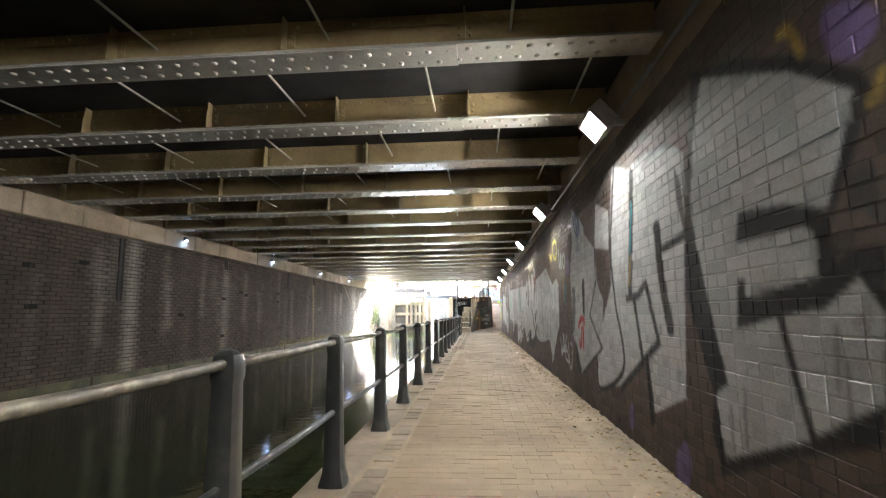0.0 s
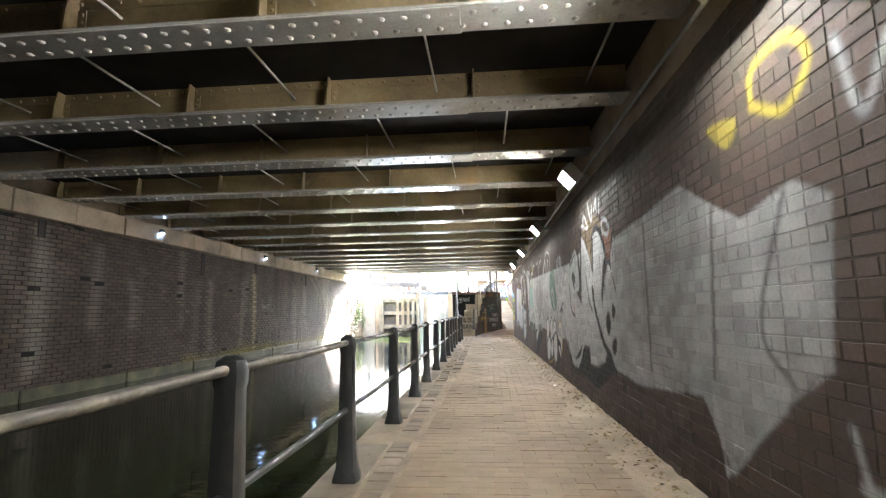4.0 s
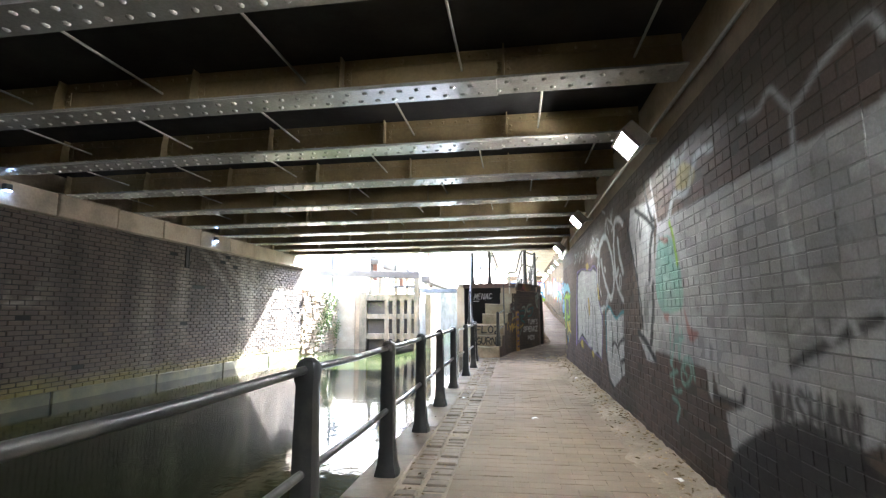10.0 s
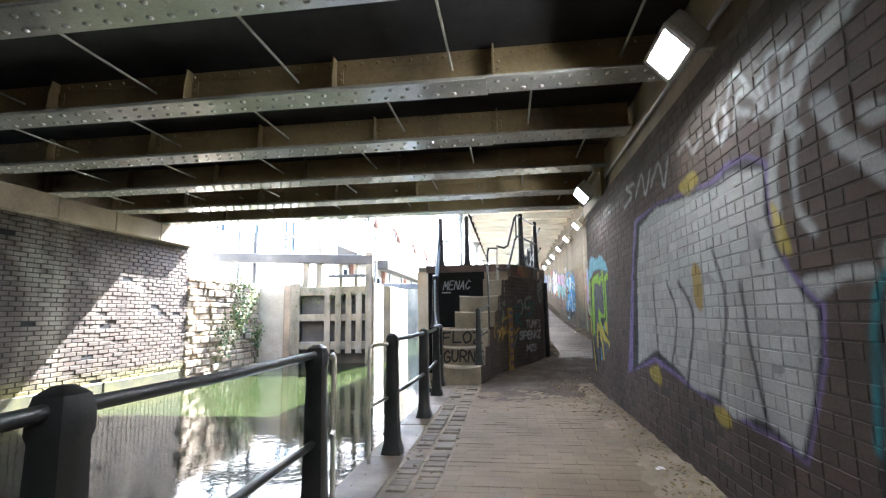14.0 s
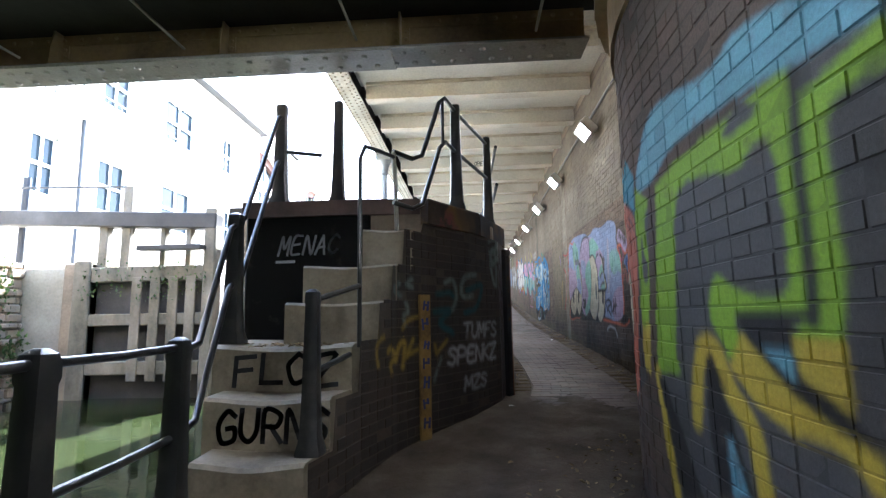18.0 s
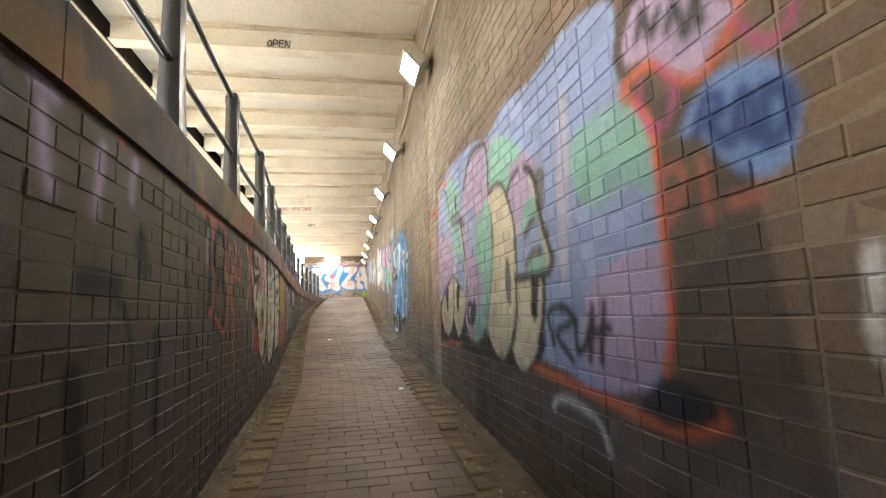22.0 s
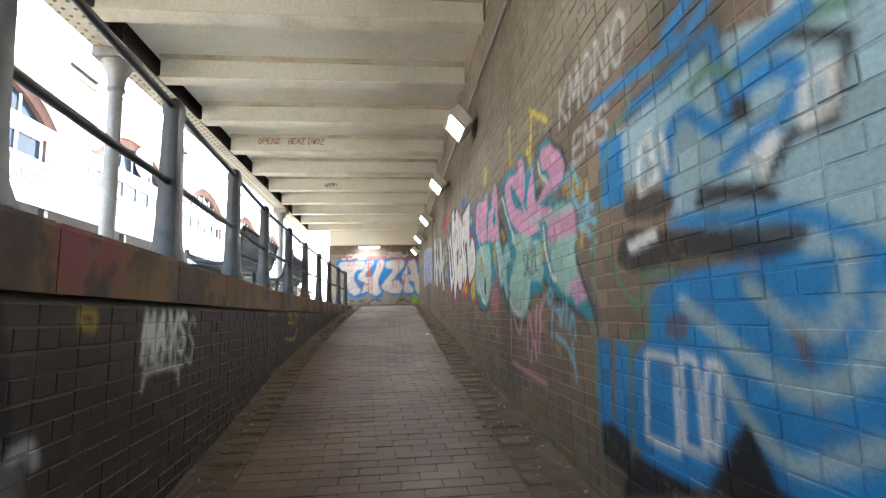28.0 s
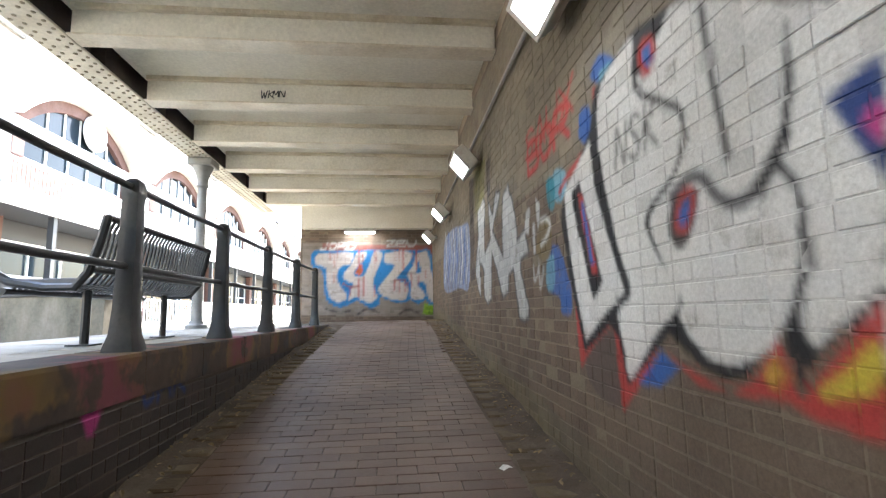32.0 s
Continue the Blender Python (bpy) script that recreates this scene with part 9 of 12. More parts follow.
# pink and mint letters edged in teal
CAN2.fill([(15.27, 3), (15.09, 3.08), (14.85, 3.07), (14.65, 3), (14.59, 3.11), (14.43, 3.02), (14.39, 2.89), (14.2, 2.96), (14.18, 2.8), (14.19, 2.63), (14, 2.64), (13.9, 2.69), (14.03, 2.75), (14.11, 2.85), (14.09, 2.98), (13.99, 3), (13.86, 2.97), (13.8, 3.01), (13.8, 2.91), (13.65, 2.83), (13.58, 2.72), (13.6, 2.65), (13.67, 2.6), (13.86, 2.58), (13.98, 2.57), (13.71, 2.53), (13.54, 2.49), (13.47, 2.42), (13.47, 2.31), (13.51, 2.23), (13.5, 2.13), (13.45, 2.04), (13.38, 1.94), (13.32, 1.86), (13.3, 1.8), (13.43, 1.81), (13.54, 1.83), (13.68, 1.9), (13.78, 1.93), (13.92, 1.97), (14.08, 2.05), (14.13, 2.13), (14.14, 1.99), (14.42, 1.98), (14.49, 1.89), (14.63, 1.8), (14.97, 1.82), (15.23, 1.94), (15.25, 2.16), (15.04, 2.47)], TEAL2, curved=False)
CAN2.fill([(15.11, 2.94), (14.95, 3.02), (14.66, 2.97), (14.6, 3.06), (14.46, 3), (14.47, 2.78), (14.52, 2.69), (14.39, 2.54), (14.44, 2.42), (14.7, 2.5), (14.96, 2.66)], ROSEPINK)
CAN2.fill([(14.94, 2.5), (14.43, 2.44), (14.33, 2.37), (14.14, 2.33), (14.14, 2.08), (14.41, 2.08), (14.49, 1.93), (14.66, 1.84), (14.96, 1.87), (15.12, 2.02), (14.99, 2.2), (14.8, 2.34)], MINT2)
CAN2.fill([(14.91, 2.94), (14.75, 2.85), (14.53, 2.66), (14.6, 2.65), (14.81, 2.75)], TEAL2)
CAN2.fill([(14.05, 2.93), (13.94, 2.94), (13.83, 2.92), (13.67, 2.81), (13.61, 2.72), (13.63, 2.65), (13.73, 2.62), (13.89, 2.62), (14.01, 2.6), (14.24, 2.62), (13.98, 2.68), (13.89, 2.7), (13.91, 2.76), (14.02, 2.82)], ROSEPINK)
CAN2.fill([(14.42, 2.73), (14.22, 2.9), (14.23, 2.62), (13.87, 2.51), (13.49, 2.43), (13.48, 2.34), (13.5, 2.28), (13.98, 2.31), (14.04, 2.42), (14.41, 2.41)], ROSEPINK, curved=False)
CAN2.fill([(13.91, 2.49), (13.72, 2.51), (13.54, 2.47), (13.48, 2.43), (13.88, 2.45)], MINT2, curved=False)
CAN2.fill([(13.98, 2.3), (13.5, 2.28), (13.53, 2.2), (13.51, 2.12), (13.46, 2.03), (13.6, 1.99), (13.67, 1.94), (13.8, 1.99), (13.94, 2.09), (13.99, 2.22)], MINT2)
CAN2.fill([(14.36, 2.56), (13.92, 2.47), (13.89, 2.42), (14.32, 2.47)], MINT2, alpha=0.5)
CAN2.stroke([(13.64, 1.99), (13.47, 2.03)], 0.039, ROSEPINK, curved=False)
CAN2.stroke([(13.6, 1.95), (13.43, 1.99)], 0.039, ROSEPINK, curved=False)
CAN2.stroke([(13.55, 1.91), (13.39, 1.95)], 0.039, ROSEPINK, curved=False)
CAN2.fill([(14.16, 2.47), (13.99, 2.45), (13.98, 2.3), (13.94, 2.17), (13.85, 2.03), (13.95, 2.05), (14.08, 2.17), (14.09, 2.35)], TEAL2)
CAN2.fill([(14.18, 2.72), (14.04, 2.7), (14.09, 2.64), (14.19, 2.63)], SOOT)
CAN2.fill([(14.09, 2.35), (14.05, 2.34), (14.06, 2.19), (14.11, 2.21)], GOLD)
CAN2.stroke([(14.06, 2.41), (14.03, 2.25), (13.94, 2.09), (13.85, 2.05)], 0.029, WHITE)
CAN2.stroke([(15.23, 2.91), (15.01, 2.64), (14.82, 2.43)], 0.026, WHITE)
CAN2.stroke([(15.12, 1.98), (14.88, 1.85), (14.65, 1.84)], 0.029, WHITE)
CAN2.stroke([(14.1, 2.88), (14.05, 2.78), (13.93, 2.7)], 0.029, WHITE)
CAN2.stroke([(13.86, 2.97), (13.8, 3.01), (13.79, 2.91), (13.65, 2.83), (13.58, 2.72), (13.59, 2.65)], 0.033, SOOT)
CAN2.stroke([(13.5, 2.13), (13.45, 2.04), (13.38, 1.94), (13.32, 1.86), (13.3, 1.8)], 0.039, SOOT)
CAN2.stroke([(15.25, 2.16), (15.23, 1.94), (14.97, 1.81), (14.62, 1.79), (14.48, 1.9)], 0.033, SOOT)
CAN2.stroke([(14.08, 2.05), (13.93, 1.96), (13.68, 1.89), (13.43, 1.8)], 0.033, SOOT)
CAN2.tag("SKZL", 14.61, 2.14, 0.17, SOOT, 0.022, way=-1, squash=0.46)
CAN2.stroke([(13.64, 2.55), (13.57, 2.62), (13.57, 2.51), (13.48, 2.6), (13.49, 2.5)], 0.039, GOLD, curved=False)
CAN2.stroke([(13.43, 2.51), (13.38, 2.55), (13.4, 2.47)], 0.039, GOLD, curved=False)
CAN2.stroke([(13.32, 2.43), (13.29, 2.51)], 0.039, GOLD, curved=False)
CAN2.stroke([(13.43, 2.18), (13.4, 2.26), (13.41, 2.32)], 0.039, GOLD, curved=False)
CAN2.stroke([(13.67, 2.62), (13.54, 2.63), (13.52, 2.5)], 0.036, SKYBLUE)
CAN2.stroke([(13.49, 2.67), (13.41, 2.54)], 0.036, SKYBLUE)
CAN2.stroke([(13.49, 2.5), (13.4, 2.39), (13.34, 2.42), (13.24, 2.38)], 0.036, SKYBLUE)
CAN2.stroke([(13.3, 2.47), (13.3, 2.39), (13.35, 2.33), (13.41, 2.32), (13.29, 2.24)], 0.036, SKYBLUE)
CAN2.stroke([(13.43, 2.31), (13.32, 2.33), (13.22, 2.3)], 0.036, SKYBLUE)
CAN2.stroke([(13.43, 2.18), (13.37, 2.01), (13.29, 1.88), (13.24, 1.81)], 0.04, GREY)
CAN2.fill([(13.31, 2.18), (13.29, 2.18), (13.27, 2.16), (13.3, 2.16)], SKYBLUE)
CAN2.fill([(13.25, 2.2), (13.23, 2.21), (13.22, 2.19), (13.24, 2.18)], SKYBLUE)
CAN2.stroke([(14.07, 1.95), (13.99, 2), (13.94, 1.95), (14.02, 1.91), (14.07, 1.95)], 0.033, SKYBLUE, alpha=0.8)
CAN2.stroke([(14, 1.7), (13.96, 1.87), (13.85, 1.86)], 0.033, SKYBLUE, alpha=0.8)
CAN2.stroke([(13.83, 1.88), (13.83, 1.77), (13.75, 1.9)], 0.033, SKYBLUE, alpha=0.8)
CAN2.stroke([(13.7, 1.9), (13.73, 1.77)], 0.033, SKYBLUE, alpha=0.8)
CAN2.stroke([(13.68, 1.74), (13.62, 1.83), (13.59, 1.71)], 0.033, SKYBLUE, alpha=0.8)
CAN2.stroke([(13.64, 1.67), (13.62, 1.47)], 0.033, SKYBLUE, alpha=0.8)
CAN2.stroke([(13.93, 1.71), (13.74, 1.65), (13.63, 1.54)], 0.033, SKYBLUE, alpha=0.8)
CAN2.stroke([(15.11, 1.5), (15.05, 1.89), (14.83, 1.69), (14.64, 1.95)], 0.036, PINK, alpha=0.7)
CAN2.stroke([(14.6, 1.58), (14.53, 1.85), (14.4, 1.61), (14.3, 1.9)], 0.036, PINK, alpha=0.7)
CAN2.stroke([(14.3, 1.58), (14.21, 1.86), (14.11, 1.95)], 0.036, PINK, alpha=0.7)
CAN2.stroke([(15.12, 1.44), (14.6, 1.4), (14.16, 1.38)], 0.036, PINK, alpha=0.7)
CAN2.stroke([(14.53, 1.49), (14.45, 1.65), (14.36, 1.53)], 0.036, PINK, alpha=0.7)
CAN2.stroke([(14.85, 3.43), (14.86, 3.12)], 0.05, YELLOW, curved=False, alpha=0.6)
CAN2.stroke([(14.2, 3.27), (14.29, 2.92), (14.34, 3.06)], 0.05, YELLOW, curved=False, alpha=0.6)
CAN2.stroke([(14.23, 3.32), (13.86, 3.09)], 0.05, YELLOW, curved=False, alpha=0.6)
CAN2.fill([(16.75, 2.93), (16.6, 3.18), (16.11, 3.12), (16.06, 3.22), (15.85, 3.1), (15.84, 2.96), (15.63, 3.11), (15.43, 3.1), (15.42, 2.91), (15.39, 2.72), (15.37, 2.57), (15.31, 2.47), (15.15, 2.51), (14.99, 2.41), (14.97, 2.29), (15.13, 2.23), (15.09, 2.03), (15.2, 1.94), (15.35, 2.08), (15.46, 2.04), (15.54, 2.25), (15.7, 2.14), (15.88, 2.15), (16.03, 1.96), (16.24, 1.89), (16.56, 1.93), (16.72, 2.13), (16.89, 2.14), (16.87, 2.59)], TEAL2, curved=False)
CAN2.fill([(16.64, 2.94), (16.5, 3.14), (16.12, 3.08), (15.97, 3.14), (15.88, 3.09), (15.93, 2.96), (16.02, 2.79), (16.01, 2.64), (16.35, 2.66), (16.52, 2.77)], ROSEPINK)
CAN2.fill([(16.54, 2.6), (16.05, 2.6), (15.88, 2.51), (15.85, 2.32), (15.95, 2.07), (16.16, 1.96), (16.38, 1.98), (16.53, 2.07), (16.77, 2.14), (16.78, 2.43)], MINT2)
CAN2.fill([(15.85, 2.87), (15.7, 2.94), (15.58, 3.09), (15.45, 3.09), (15.44, 2.9), (15.43, 2.68), (15.41, 2.54), (15.57, 2.58), (15.76, 2.58), (15.86, 2.63), (15.96, 2.6)], ROSEPINK)
CAN2.fill([(15.57, 2.56), (15.38, 2.5), (15.3, 2.38), (15.12, 2.47), (15, 2.37), (15.01, 2.32), (15.18, 2.23), (15.14, 2.04), (15.22, 2.01), (15.31, 2.13), (15.41, 2.12), (15.46, 2.22), (15.51, 2.41)], MINT2)
CAN2.fill([(15.68, 2.78), (15.54, 2.9), (15.54, 2.74), (15.62, 2.71)], TEAL2)
CAN2.fill([(15.66, 2.57), (15.6, 2.54), (15.57, 2.31), (15.62, 2.25), (15.69, 2.4)], GOLD)
CAN2.fill([(15.39, 2.81), (15.26, 2.69), (15.09, 2.5), (15.3, 2.47), (15.36, 2.61)], SOOT)
CAN2.fill([(15.3, 2.65), (15.21, 2.58), (15.16, 2.53), (15.27, 2.49), (15.32, 2.58)], GOLD, alpha=0.7)
CAN2.fill([(16.42, 2.51), (16.3, 2.46), (16.28, 2.31), (16.38, 2.35)], GOLD)
CAN2.stroke([(16.65, 2.87), (16.44, 2.65), (16.22, 2.45)], 0.023, WHITE)
CAN2.stroke([(15.53, 2.55), (15.5, 2.37), (15.42, 2.15)], 0.023, WHITE)
CAN2.stroke([(16.56, 2.2), (16.45, 2.04), (16.19, 1.95)], 0.023, WHITE)
CAN2.fill([(16.23, 2.24), (16.15, 2.24), (16.17, 2.07), (16.25, 2.07)], BLACK, curved=False)
CAN2.fill([(15.84, 2.07), (15.56, 2.25), (15.56, 1.91), (15.82, 1.84)], MAGENTA, alpha=0.45, patchy=0.5)
CAN2.stroke([(15.46, 2.03), (15.33, 2.07), (15.2, 1.93), (15.08, 2.03)], 0.033, SOOT)
CAN2.stroke([(16.78, 2.12), (16.56, 1.92), (16.22, 1.88), (16, 1.96)], 0.033, SOOT)
CAN2.stroke([(15.37, 2.39), (15.49, 2.32)], 0.026, PINK, curved=False)
CAN2.fill([(16.08, 3.32), (15.99, 3.45), (15.87, 3.33), (15.96, 3.2)], YELLOW, alpha=0.45)
# white letters with black edges over red and blue
CAN2.fill([(17.11, 3.26), (17.01, 3.38), (16.94, 3.08), (16.91, 2.95), (16.77, 2.91), (16.56, 2.65), (16.68, 2.66), (16.71, 2.59), (16.83, 2.79), (17.07, 2.87)], BLUE2, curved=False)
CAN2.fill([(17.04, 3.08), (16.95, 3.08), (16.95, 2.99), (17.03, 2.98)], SKYBLUE)
CAN2.fill([(17.78, 3.42), (17.6, 3.5), (17.49, 3.52), (17.47, 3.4), (17.56, 3.29)], BLUE2)
CAN2.fill([(17.22, 2.03), (16.94, 2.04), (16.88, 2.12), (16.83, 2.05), (16.99, 1.97), (17.19, 1.96)], RED)
CAN2.fill([(17.15, 2.2), (16.98, 2.28), (16.86, 2.3), (16.9, 2.18), (16.86, 2.1), (16.98, 2.04), (17.17, 2.06)], YELLOW)
CAN2.fill([(17.39, 2.15), (17.23, 2.13), (17.22, 2.04), (17.32, 1.9), (17.36, 1.98)], BLUE2)
CAN2.fill([(17.73, 2.2), (17.44, 2.35), (17.36, 2.3), (17.39, 2.1), (17.61, 2.09)], RED)
CAN2.fill([(17.7, 2.17), (17.55, 2.25), (17.49, 2.2), (17.6, 2.14)], YELLOW)
CAN2.fill([(17.8, 3.3), (17.42, 3.31), (17.02, 3.32), (17.07, 3.06), (17.16, 2.74), (17.03, 2.84), (16.89, 2.83), (16.78, 2.73), (16.73, 2.59), (16.73, 2.48), (16.8, 2.41), (16.87, 2.32), (17.35, 2.2), (17.47, 2.38), (17.66, 2.2), (17.81, 2.2), (17.66, 2.66)], BLACK, curved=False)
CAN2.fill([(17.72, 3.25), (17.42, 3.27), (17.05, 3.3), (17.12, 3.06), (17.2, 2.75), (17.17, 2.7), (17.03, 2.81), (16.9, 2.81), (16.82, 2.72), (16.77, 2.6), (16.76, 2.5), (16.84, 2.41), (16.9, 2.34), (17.32, 2.25), (17.36, 2.4), (17.41, 2.56), (17.41, 2.84), (17.57, 2.8), (17.46, 2.41), (17.69, 2.24), (17.74, 2.37), (17.62, 2.71), (17.69, 2.97)], WHITE, curved=False)
CAN2.fill([(17.56, 2.81), (17.41, 2.84), (17.42, 2.38), (17.47, 2.38)], BLACK, curved=False)
CAN2.stroke([(17.61, 3.2), (17.58, 3.08)], 0.026, SOOT)
CAN2.stroke([(17.08, 2.85), (16.89, 2.84), (16.76, 2.73), (16.71, 2.58), (16.72, 2.49)], 0.039, RED)
CAN2.stroke([(17.3, 2.21), (17.06, 2.27), (16.88, 2.32)], 0.039, RED)
CAN2.fill([(19.44, 2.41), (19.4, 2.07), (19.14, 2.23), (18.99, 2.31), (18.95, 2.12), (18.92, 1.93), (18.74, 2.08), (18.57, 2.25), (18.46, 2.18), (18.34, 2.12), (18.18, 2.13), (18.07, 2.19), (17.99, 2.3), (17.97, 2.26), (17.94, 2.15), (17.81, 2.28), (17.68, 2.4), (17.72, 2.09), (17.81, 2.1), (17.9, 2.11), (17.98, 2.14), (18.18, 2.12), (18.46, 2.19), (19.55, 2.78)], RED, curved=False)
CAN2.fill([(19.33, 2.11), (18.99, 2.29), (18.95, 2.11), (18.94, 1.95), (19.18, 1.96)], BROWN)
CAN2.fill([(18.77, 2.07), (18.57, 2.22), (18.46, 2.17), (18.59, 2.09)], BLUE2, curved=False)
CAN2.fill([(17.88, 2.17), (17.81, 2.23), (17.72, 2.31), (17.7, 2.26), (17.75, 2.19)], YELLOW)
CAN2.fill([(18.05, 2.2), (18, 2.25), (17.97, 2.21), (18.02, 2.16)], YELLOW, alpha=0.6)
CAN2.fill([(19.85, 2.76), (19.68, 2.78), (19.57, 2.66), (19.49, 2.5), (19.51, 2.36), (19.67, 2.37), (19.69, 2.46), (19.89, 2.53)], BLUE2, patchy=0.3)
CAN2.fill([(19.92, 2.69), (19.76, 2.73), (19.79, 2.52), (19.93, 2.53)], SKYBLUE, patchy=0.3)
CAN2.fill([(19.69, 3.25), (19.52, 3.22), (19.47, 3.13), (19.58, 3.04), (19.71, 3.09)], SKYBLUE, patchy=0.4)
CAN2.fill([(19.85, 3.23), (19.69, 3.21), (19.72, 3.03), (19.83, 3.06)], TEAL2, patchy=0.5)
CAN2.fill([(20.05, 2.99), (19.81, 2.95), (19.81, 2.76), (19.92, 2.71), (20.11, 2.77)], OCHRE, patchy=0.4)
CAN2.stroke([(20, 3), (19.88, 2.99), (19.81, 2.93), (19.9, 2.86), (20.01, 2.83)], 0.035, WHITE)
CAN2.shape([(22.73, 2.9), (22.47, 3.26), (22.48, 3.59), (22.2, 3.73), (21.99, 3.57), (22.11, 3.19), (22.08, 3.03), (21.74, 3.13), (21.83, 3.56), (21.61, 3.37), (21.44, 3.56), (21.25, 3.51), (21.37, 3.39), (21.58, 3.26), (21.63, 3.2), (21.2, 2.89), (21.18, 3.32), (21.12, 3.45), (20.92, 3.5), (20.77, 3.31), (20.67, 3.1), (20.66, 2.96), (20.42, 3.01), (20.34, 2.82), (20.57, 2.79), (20.58, 2.7), (20.38, 2.4), (20.4, 2.33), (20.52, 2.3), (20.67, 2.32), (20.82, 2.74), (21, 2.7), (21.02, 2.55), (21.26, 2.51), (21.47, 2.77), (21.71, 2.99), (21.79, 2.51), (22, 2.46), (22.19, 2.54), (22.16, 2.83), (22.33, 2.93)], SILVER, SLATE, 0.03, curved=False)
CAN2.shape([(22.73, 2.88), (22.42, 3.12), (22.39, 2.54), (22.56, 2.64)], SILVER, SLATE, 0.02, curved=False)
CAN2.fill([(20.43, 2.98), (20.38, 3.13), (20.29, 3.16), (20.25, 3.12), (20.31, 2.95)], SILVER, curved=False, patchy=0.3)
CAN2.fill([(20.11, 3.19), (20.01, 3.12), (20.03, 2.99), (20.08, 2.95), (20.11, 3.06)], SILVER, curved=False, patchy=0.3)
CAN2.fill([(20.21, 3.02), (20.15, 3.02), (20.15, 2.8), (20.2, 2.78)], SILVER, curved=False, patchy=0.3)
CAN2.stroke([(20.23, 2.7), (20.2, 2.6), (20.1, 2.66)], 0.035, SILVER, alpha=0.6)
CAN2.stroke([(20.09, 2.71), (20.07, 2.54), (19.99, 2.67)], 0.035, SILVER, alpha=0.6)
CAN2.fill([(26.31, 3.71), (25.04, 3.79), (23.88, 3.65), (23.16, 3.5), (23.29, 2.72), (24.23, 2.74), (26.46, 2.82)], PALEBLUE, patchy=0.45)
CAN2.stroke([(26.1, 3.9), (25.92, 3.36), (26.33, 2.96)], 0.06, WHITE, curved=False, alpha=0.8)
CAN2.stroke([(25.64, 3.84), (25.49, 3.32), (25.86, 2.93)], 0.06, BLUE2, curved=False, alpha=0.8)
CAN2.stroke([(25.23, 3.79), (25.09, 3.27), (25.44, 2.91)], 0.06, SILVER, curved=False, alpha=0.8)
CAN2.stroke([(24.86, 3.74), (24.73, 3.24), (25.05, 2.88)], 0.06, WHITE, curved=False, alpha=0.8)
CAN2.stroke([(24.51, 3.69), (24.4, 3.2), (24.7, 2.86)], 0.06, BLUE2, curved=False, alpha=0.8)
CAN2.stroke([(24.19, 3.65), (24.1, 3.17), (24.37, 2.84)], 0.06, SILVER, curved=False, alpha=0.8)
CAN2.stroke([(23.9, 3.61), (23.82, 3.14), (24.07, 2.82)], 0.06, WHITE, curved=False, alpha=0.8)
CAN2.stroke([(23.63, 3.58), (23.56, 3.11), (23.79, 2.8)], 0.06, BLUE2, curved=False, alpha=0.8)
CAN2.stroke([(23.38, 3.54), (23.31, 3.08), (23.54, 2.79)], 0.06, SILVER, curved=False, alpha=0.8)
CAN2.fill([(27.06, 3.41), (26.58, 3.43), (26.67, 2.9), (27.15, 2.89)], OCHRE, patchy=0.5)
CAN2.fill([(22.67, 4.16), (21.92, 4.07), (22.01, 3.66), (22.63, 3.53)], (0.20, 0.19, 0.07), curved=False, patchy=0.6)
CAN2.fill([(23.07, 4.12), (22.73, 4.08), (22.81, 2.79), (23.12, 2.76)], (0.06, 0.05, 0.042), curved=False, patchy=0.5)
CAN2.fill([(21.87, 4.01), (21.64, 3.98), (21.7, 3.61), (21.88, 3.57)], (0.05, 0.042, 0.036), curved=False, patchy=0.6)
CAN2.fill([(19.06, 3.57), (18.94, 3.63), (18.78, 3.51), (18.84, 3.43)], BLUE2)
CAN2.fill([(18.96, 3.54), (18.8, 3.52), (18.75, 3.39), (18.85, 3.32), (18.95, 3.39)], SKYBLUE)
CAN2.stroke([(19.6, 3.1), (19.5, 3.15), (19.08, 3.27), (19.03, 3.49)], 0.039, RED)
CAN2.fill([(19.23, 3.45), (19.1, 3.43), (19.1, 3.28), (19.23, 3.29)], BLUE2)
CAN2.fill([(19.62, 2.97), (19.11, 3.31), (19.03, 3.49), (18.8, 3.53), (18.61, 3.56), (18.29, 3.48), (17.6, 3.01), (17.68, 2.4), (17.86, 2.27), (17.94, 2.16), (17.97, 2.33), (18.1, 2.19), (18.21, 2.16), (18.36, 2.2), (18.5, 2.29), (18.86, 2.05), (18.92, 2.25), (19, 2.31), (19.33, 2.16), (19.49, 2.54)], BLACK, curved=False)
CAN2.fill([(19.52, 3.08), (19.12, 3.26), (19.09, 3), (18.96, 2.7), (18.84, 2.46), (18.99, 2.39), (19.31, 2.22), (19.38, 2.41), (19.47, 2.7), (19.52, 2.95)], WHITE, curved=False)
CAN2.fill([(18.98, 3.45), (18.8, 3.52), (18.62, 3.53), (18.65, 3.36), (18.61, 3.27), (18.46, 3.17), (18.35, 3.09), (18.33, 2.99), (18.41, 2.87), (18.62, 2.75), (18.55, 2.59), (18.42, 2.42), (18.6, 2.28), (18.83, 2.09), (18.87, 2.2), (18.91, 2.37), (18.78, 2.46), (18.89, 2.71), (18.98, 3.03), (19.02, 3.25)], WHITE)
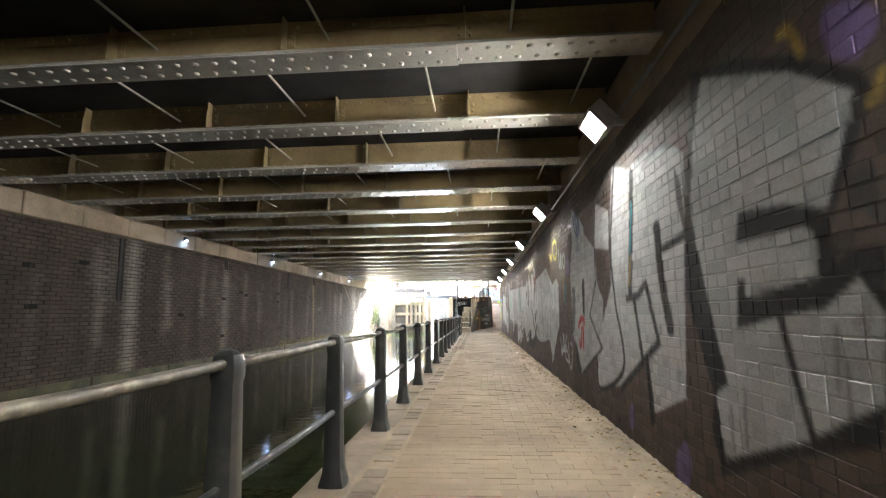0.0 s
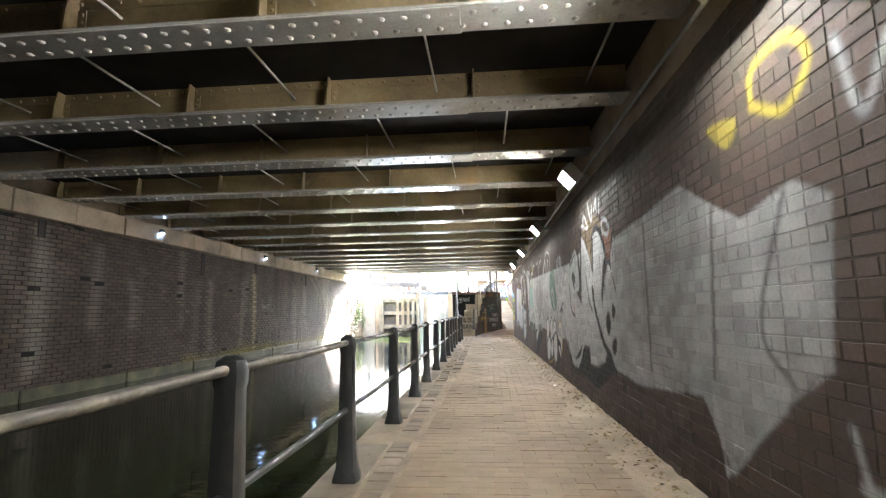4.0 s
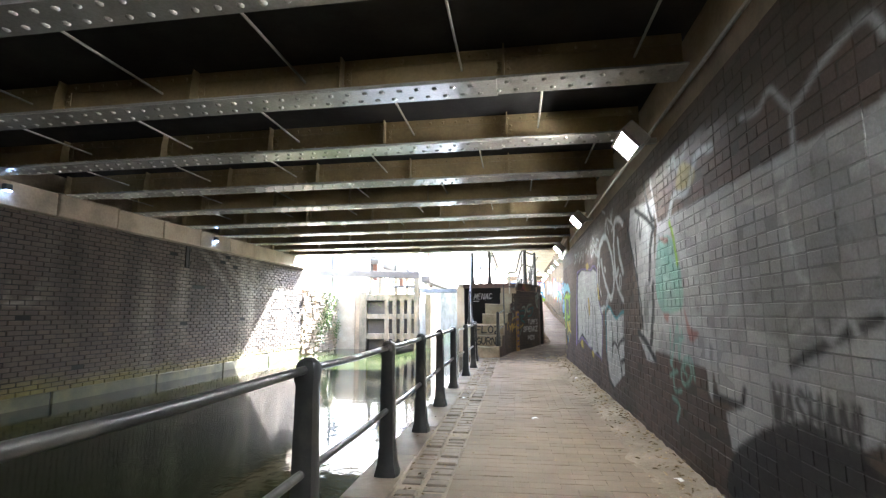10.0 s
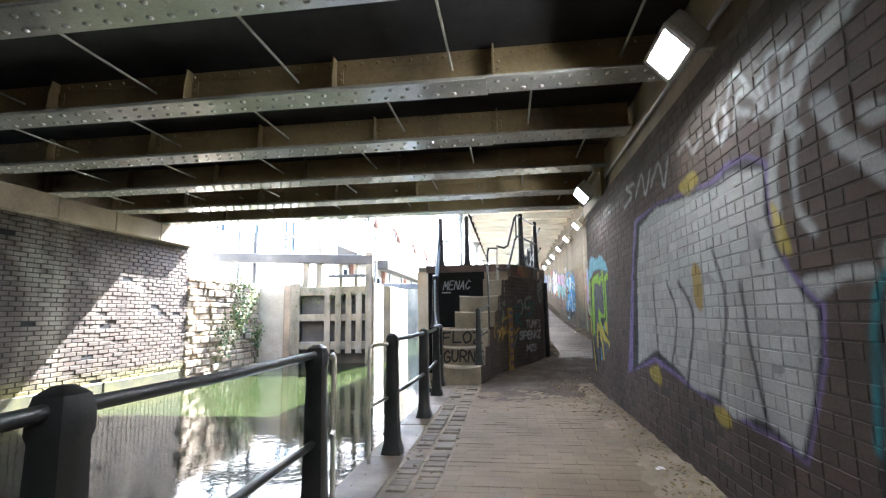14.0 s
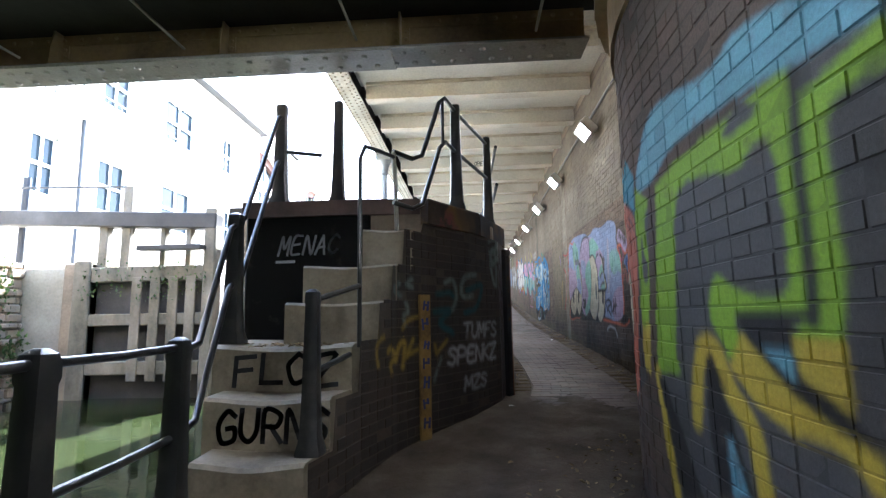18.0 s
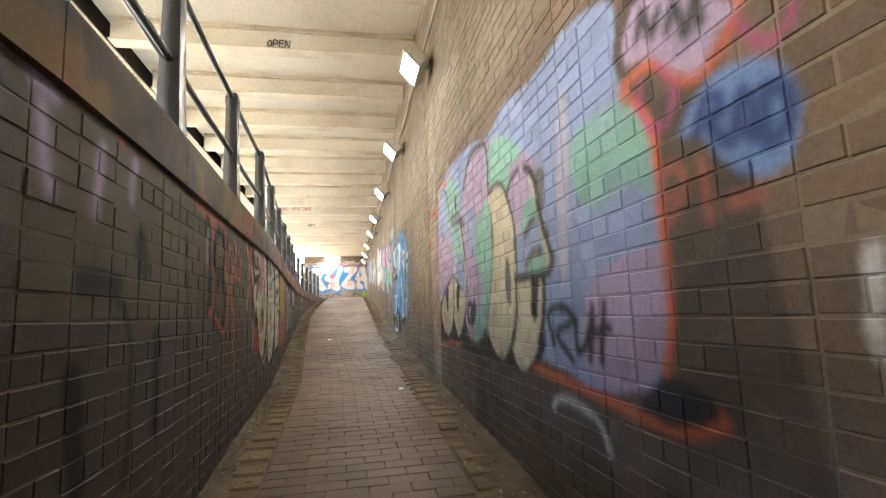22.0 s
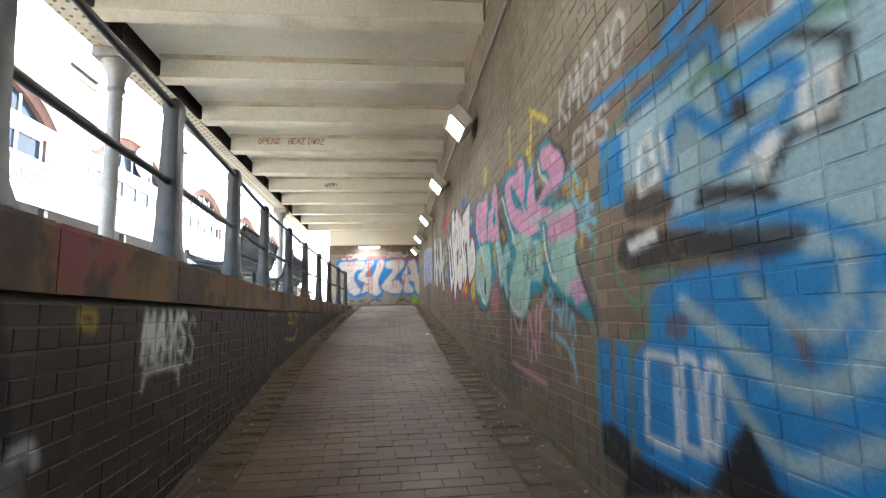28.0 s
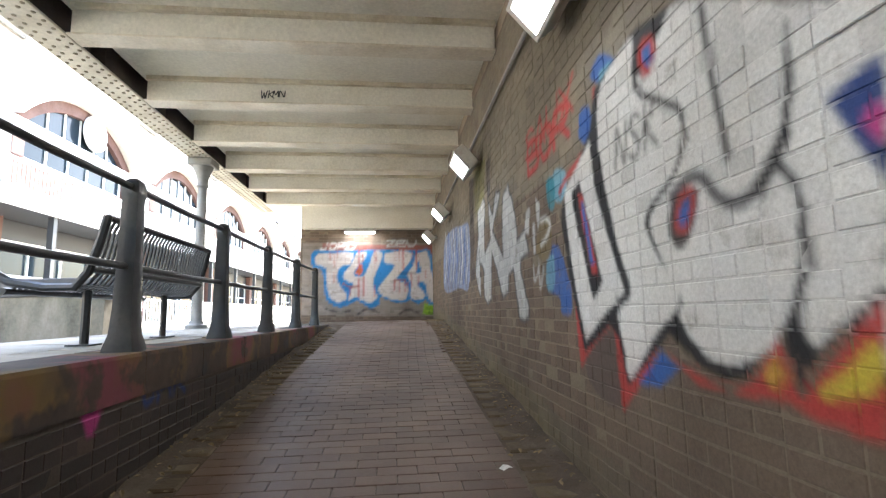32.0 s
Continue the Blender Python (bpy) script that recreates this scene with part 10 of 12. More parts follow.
CAN2.fill([(18.6, 3.35), (18.42, 3.43), (18.29, 3.47), (17.9, 3.21), (17.86, 3.09), (17.88, 2.96), (17.91, 2.83), (17.95, 2.78), (17.89, 2.69), (17.88, 2.6), (17.89, 2.49), (17.94, 2.37), (18.01, 2.28), (18.1, 2.23), (18.2, 2.21), (18.32, 2.24), (18.43, 2.35), (18.41, 2.42), (18.53, 2.59), (18.58, 2.74), (18.39, 2.86), (18.31, 2.98), (18.32, 3.09), (18.48, 3.2), (18.58, 3.28)], WHITE)
CAN2.fill([(17.87, 3.19), (17.6, 3.01), (17.68, 2.43), (17.78, 2.35), (17.87, 2.28), (17.9, 2.32), (17.91, 2.36), (17.86, 2.48), (17.85, 2.59), (17.87, 2.71), (17.92, 2.78), (17.88, 2.82), (17.85, 2.95), (17.84, 3.09)], WHITE, curved=False)
CAN2.fill([(17.77, 2.87), (17.65, 2.91), (17.62, 2.9), (17.65, 2.64), (17.7, 2.73)], NAVY, curved=False)
CAN2.fill([(17.68, 2.8), (17.63, 2.8), (17.64, 2.73), (17.67, 2.75)], MAGENTA)
CAN2.stroke([(18.17, 3.37), (18.15, 3.13), (18.11, 2.84)], 0.029, BLACK)
CAN2.stroke([(18.42, 2.79), (18.32, 2.83), (18.24, 2.81), (18.17, 2.73), (18.08, 2.69), (17.99, 2.72)], 0.045, GREY)
CAN2.stroke([(17.99, 2.72), (17.94, 2.77), (17.89, 2.83)], 0.045, BLACK)
CAN2.fill([(18.46, 2.69), (18.4, 2.79), (18.28, 2.79), (18.28, 2.72), (18.35, 2.61), (18.42, 2.6)], SOOT)
CAN2.stroke([(18.41, 2.67), (18.38, 2.76), (18.31, 2.79), (18.3, 2.74), (18.35, 2.66), (18.41, 2.67)], 0.026, RED)
CAN2.fill([(18.39, 2.68), (18.37, 2.74), (18.32, 2.76), (18.35, 2.68)], BLUE2)
CAN2.fill([(19.4, 3.05), (19.28, 3.09), (19.06, 2.52), (19.18, 2.43), (19.39, 2.95)], BLACK, curved=False)
CAN2.fill([(19.32, 3.02), (19.25, 3), (19.11, 2.57), (19.18, 2.57)], RED, curved=False)
CAN2.fill([(19.28, 2.96), (19.24, 2.95), (19.15, 2.62), (19.19, 2.61)], BLUE2, curved=False)
CAN2.tag("NSK", 18.84, 3.02, 0.18, SOOT, 0.018, way=-1, squash=0.53)
CAN2.fill([(18.57, 3.46), (18.48, 3.46), (18.45, 3.38), (18.53, 3.31), (18.58, 3.36)], RED)
CAN2.fill([(18.55, 3.43), (18.49, 3.43), (18.49, 3.37), (18.53, 3.35)], BLUE2)
CAN2.stroke([(18.6, 3.27), (18.46, 3.18), (18.33, 3.09)], 0.026, BLACK)
CAN2.tag("SAUX", 20.32, 3.51, 0.21, RED, 0.025, way=-1, squash=1.07)
OLIVE2 = (0.105, 0.088, 0.048)
# the retaining wall: streaked olive bricks, orange figures, white letters, silver letters
CAN3.fill([(4.45, 2.06), (4.6, 2.15), (5.47, 2.1), (7.47, 1.71), (7.49, 1.34), (5.55, 1.34), (4.53, 1.34)], OLIVE2, curved=False, alpha=0.65, patchy=0.4)
CAN3.fill([(4.84, 2.08), (4.98, 2.16), (5.05, 2.08), (5.03, 1.9), (4.89, 2.02)], ORANGE, alpha=0.7, patchy=0.3)
CAN3.fill([(5.03, 2.11), (5.24, 2.13), (5.22, 1.97), (5.09, 1.98)], ORANGE, alpha=0.7, patchy=0.3)
CAN3.fill([(5.41, 2.05), (5.72, 2.08), (5.69, 1.96), (5.49, 1.98)], ORANGE, alpha=0.7, patchy=0.3)
CAN3.fill([(4.44, 2.04), (4.51, 2.1), (4.56, 2.06), (4.46, 1.96)], ORANGE, alpha=0.7, patchy=0.3)
CAN3.fill([(5.93, 2.02), (6.44, 2.01), (6.31, 1.88), (5.94, 1.9)], ORANGE, alpha=0.7, patchy=0.3)
CAN3.stroke([(4.57, 1.86), (4.61, 1.67)], 0.07, LILAC, curved=False, alpha=0.45)
CAN3.stroke([(4.87, 1.86), (4.85, 1.66)], 0.07, LILAC, curved=False, alpha=0.45)
CAN3.stroke([(5.12, 1.89), (5.11, 1.76)], 0.07, LILAC, curved=False, alpha=0.45)
CAN3.stroke([(4.53, 1.93), (4.62, 1.92)], 0.07, LILAC, curved=False, alpha=0.45)
CAN3.stroke([(4.8, 1.44), (5.01, 1.44)], 0.1, BLACK, alpha=0.75)
CAN3.stroke([(4.99, 1.41), (5.11, 1.33), (5.17, 1.07), (5.14, 0.78)], 0.04, BLACK, alpha=0.75)
CAN3.stroke([(4.77, 1.17), (4.82, 0.88)], 0.1, BLACK, alpha=0.75)
CAN3.stroke([(5.4, 1.27), (5.42, 0.9)], 0.09, BLACK, alpha=0.75)
CAN3.stroke([(5.76, 1.72), (5.87, 0.96)], 0.05, BLACK, alpha=0.75)
CAN3.stroke([(5.21, 1.61), (5.24, 1.53)], 0.12, BLACK, alpha=0.75)
CAN3.fill([(6.14, 2.08), (6.31, 2.14), (6.36, 2.04), (6.25, 1.96), (6.26, 1.85), (6.39, 1.94), (6.56, 1.96), (6.64, 1.76), (6.63, 1.63), (6.28, 1.61), (6.21, 1.83)], ORANGE, alpha=0.6, patchy=0.3)
CAN3.fill([(6.4, 1.87), (6.34, 1.74), (6.35, 1.63), (6.46, 1.6), (6.56, 1.67), (6.54, 1.81)], OLIVE2)
CAN3.fill([(6.41, 1.55), (6.35, 1.44), (6.4, 1.33), (6.52, 1.28), (6.61, 1.39), (6.56, 1.52)], OLIVE2)
CAN3.stroke([(6.4, 1.88), (6.32, 1.74), (6.34, 1.62), (6.46, 1.6), (6.57, 1.67), (6.56, 1.82), (6.4, 1.88)], 0.07, BLACK)
CAN3.stroke([(6.4, 1.56), (6.34, 1.44), (6.4, 1.32), (6.53, 1.27), (6.63, 1.39), (6.57, 1.53), (6.4, 1.56)], 0.07, BLACK)
CAN3.stroke([(6.14, 1.86), (6.2, 1.77), (6.23, 1.53), (6.19, 1.38)], 0.1, BLACK)
CAN3.fill([(6.12, 1.84), (6.17, 1.81), (6.19, 1.65), (6.15, 1.63)], LILAC, alpha=0.5)
CAN3.stroke([(6.29, 1.62), (6.33, 1.54), (6.31, 1.38), (6.21, 1.35)], 0.03, ORANGE, alpha=0.8)
CAN3.stroke([(6.62, 1.63), (6.7, 1.47), (6.65, 1.27), (6.53, 1.25), (6.37, 1.34)], 0.03, ORANGE, alpha=0.8)
CAN3.stroke([(6.7, 1.81), (6.83, 1.67), (6.78, 1.47), (6.94, 1.33)], 0.03, ORANGE, alpha=0.8)
CAN3.stroke([(6.89, 1.89), (6.96, 1.78), (6.89, 1.66), (7.09, 1.62), (7.14, 1.78)], 0.03, ORANGE, alpha=0.8)
CAN3.stroke([(6.87, 1.29), (6.91, 1.2), (6.87, 1.16), (6.95, 0.99)], 0.03, ORANGE, alpha=0.8)
CAN3.stroke([(7.39, 1.93), (7.49, 1.74), (7.43, 1.41)], 0.05, GOLD, alpha=0.8)
CAN3.fill([(7.56, 1.5), (7.53, 1.71), (7.58, 1.88), (7.75, 2.01), (8.05, 2.12), (8.46, 2.12), (8.73, 1.98), (8.61, 1.8), (7.68, 1.47)], RED, curved=False)
CAN3.fill([(7.73, 1.27), (7.83, 1.23), (7.97, 1.22), (8.02, 0.99), (7.82, 1.06)], RED, curved=False)
CAN3.fill([(7.57, 1.58), (7.55, 1.72), (7.61, 1.87), (7.78, 2), (8.05, 2.09), (8.36, 2.08), (8.57, 1.9), (8.69, 1.48), (8.67, 1.06), (8.4, 0.86), (7.96, 1.01), (7.88, 1.21), (7.79, 1.36), (7.65, 1.5)], BLACK, curved=False)
CAN3.fill([(7.6, 1.68), (7.66, 1.8), (7.81, 1.94), (8.04, 2.01), (8.3, 2), (8.49, 1.89), (8.59, 1.69), (8.63, 1.38), (8.57, 1.08), (8.43, 0.89), (8.25, 0.91), (8.11, 0.98), (8.07, 1.16), (7.93, 1.41), (7.83, 1.41), (7.68, 1.53)], BONE)
CAN3.fill([(7.98, 1.86), (8.21, 1.94), (8.31, 1.77), (8.3, 1.59), (8.08, 1.52), (7.88, 1.58), (8.07, 1.67)], PINK, alpha=0.7)
CAN3.fill([(8.15, 1.42), (8.26, 1.48), (8.36, 1.27), (8.24, 1.2), (8.12, 1.3)], GOLD)
CAN3.stroke([(7.66, 1.75), (7.74, 1.83), (7.79, 1.73), (7.72, 1.68)], 0.045, BLACK)
CAN3.stroke([(7.83, 1.73), (7.85, 1.84), (7.97, 1.88)], 0.045, BLACK)
CAN3.stroke([(7.87, 1.69), (8.02, 1.79), (8.05, 1.73), (7.81, 1.69)], 0.05, BLACK)
CAN3.stroke([(7.74, 1.54), (7.91, 1.59), (8, 1.64), (7.94, 1.53)], 0.045, BLACK)
CAN3.fill([(8.24, 1.41), (8.31, 1.36), (8.32, 1.14), (8.24, 1.2)], BLACK, curved=False)
CAN3.stroke([(8.27, 1.3), (8.28, 1.21)], 0.02, RED, curved=False)
CAN3.stroke([(8.12, 1.15), (8.29, 1.06), (8.48, 1.25)], 0.03, SILVER, alpha=0.5)
CAN3.fill([(8.62, 1.69), (8.64, 1.88), (8.81, 2.03), (9.03, 2.09), (9.27, 2.03), (9.38, 1.8), (9.38, 1.38), (9.17, 1.08), (8.83, 0.92), (8.67, 0.84), (8.67, 1.22)], BONE)
CAN3.stroke([(8.54, 1.9), (8.8, 2.08), (9.08, 2.16), (9.38, 2.05), (9.49, 1.73), (9.46, 1.3), (9.18, 1.01), (8.82, 0.88)], 0.06, BLACK)
CAN3.stroke([(8.69, 1.75), (8.77, 1.93), (8.86, 1.78)], 0.03, SOOT)
CAN3.stroke([(8.89, 1.92), (8.96, 1.77), (9.15, 1.95), (9.06, 1.71)], 0.03, SOOT)
CAN3.fill([(8.71, 1.37), (8.79, 1.39), (8.83, 1.24), (8.74, 1.23)], GREEN, alpha=0.8)
CAN3.stroke([(8.87, 1.3), (8.92, 1.17)], 0.03, RED, curved=False)
CAN3.fill([(8.68, 1.7), (9.29, 1.79), (9.3, 1.59), (8.7, 1.51)], GREY, alpha=0.35)
CAN3.fill([(9.47, 1.95), (9.95, 2.09), (10.3, 1.86), (10.32, 1.49), (10.02, 1.09), (9.58, 0.92), (9.43, 1.1), (9.51, 1.44)], BONE)
CAN3.stroke([(9.45, 1.94), (9.95, 2.11), (10.39, 1.86), (10.41, 1.49), (10.06, 1.04), (9.63, 0.88)], 0.05, BLACK)
CAN3.stroke([(9.67, 1.74), (9.9, 1.59), (9.83, 1.39)], 0.04, BLACK)
CAN3.fill([(10.39, 1.82), (11.58, 1.94), (11.52, 1.53), (10.94, 1.26), (10.43, 1.21)], GOLD, alpha=0.8, patchy=0.3)
CAN3.fill([(10.21, 1.18), (11.45, 1.35), (11.26, 0.92), (10.44, 0.93)], RED, alpha=0.7)
CAN3.fill([(11.94, 1.54), (11.94, 1.76), (12.14, 1.89), (12.44, 1.89), (13.02, 1.93), (13.37, 1.92), (13.54, 1.04), (13.15, 1), (12.71, 1.01), (12.05, 1.23)], BLACK, curved=False, alpha=0.8)
CAN3.fill([(12.13, 1.51), (12.01, 1.63), (12.02, 1.76), (12.21, 1.85), (12.46, 1.78), (12.61, 1.58), (12.65, 1.25), (12.58, 1.06), (12.15, 1.2), (12.12, 1.41)], DULLSILVER)
CAN3.stroke([(12.03, 1.61), (11.99, 1.69), (12.05, 1.79), (12.21, 1.85), (12.43, 1.79)], 0.06, SILVER)
CAN3.stroke([(12.09, 1.62), (12.08, 1.72), (12.2, 1.79), (12.38, 1.76), (12.54, 1.62)], 0.05, BLACK)
CAN3.stroke([(12.21, 1.61), (12.24, 1.51), (12.38, 1.44), (12.37, 1.36), (12.26, 1.49)], 0.05, BLACK)
CAN3.stroke([(12.36, 1.26), (12.33, 1.21)], 0.05, BLACK)
CAN3.fill([(12.19, 1.33), (12.24, 1.37), (12.3, 1.28), (12.24, 1.26)], BLACK)
CAN3.fill([(12.48, 1.82), (12.95, 1.89), (12.99, 1.76), (13.11, 1.88), (13.28, 1.89), (13.29, 1.64), (13.24, 1.52), (12.81, 1.58), (12.68, 1.55), (12.54, 1.67)], DULLSILVER, curved=False)
CAN3.stroke([(12.56, 1.79), (12.92, 1.84), (12.97, 1.76)], 0.05, BLACK)
CAN3.fill([(12.67, 1.52), (13.45, 1.47), (13.49, 1.18), (13.31, 1.1), (13.08, 1.1), (12.88, 1.1), (12.72, 1.19)], DULLSILVER, alpha=0.7, patchy=0.5)
CAN3.stroke([(13.08, 1.54), (13.19, 1.24)], 0.06, SOOT)
CAN3.stroke([(13.32, 1.27), (13.35, 1.39), (13.22, 1.52)], 0.03, SILVER, alpha=0.6)
CAN3.tag("MAES", 14.31, 1.62, 0.25, SILVER, 0.025, way=1, squash=0.55)
CAN3.tag("MAYS", 14.27, 1.68, 0.22, WHITE, 0.035, way=1, squash=0.51)
CAN3.stroke([(14.29, 1.55), (14.34, 1.62), (14.69, 1.61), (14.75, 1.52)], 0.03, SILVER)
CAN3.stroke([(13.74, 1.86), (13.76, 1.9), (13.85, 1.89), (13.84, 1.84), (13.76, 1.85)], 0.028, GOLD)
CAN3.stroke([(13.45, 1.48), (13.52, 1.49), (13.55, 1.44)], 0.05, SILVER)
CAN3.tag("SUY", 18.65, 1.79, 0.16, YELLOW, 0.025, way=1, squash=1.42)
CAN3.stroke([(18.5, 1.6), (19.05, 1.57), (19.34, 1.72)], 0.028, YELLOW)
CAN3.stroke([(17.36, 2.1), (17.55, 2.13), (17.49, 2.07)], 0.028, MINT)
CAN3.tag("LAX", 17.42, 1.9, 0.11, MINT, 0.02, way=1, squash=1.48)
CAN3.tag("OAK", 20.71, 1.89, 0.19, NAVY, 0.03, way=1, squash=0.89)
CAN3.fill([(20.13, 2.04), (20.17, 2.08), (20.23, 2.03), (20.3, 2.07), (20.35, 2.01), (20.24, 1.83)], MAGENTA)
CAN3.stroke([(2.84, 1.72), (2.85, 1.78), (2.92, 1.84), (2.97, 1.82), (2.95, 1.72), (2.9, 1.68), (2.86, 1.72)], 0.06, SEAGREY)
CAN3.stroke([(2.99, 1.85), (3.11, 1.94), (3.04, 1.76)], 0.055, SEAGREY, curved=False)
CAN3.stroke([(2.84, 1.66), (2.92, 1.67), (3.02, 1.74)], 0.05, SEAGREY)
CAN3.stroke([(2.85, 1.62), (2.9, 1.49), (2.95, 1.44), (2.98, 1.46), (2.99, 1.64)], 0.05, SEAGREY)
CAN3.stroke([(2.5, 1.53), (2.3, 1.5), (2.21, 1.41), (2.23, 1.3), (2.42, 1.31)], 0.05, SEAGREY)
CAN3.stroke([(1.94, 1.42), (2.07, 1.45), (2.12, 1.3), (2.05, 1.17), (1.94, 1.15)], 0.045, SEAGREY)
CAN3.stroke([(1.27, 1.39), (1.2, 1.33), (1.3, 1.28)], 0.04, SEAGREY)
CAN3.stroke([(1.45, 1.43), (1.37, 1.38), (1.46, 1.36)], 0.04, SEAGREY)
CAN3.stroke([(1.36, 1.23), (1.39, 1.15), (1.33, 1.12), (1.35, 1.04)], 0.04, SEAGREY)
CAN3.stroke([(1.78, 1.15), (2.01, 1.16), (1.86, 1.05), (2.05, 0.95)], 0.06, DEEPTEAL)
CAN3.stroke([(1.82, 1.31), (2.01, 1.33), (2.07, 1.3)], 0.05, DEEPTEAL)
CAN3.stroke([(2.3, 1.36), (2.61, 1.42), (2.49, 1.2), (2.26, 1.14)], 0.06, DEEPTEAL)
CAN3.tag("TUMFS", 2.22, 0.89, 0.15, SILVER, 0.022, way=1, squash=0.81)
CAN3.tag("SPENKZ", 1.96, 0.66, 0.15, SILVER, 0.028, way=1, squash=0.90)
CAN3.tag("MZS", 2.22, 0.4, 0.12, SILVER, 0.024, way=1, squash=1.12)
CAN3.stroke([(2.81, 1.91), (2.99, 1.97), (2.95, 1.8), (2.81, 1.81)], 0.03, SEAGREY)
CAN3.stroke([(1.09, 0.84), (1.13, 0.86), (1.21, 0.81), (1.17, 0.77), (1.12, 0.74), (1.15, 0.67)], 0.045, GOLD)
CAN3.stroke([(1.21, 0.76), (1.27, 0.88), (1.34, 0.9), (1.33, 0.8), (1.31, 0.7)], 0.045, GOLD)
CAN3.stroke([(1.36, 0.78), (1.46, 0.92)], 0.04, GOLD, curved=False)
CAN3.stroke([(1.33, 0.78), (1.53, 0.83)], 0.035, GOLD, curved=False)
CAN3.stroke([(1.03, 0.96), (0.94, 0.92), (0.91, 0.84), (0.94, 0.74)], 0.035, GOLD)
CAN3.stroke([(1.31, 1.01), (1.39, 1.08), (1.54, 1.11)], 0.03, GOLD)
CAN3.stroke([(1.78, 0.86), (1.8, 0.77), (1.96, 0.89)], 0.03, GOLD, curved=False)
CAN3.stroke([(1.76, 0.54), (1.87, 0.74)], 0.028, SEAGREY, curved=False)
CREAM2, ROSE2 = (0.50, 0.47, 0.40), (0.46, 0.20, 0.22)
CAN3.fill([(7.64, 1.89), (7.73, 1.95), (8, 2.07), (8.3, 2.08), (8.53, 1.95), (8.59, 1.69), (8.58, 1.38), (8.54, 1.14), (8.41, 0.92), (8.14, 0.95), (8.02, 1.08), (7.94, 1.21), (7.85, 1.23), (7.76, 1.36), (7.67, 1.53), (7.6, 1.65), (7.57, 1.77)], BLACK)
CAN3.stroke([(7.6, 1.53), (7.55, 1.71), (7.56, 1.8), (7.63, 1.92), (7.78, 2.01), (8, 2.08), (8.29, 2.13), (8.52, 2.1)], 0.05, RED)
CAN3.fill([(7.67, 1.84), (7.78, 1.94), (8.02, 2.03), (8.25, 2.02), (8.47, 1.89), (8.53, 1.64), (8.52, 1.36), (8.43, 1.12), (8.3, 0.95), (8.15, 0.98), (8.05, 1.13), (7.96, 1.33), (7.91, 1.43), (7.83, 1.38), (7.75, 1.46), (7.69, 1.59), (7.6, 1.71), (7.61, 1.79)], CREAM2)
CAN3.fill([(7.96, 1.89), (8.13, 1.94), (8.29, 1.87), (8.3, 1.59), (8.08, 1.57), (7.88, 1.59), (7.93, 1.66), (8.07, 1.71)], ROSE2, patchy=0.3)
CAN3.fill([(8.15, 1.46), (8.32, 1.5), (8.34, 1.4), (8.24, 1.2), (8.09, 1.22)], GOLD, patchy=0.35)
CAN3.fill([(8.07, 1.14), (8.29, 1.13), (8.25, 1.03), (8.09, 1.06)], GOLD, patchy=0.4)
CAN3.fill([(8.21, 1.37), (8.26, 1.43), (8.31, 1.39), (8.32, 1.21), (8.22, 1.24)], BLACK)
CAN3.stroke([(8.26, 1.32), (8.27, 1.22)], 0.035, RED, curved=False)
CAN3.stroke([(7.65, 1.73), (7.68, 1.82), (7.76, 1.86), (7.8, 1.8)], 0.05, BLACK)
CAN3.stroke([(7.69, 1.82), (7.75, 1.72), (7.78, 1.66)], 0.05, BLACK)
CAN3.stroke([(7.79, 1.87), (7.71, 1.72), (7.76, 1.66)], 0.05, BLACK)
CAN3.stroke([(7.86, 1.77), (7.91, 1.87), (7.98, 1.82), (7.97, 1.81)], 0.05, BLACK)
CAN3.stroke([(7.8, 1.77), (8.02, 1.78), (8.05, 1.73), (7.78, 1.66)], 0.05, BLACK)
CAN3.stroke([(7.73, 1.57), (7.79, 1.64), (7.98, 1.66), (7.97, 1.59), (7.88, 1.5)], 0.05, BLACK)
CAN3.stroke([(8.03, 1.95), (8.22, 1.9), (8.34, 1.73), (8.39, 1.49)], 0.05, SLATE, alpha=0.5)
CAN3.fill([(7.8, 1.21), (7.94, 1.24), (8.01, 0.99), (7.8, 1.07)], RED, patchy=0.2)
CAN3.stroke([(7.7, 1.28), (7.7, 1.18), (7.73, 1.09)], 0.03, WHITE, alpha=0.6)
CAN3.fill([(7.76, 1.2), (7.81, 1.16), (7.8, 1.1), (7.75, 1.14)], BLACK)
CAN3.fill([(8.66, 2.03), (8.84, 2.14), (9.14, 2.16), (9.4, 2.05), (9.49, 1.44), (9.35, 1.05), (9.19, 0.86), (8.82, 0.84), (8.62, 0.85), (8.59, 1.23), (8.6, 1.59), (8.59, 1.88)], BLACK)
CAN3.fill([(8.7, 1.99), (8.84, 2.08), (9.09, 2.1), (9.27, 1.96), (9.35, 1.45), (9.24, 1.1), (9, 0.93), (8.7, 0.88), (8.63, 1.17), (8.64, 1.59), (8.63, 1.86)], CREAM2)
CAN3.fill([(8.69, 1.81), (9, 1.87), (9.06, 1.78), (8.75, 1.76)], ROSE2, patchy=0.4)
CAN3.stroke([(8.68, 1.78), (8.7, 1.95), (8.79, 1.79)], 0.036, BLACK, curved=False)
CAN3.stroke([(8.82, 1.79), (8.81, 1.99), (8.94, 1.95), (8.82, 1.88), (8.98, 1.8)], 0.036, BLACK, curved=False)
CAN3.stroke([(8.99, 1.99), (9.13, 1.85), (9.18, 2.02)], 0.036, BLACK, curved=False)
CAN3.stroke([(9.27, 2), (9.08, 1.94), (9.35, 1.8), (8.96, 1.71), (8.82, 1.63)], 0.036, BLACK, curved=False)
CAN3.fill([(8.66, 1.35), (8.77, 1.37), (8.76, 1.26), (8.67, 1.24)], LIME, patchy=0.2)
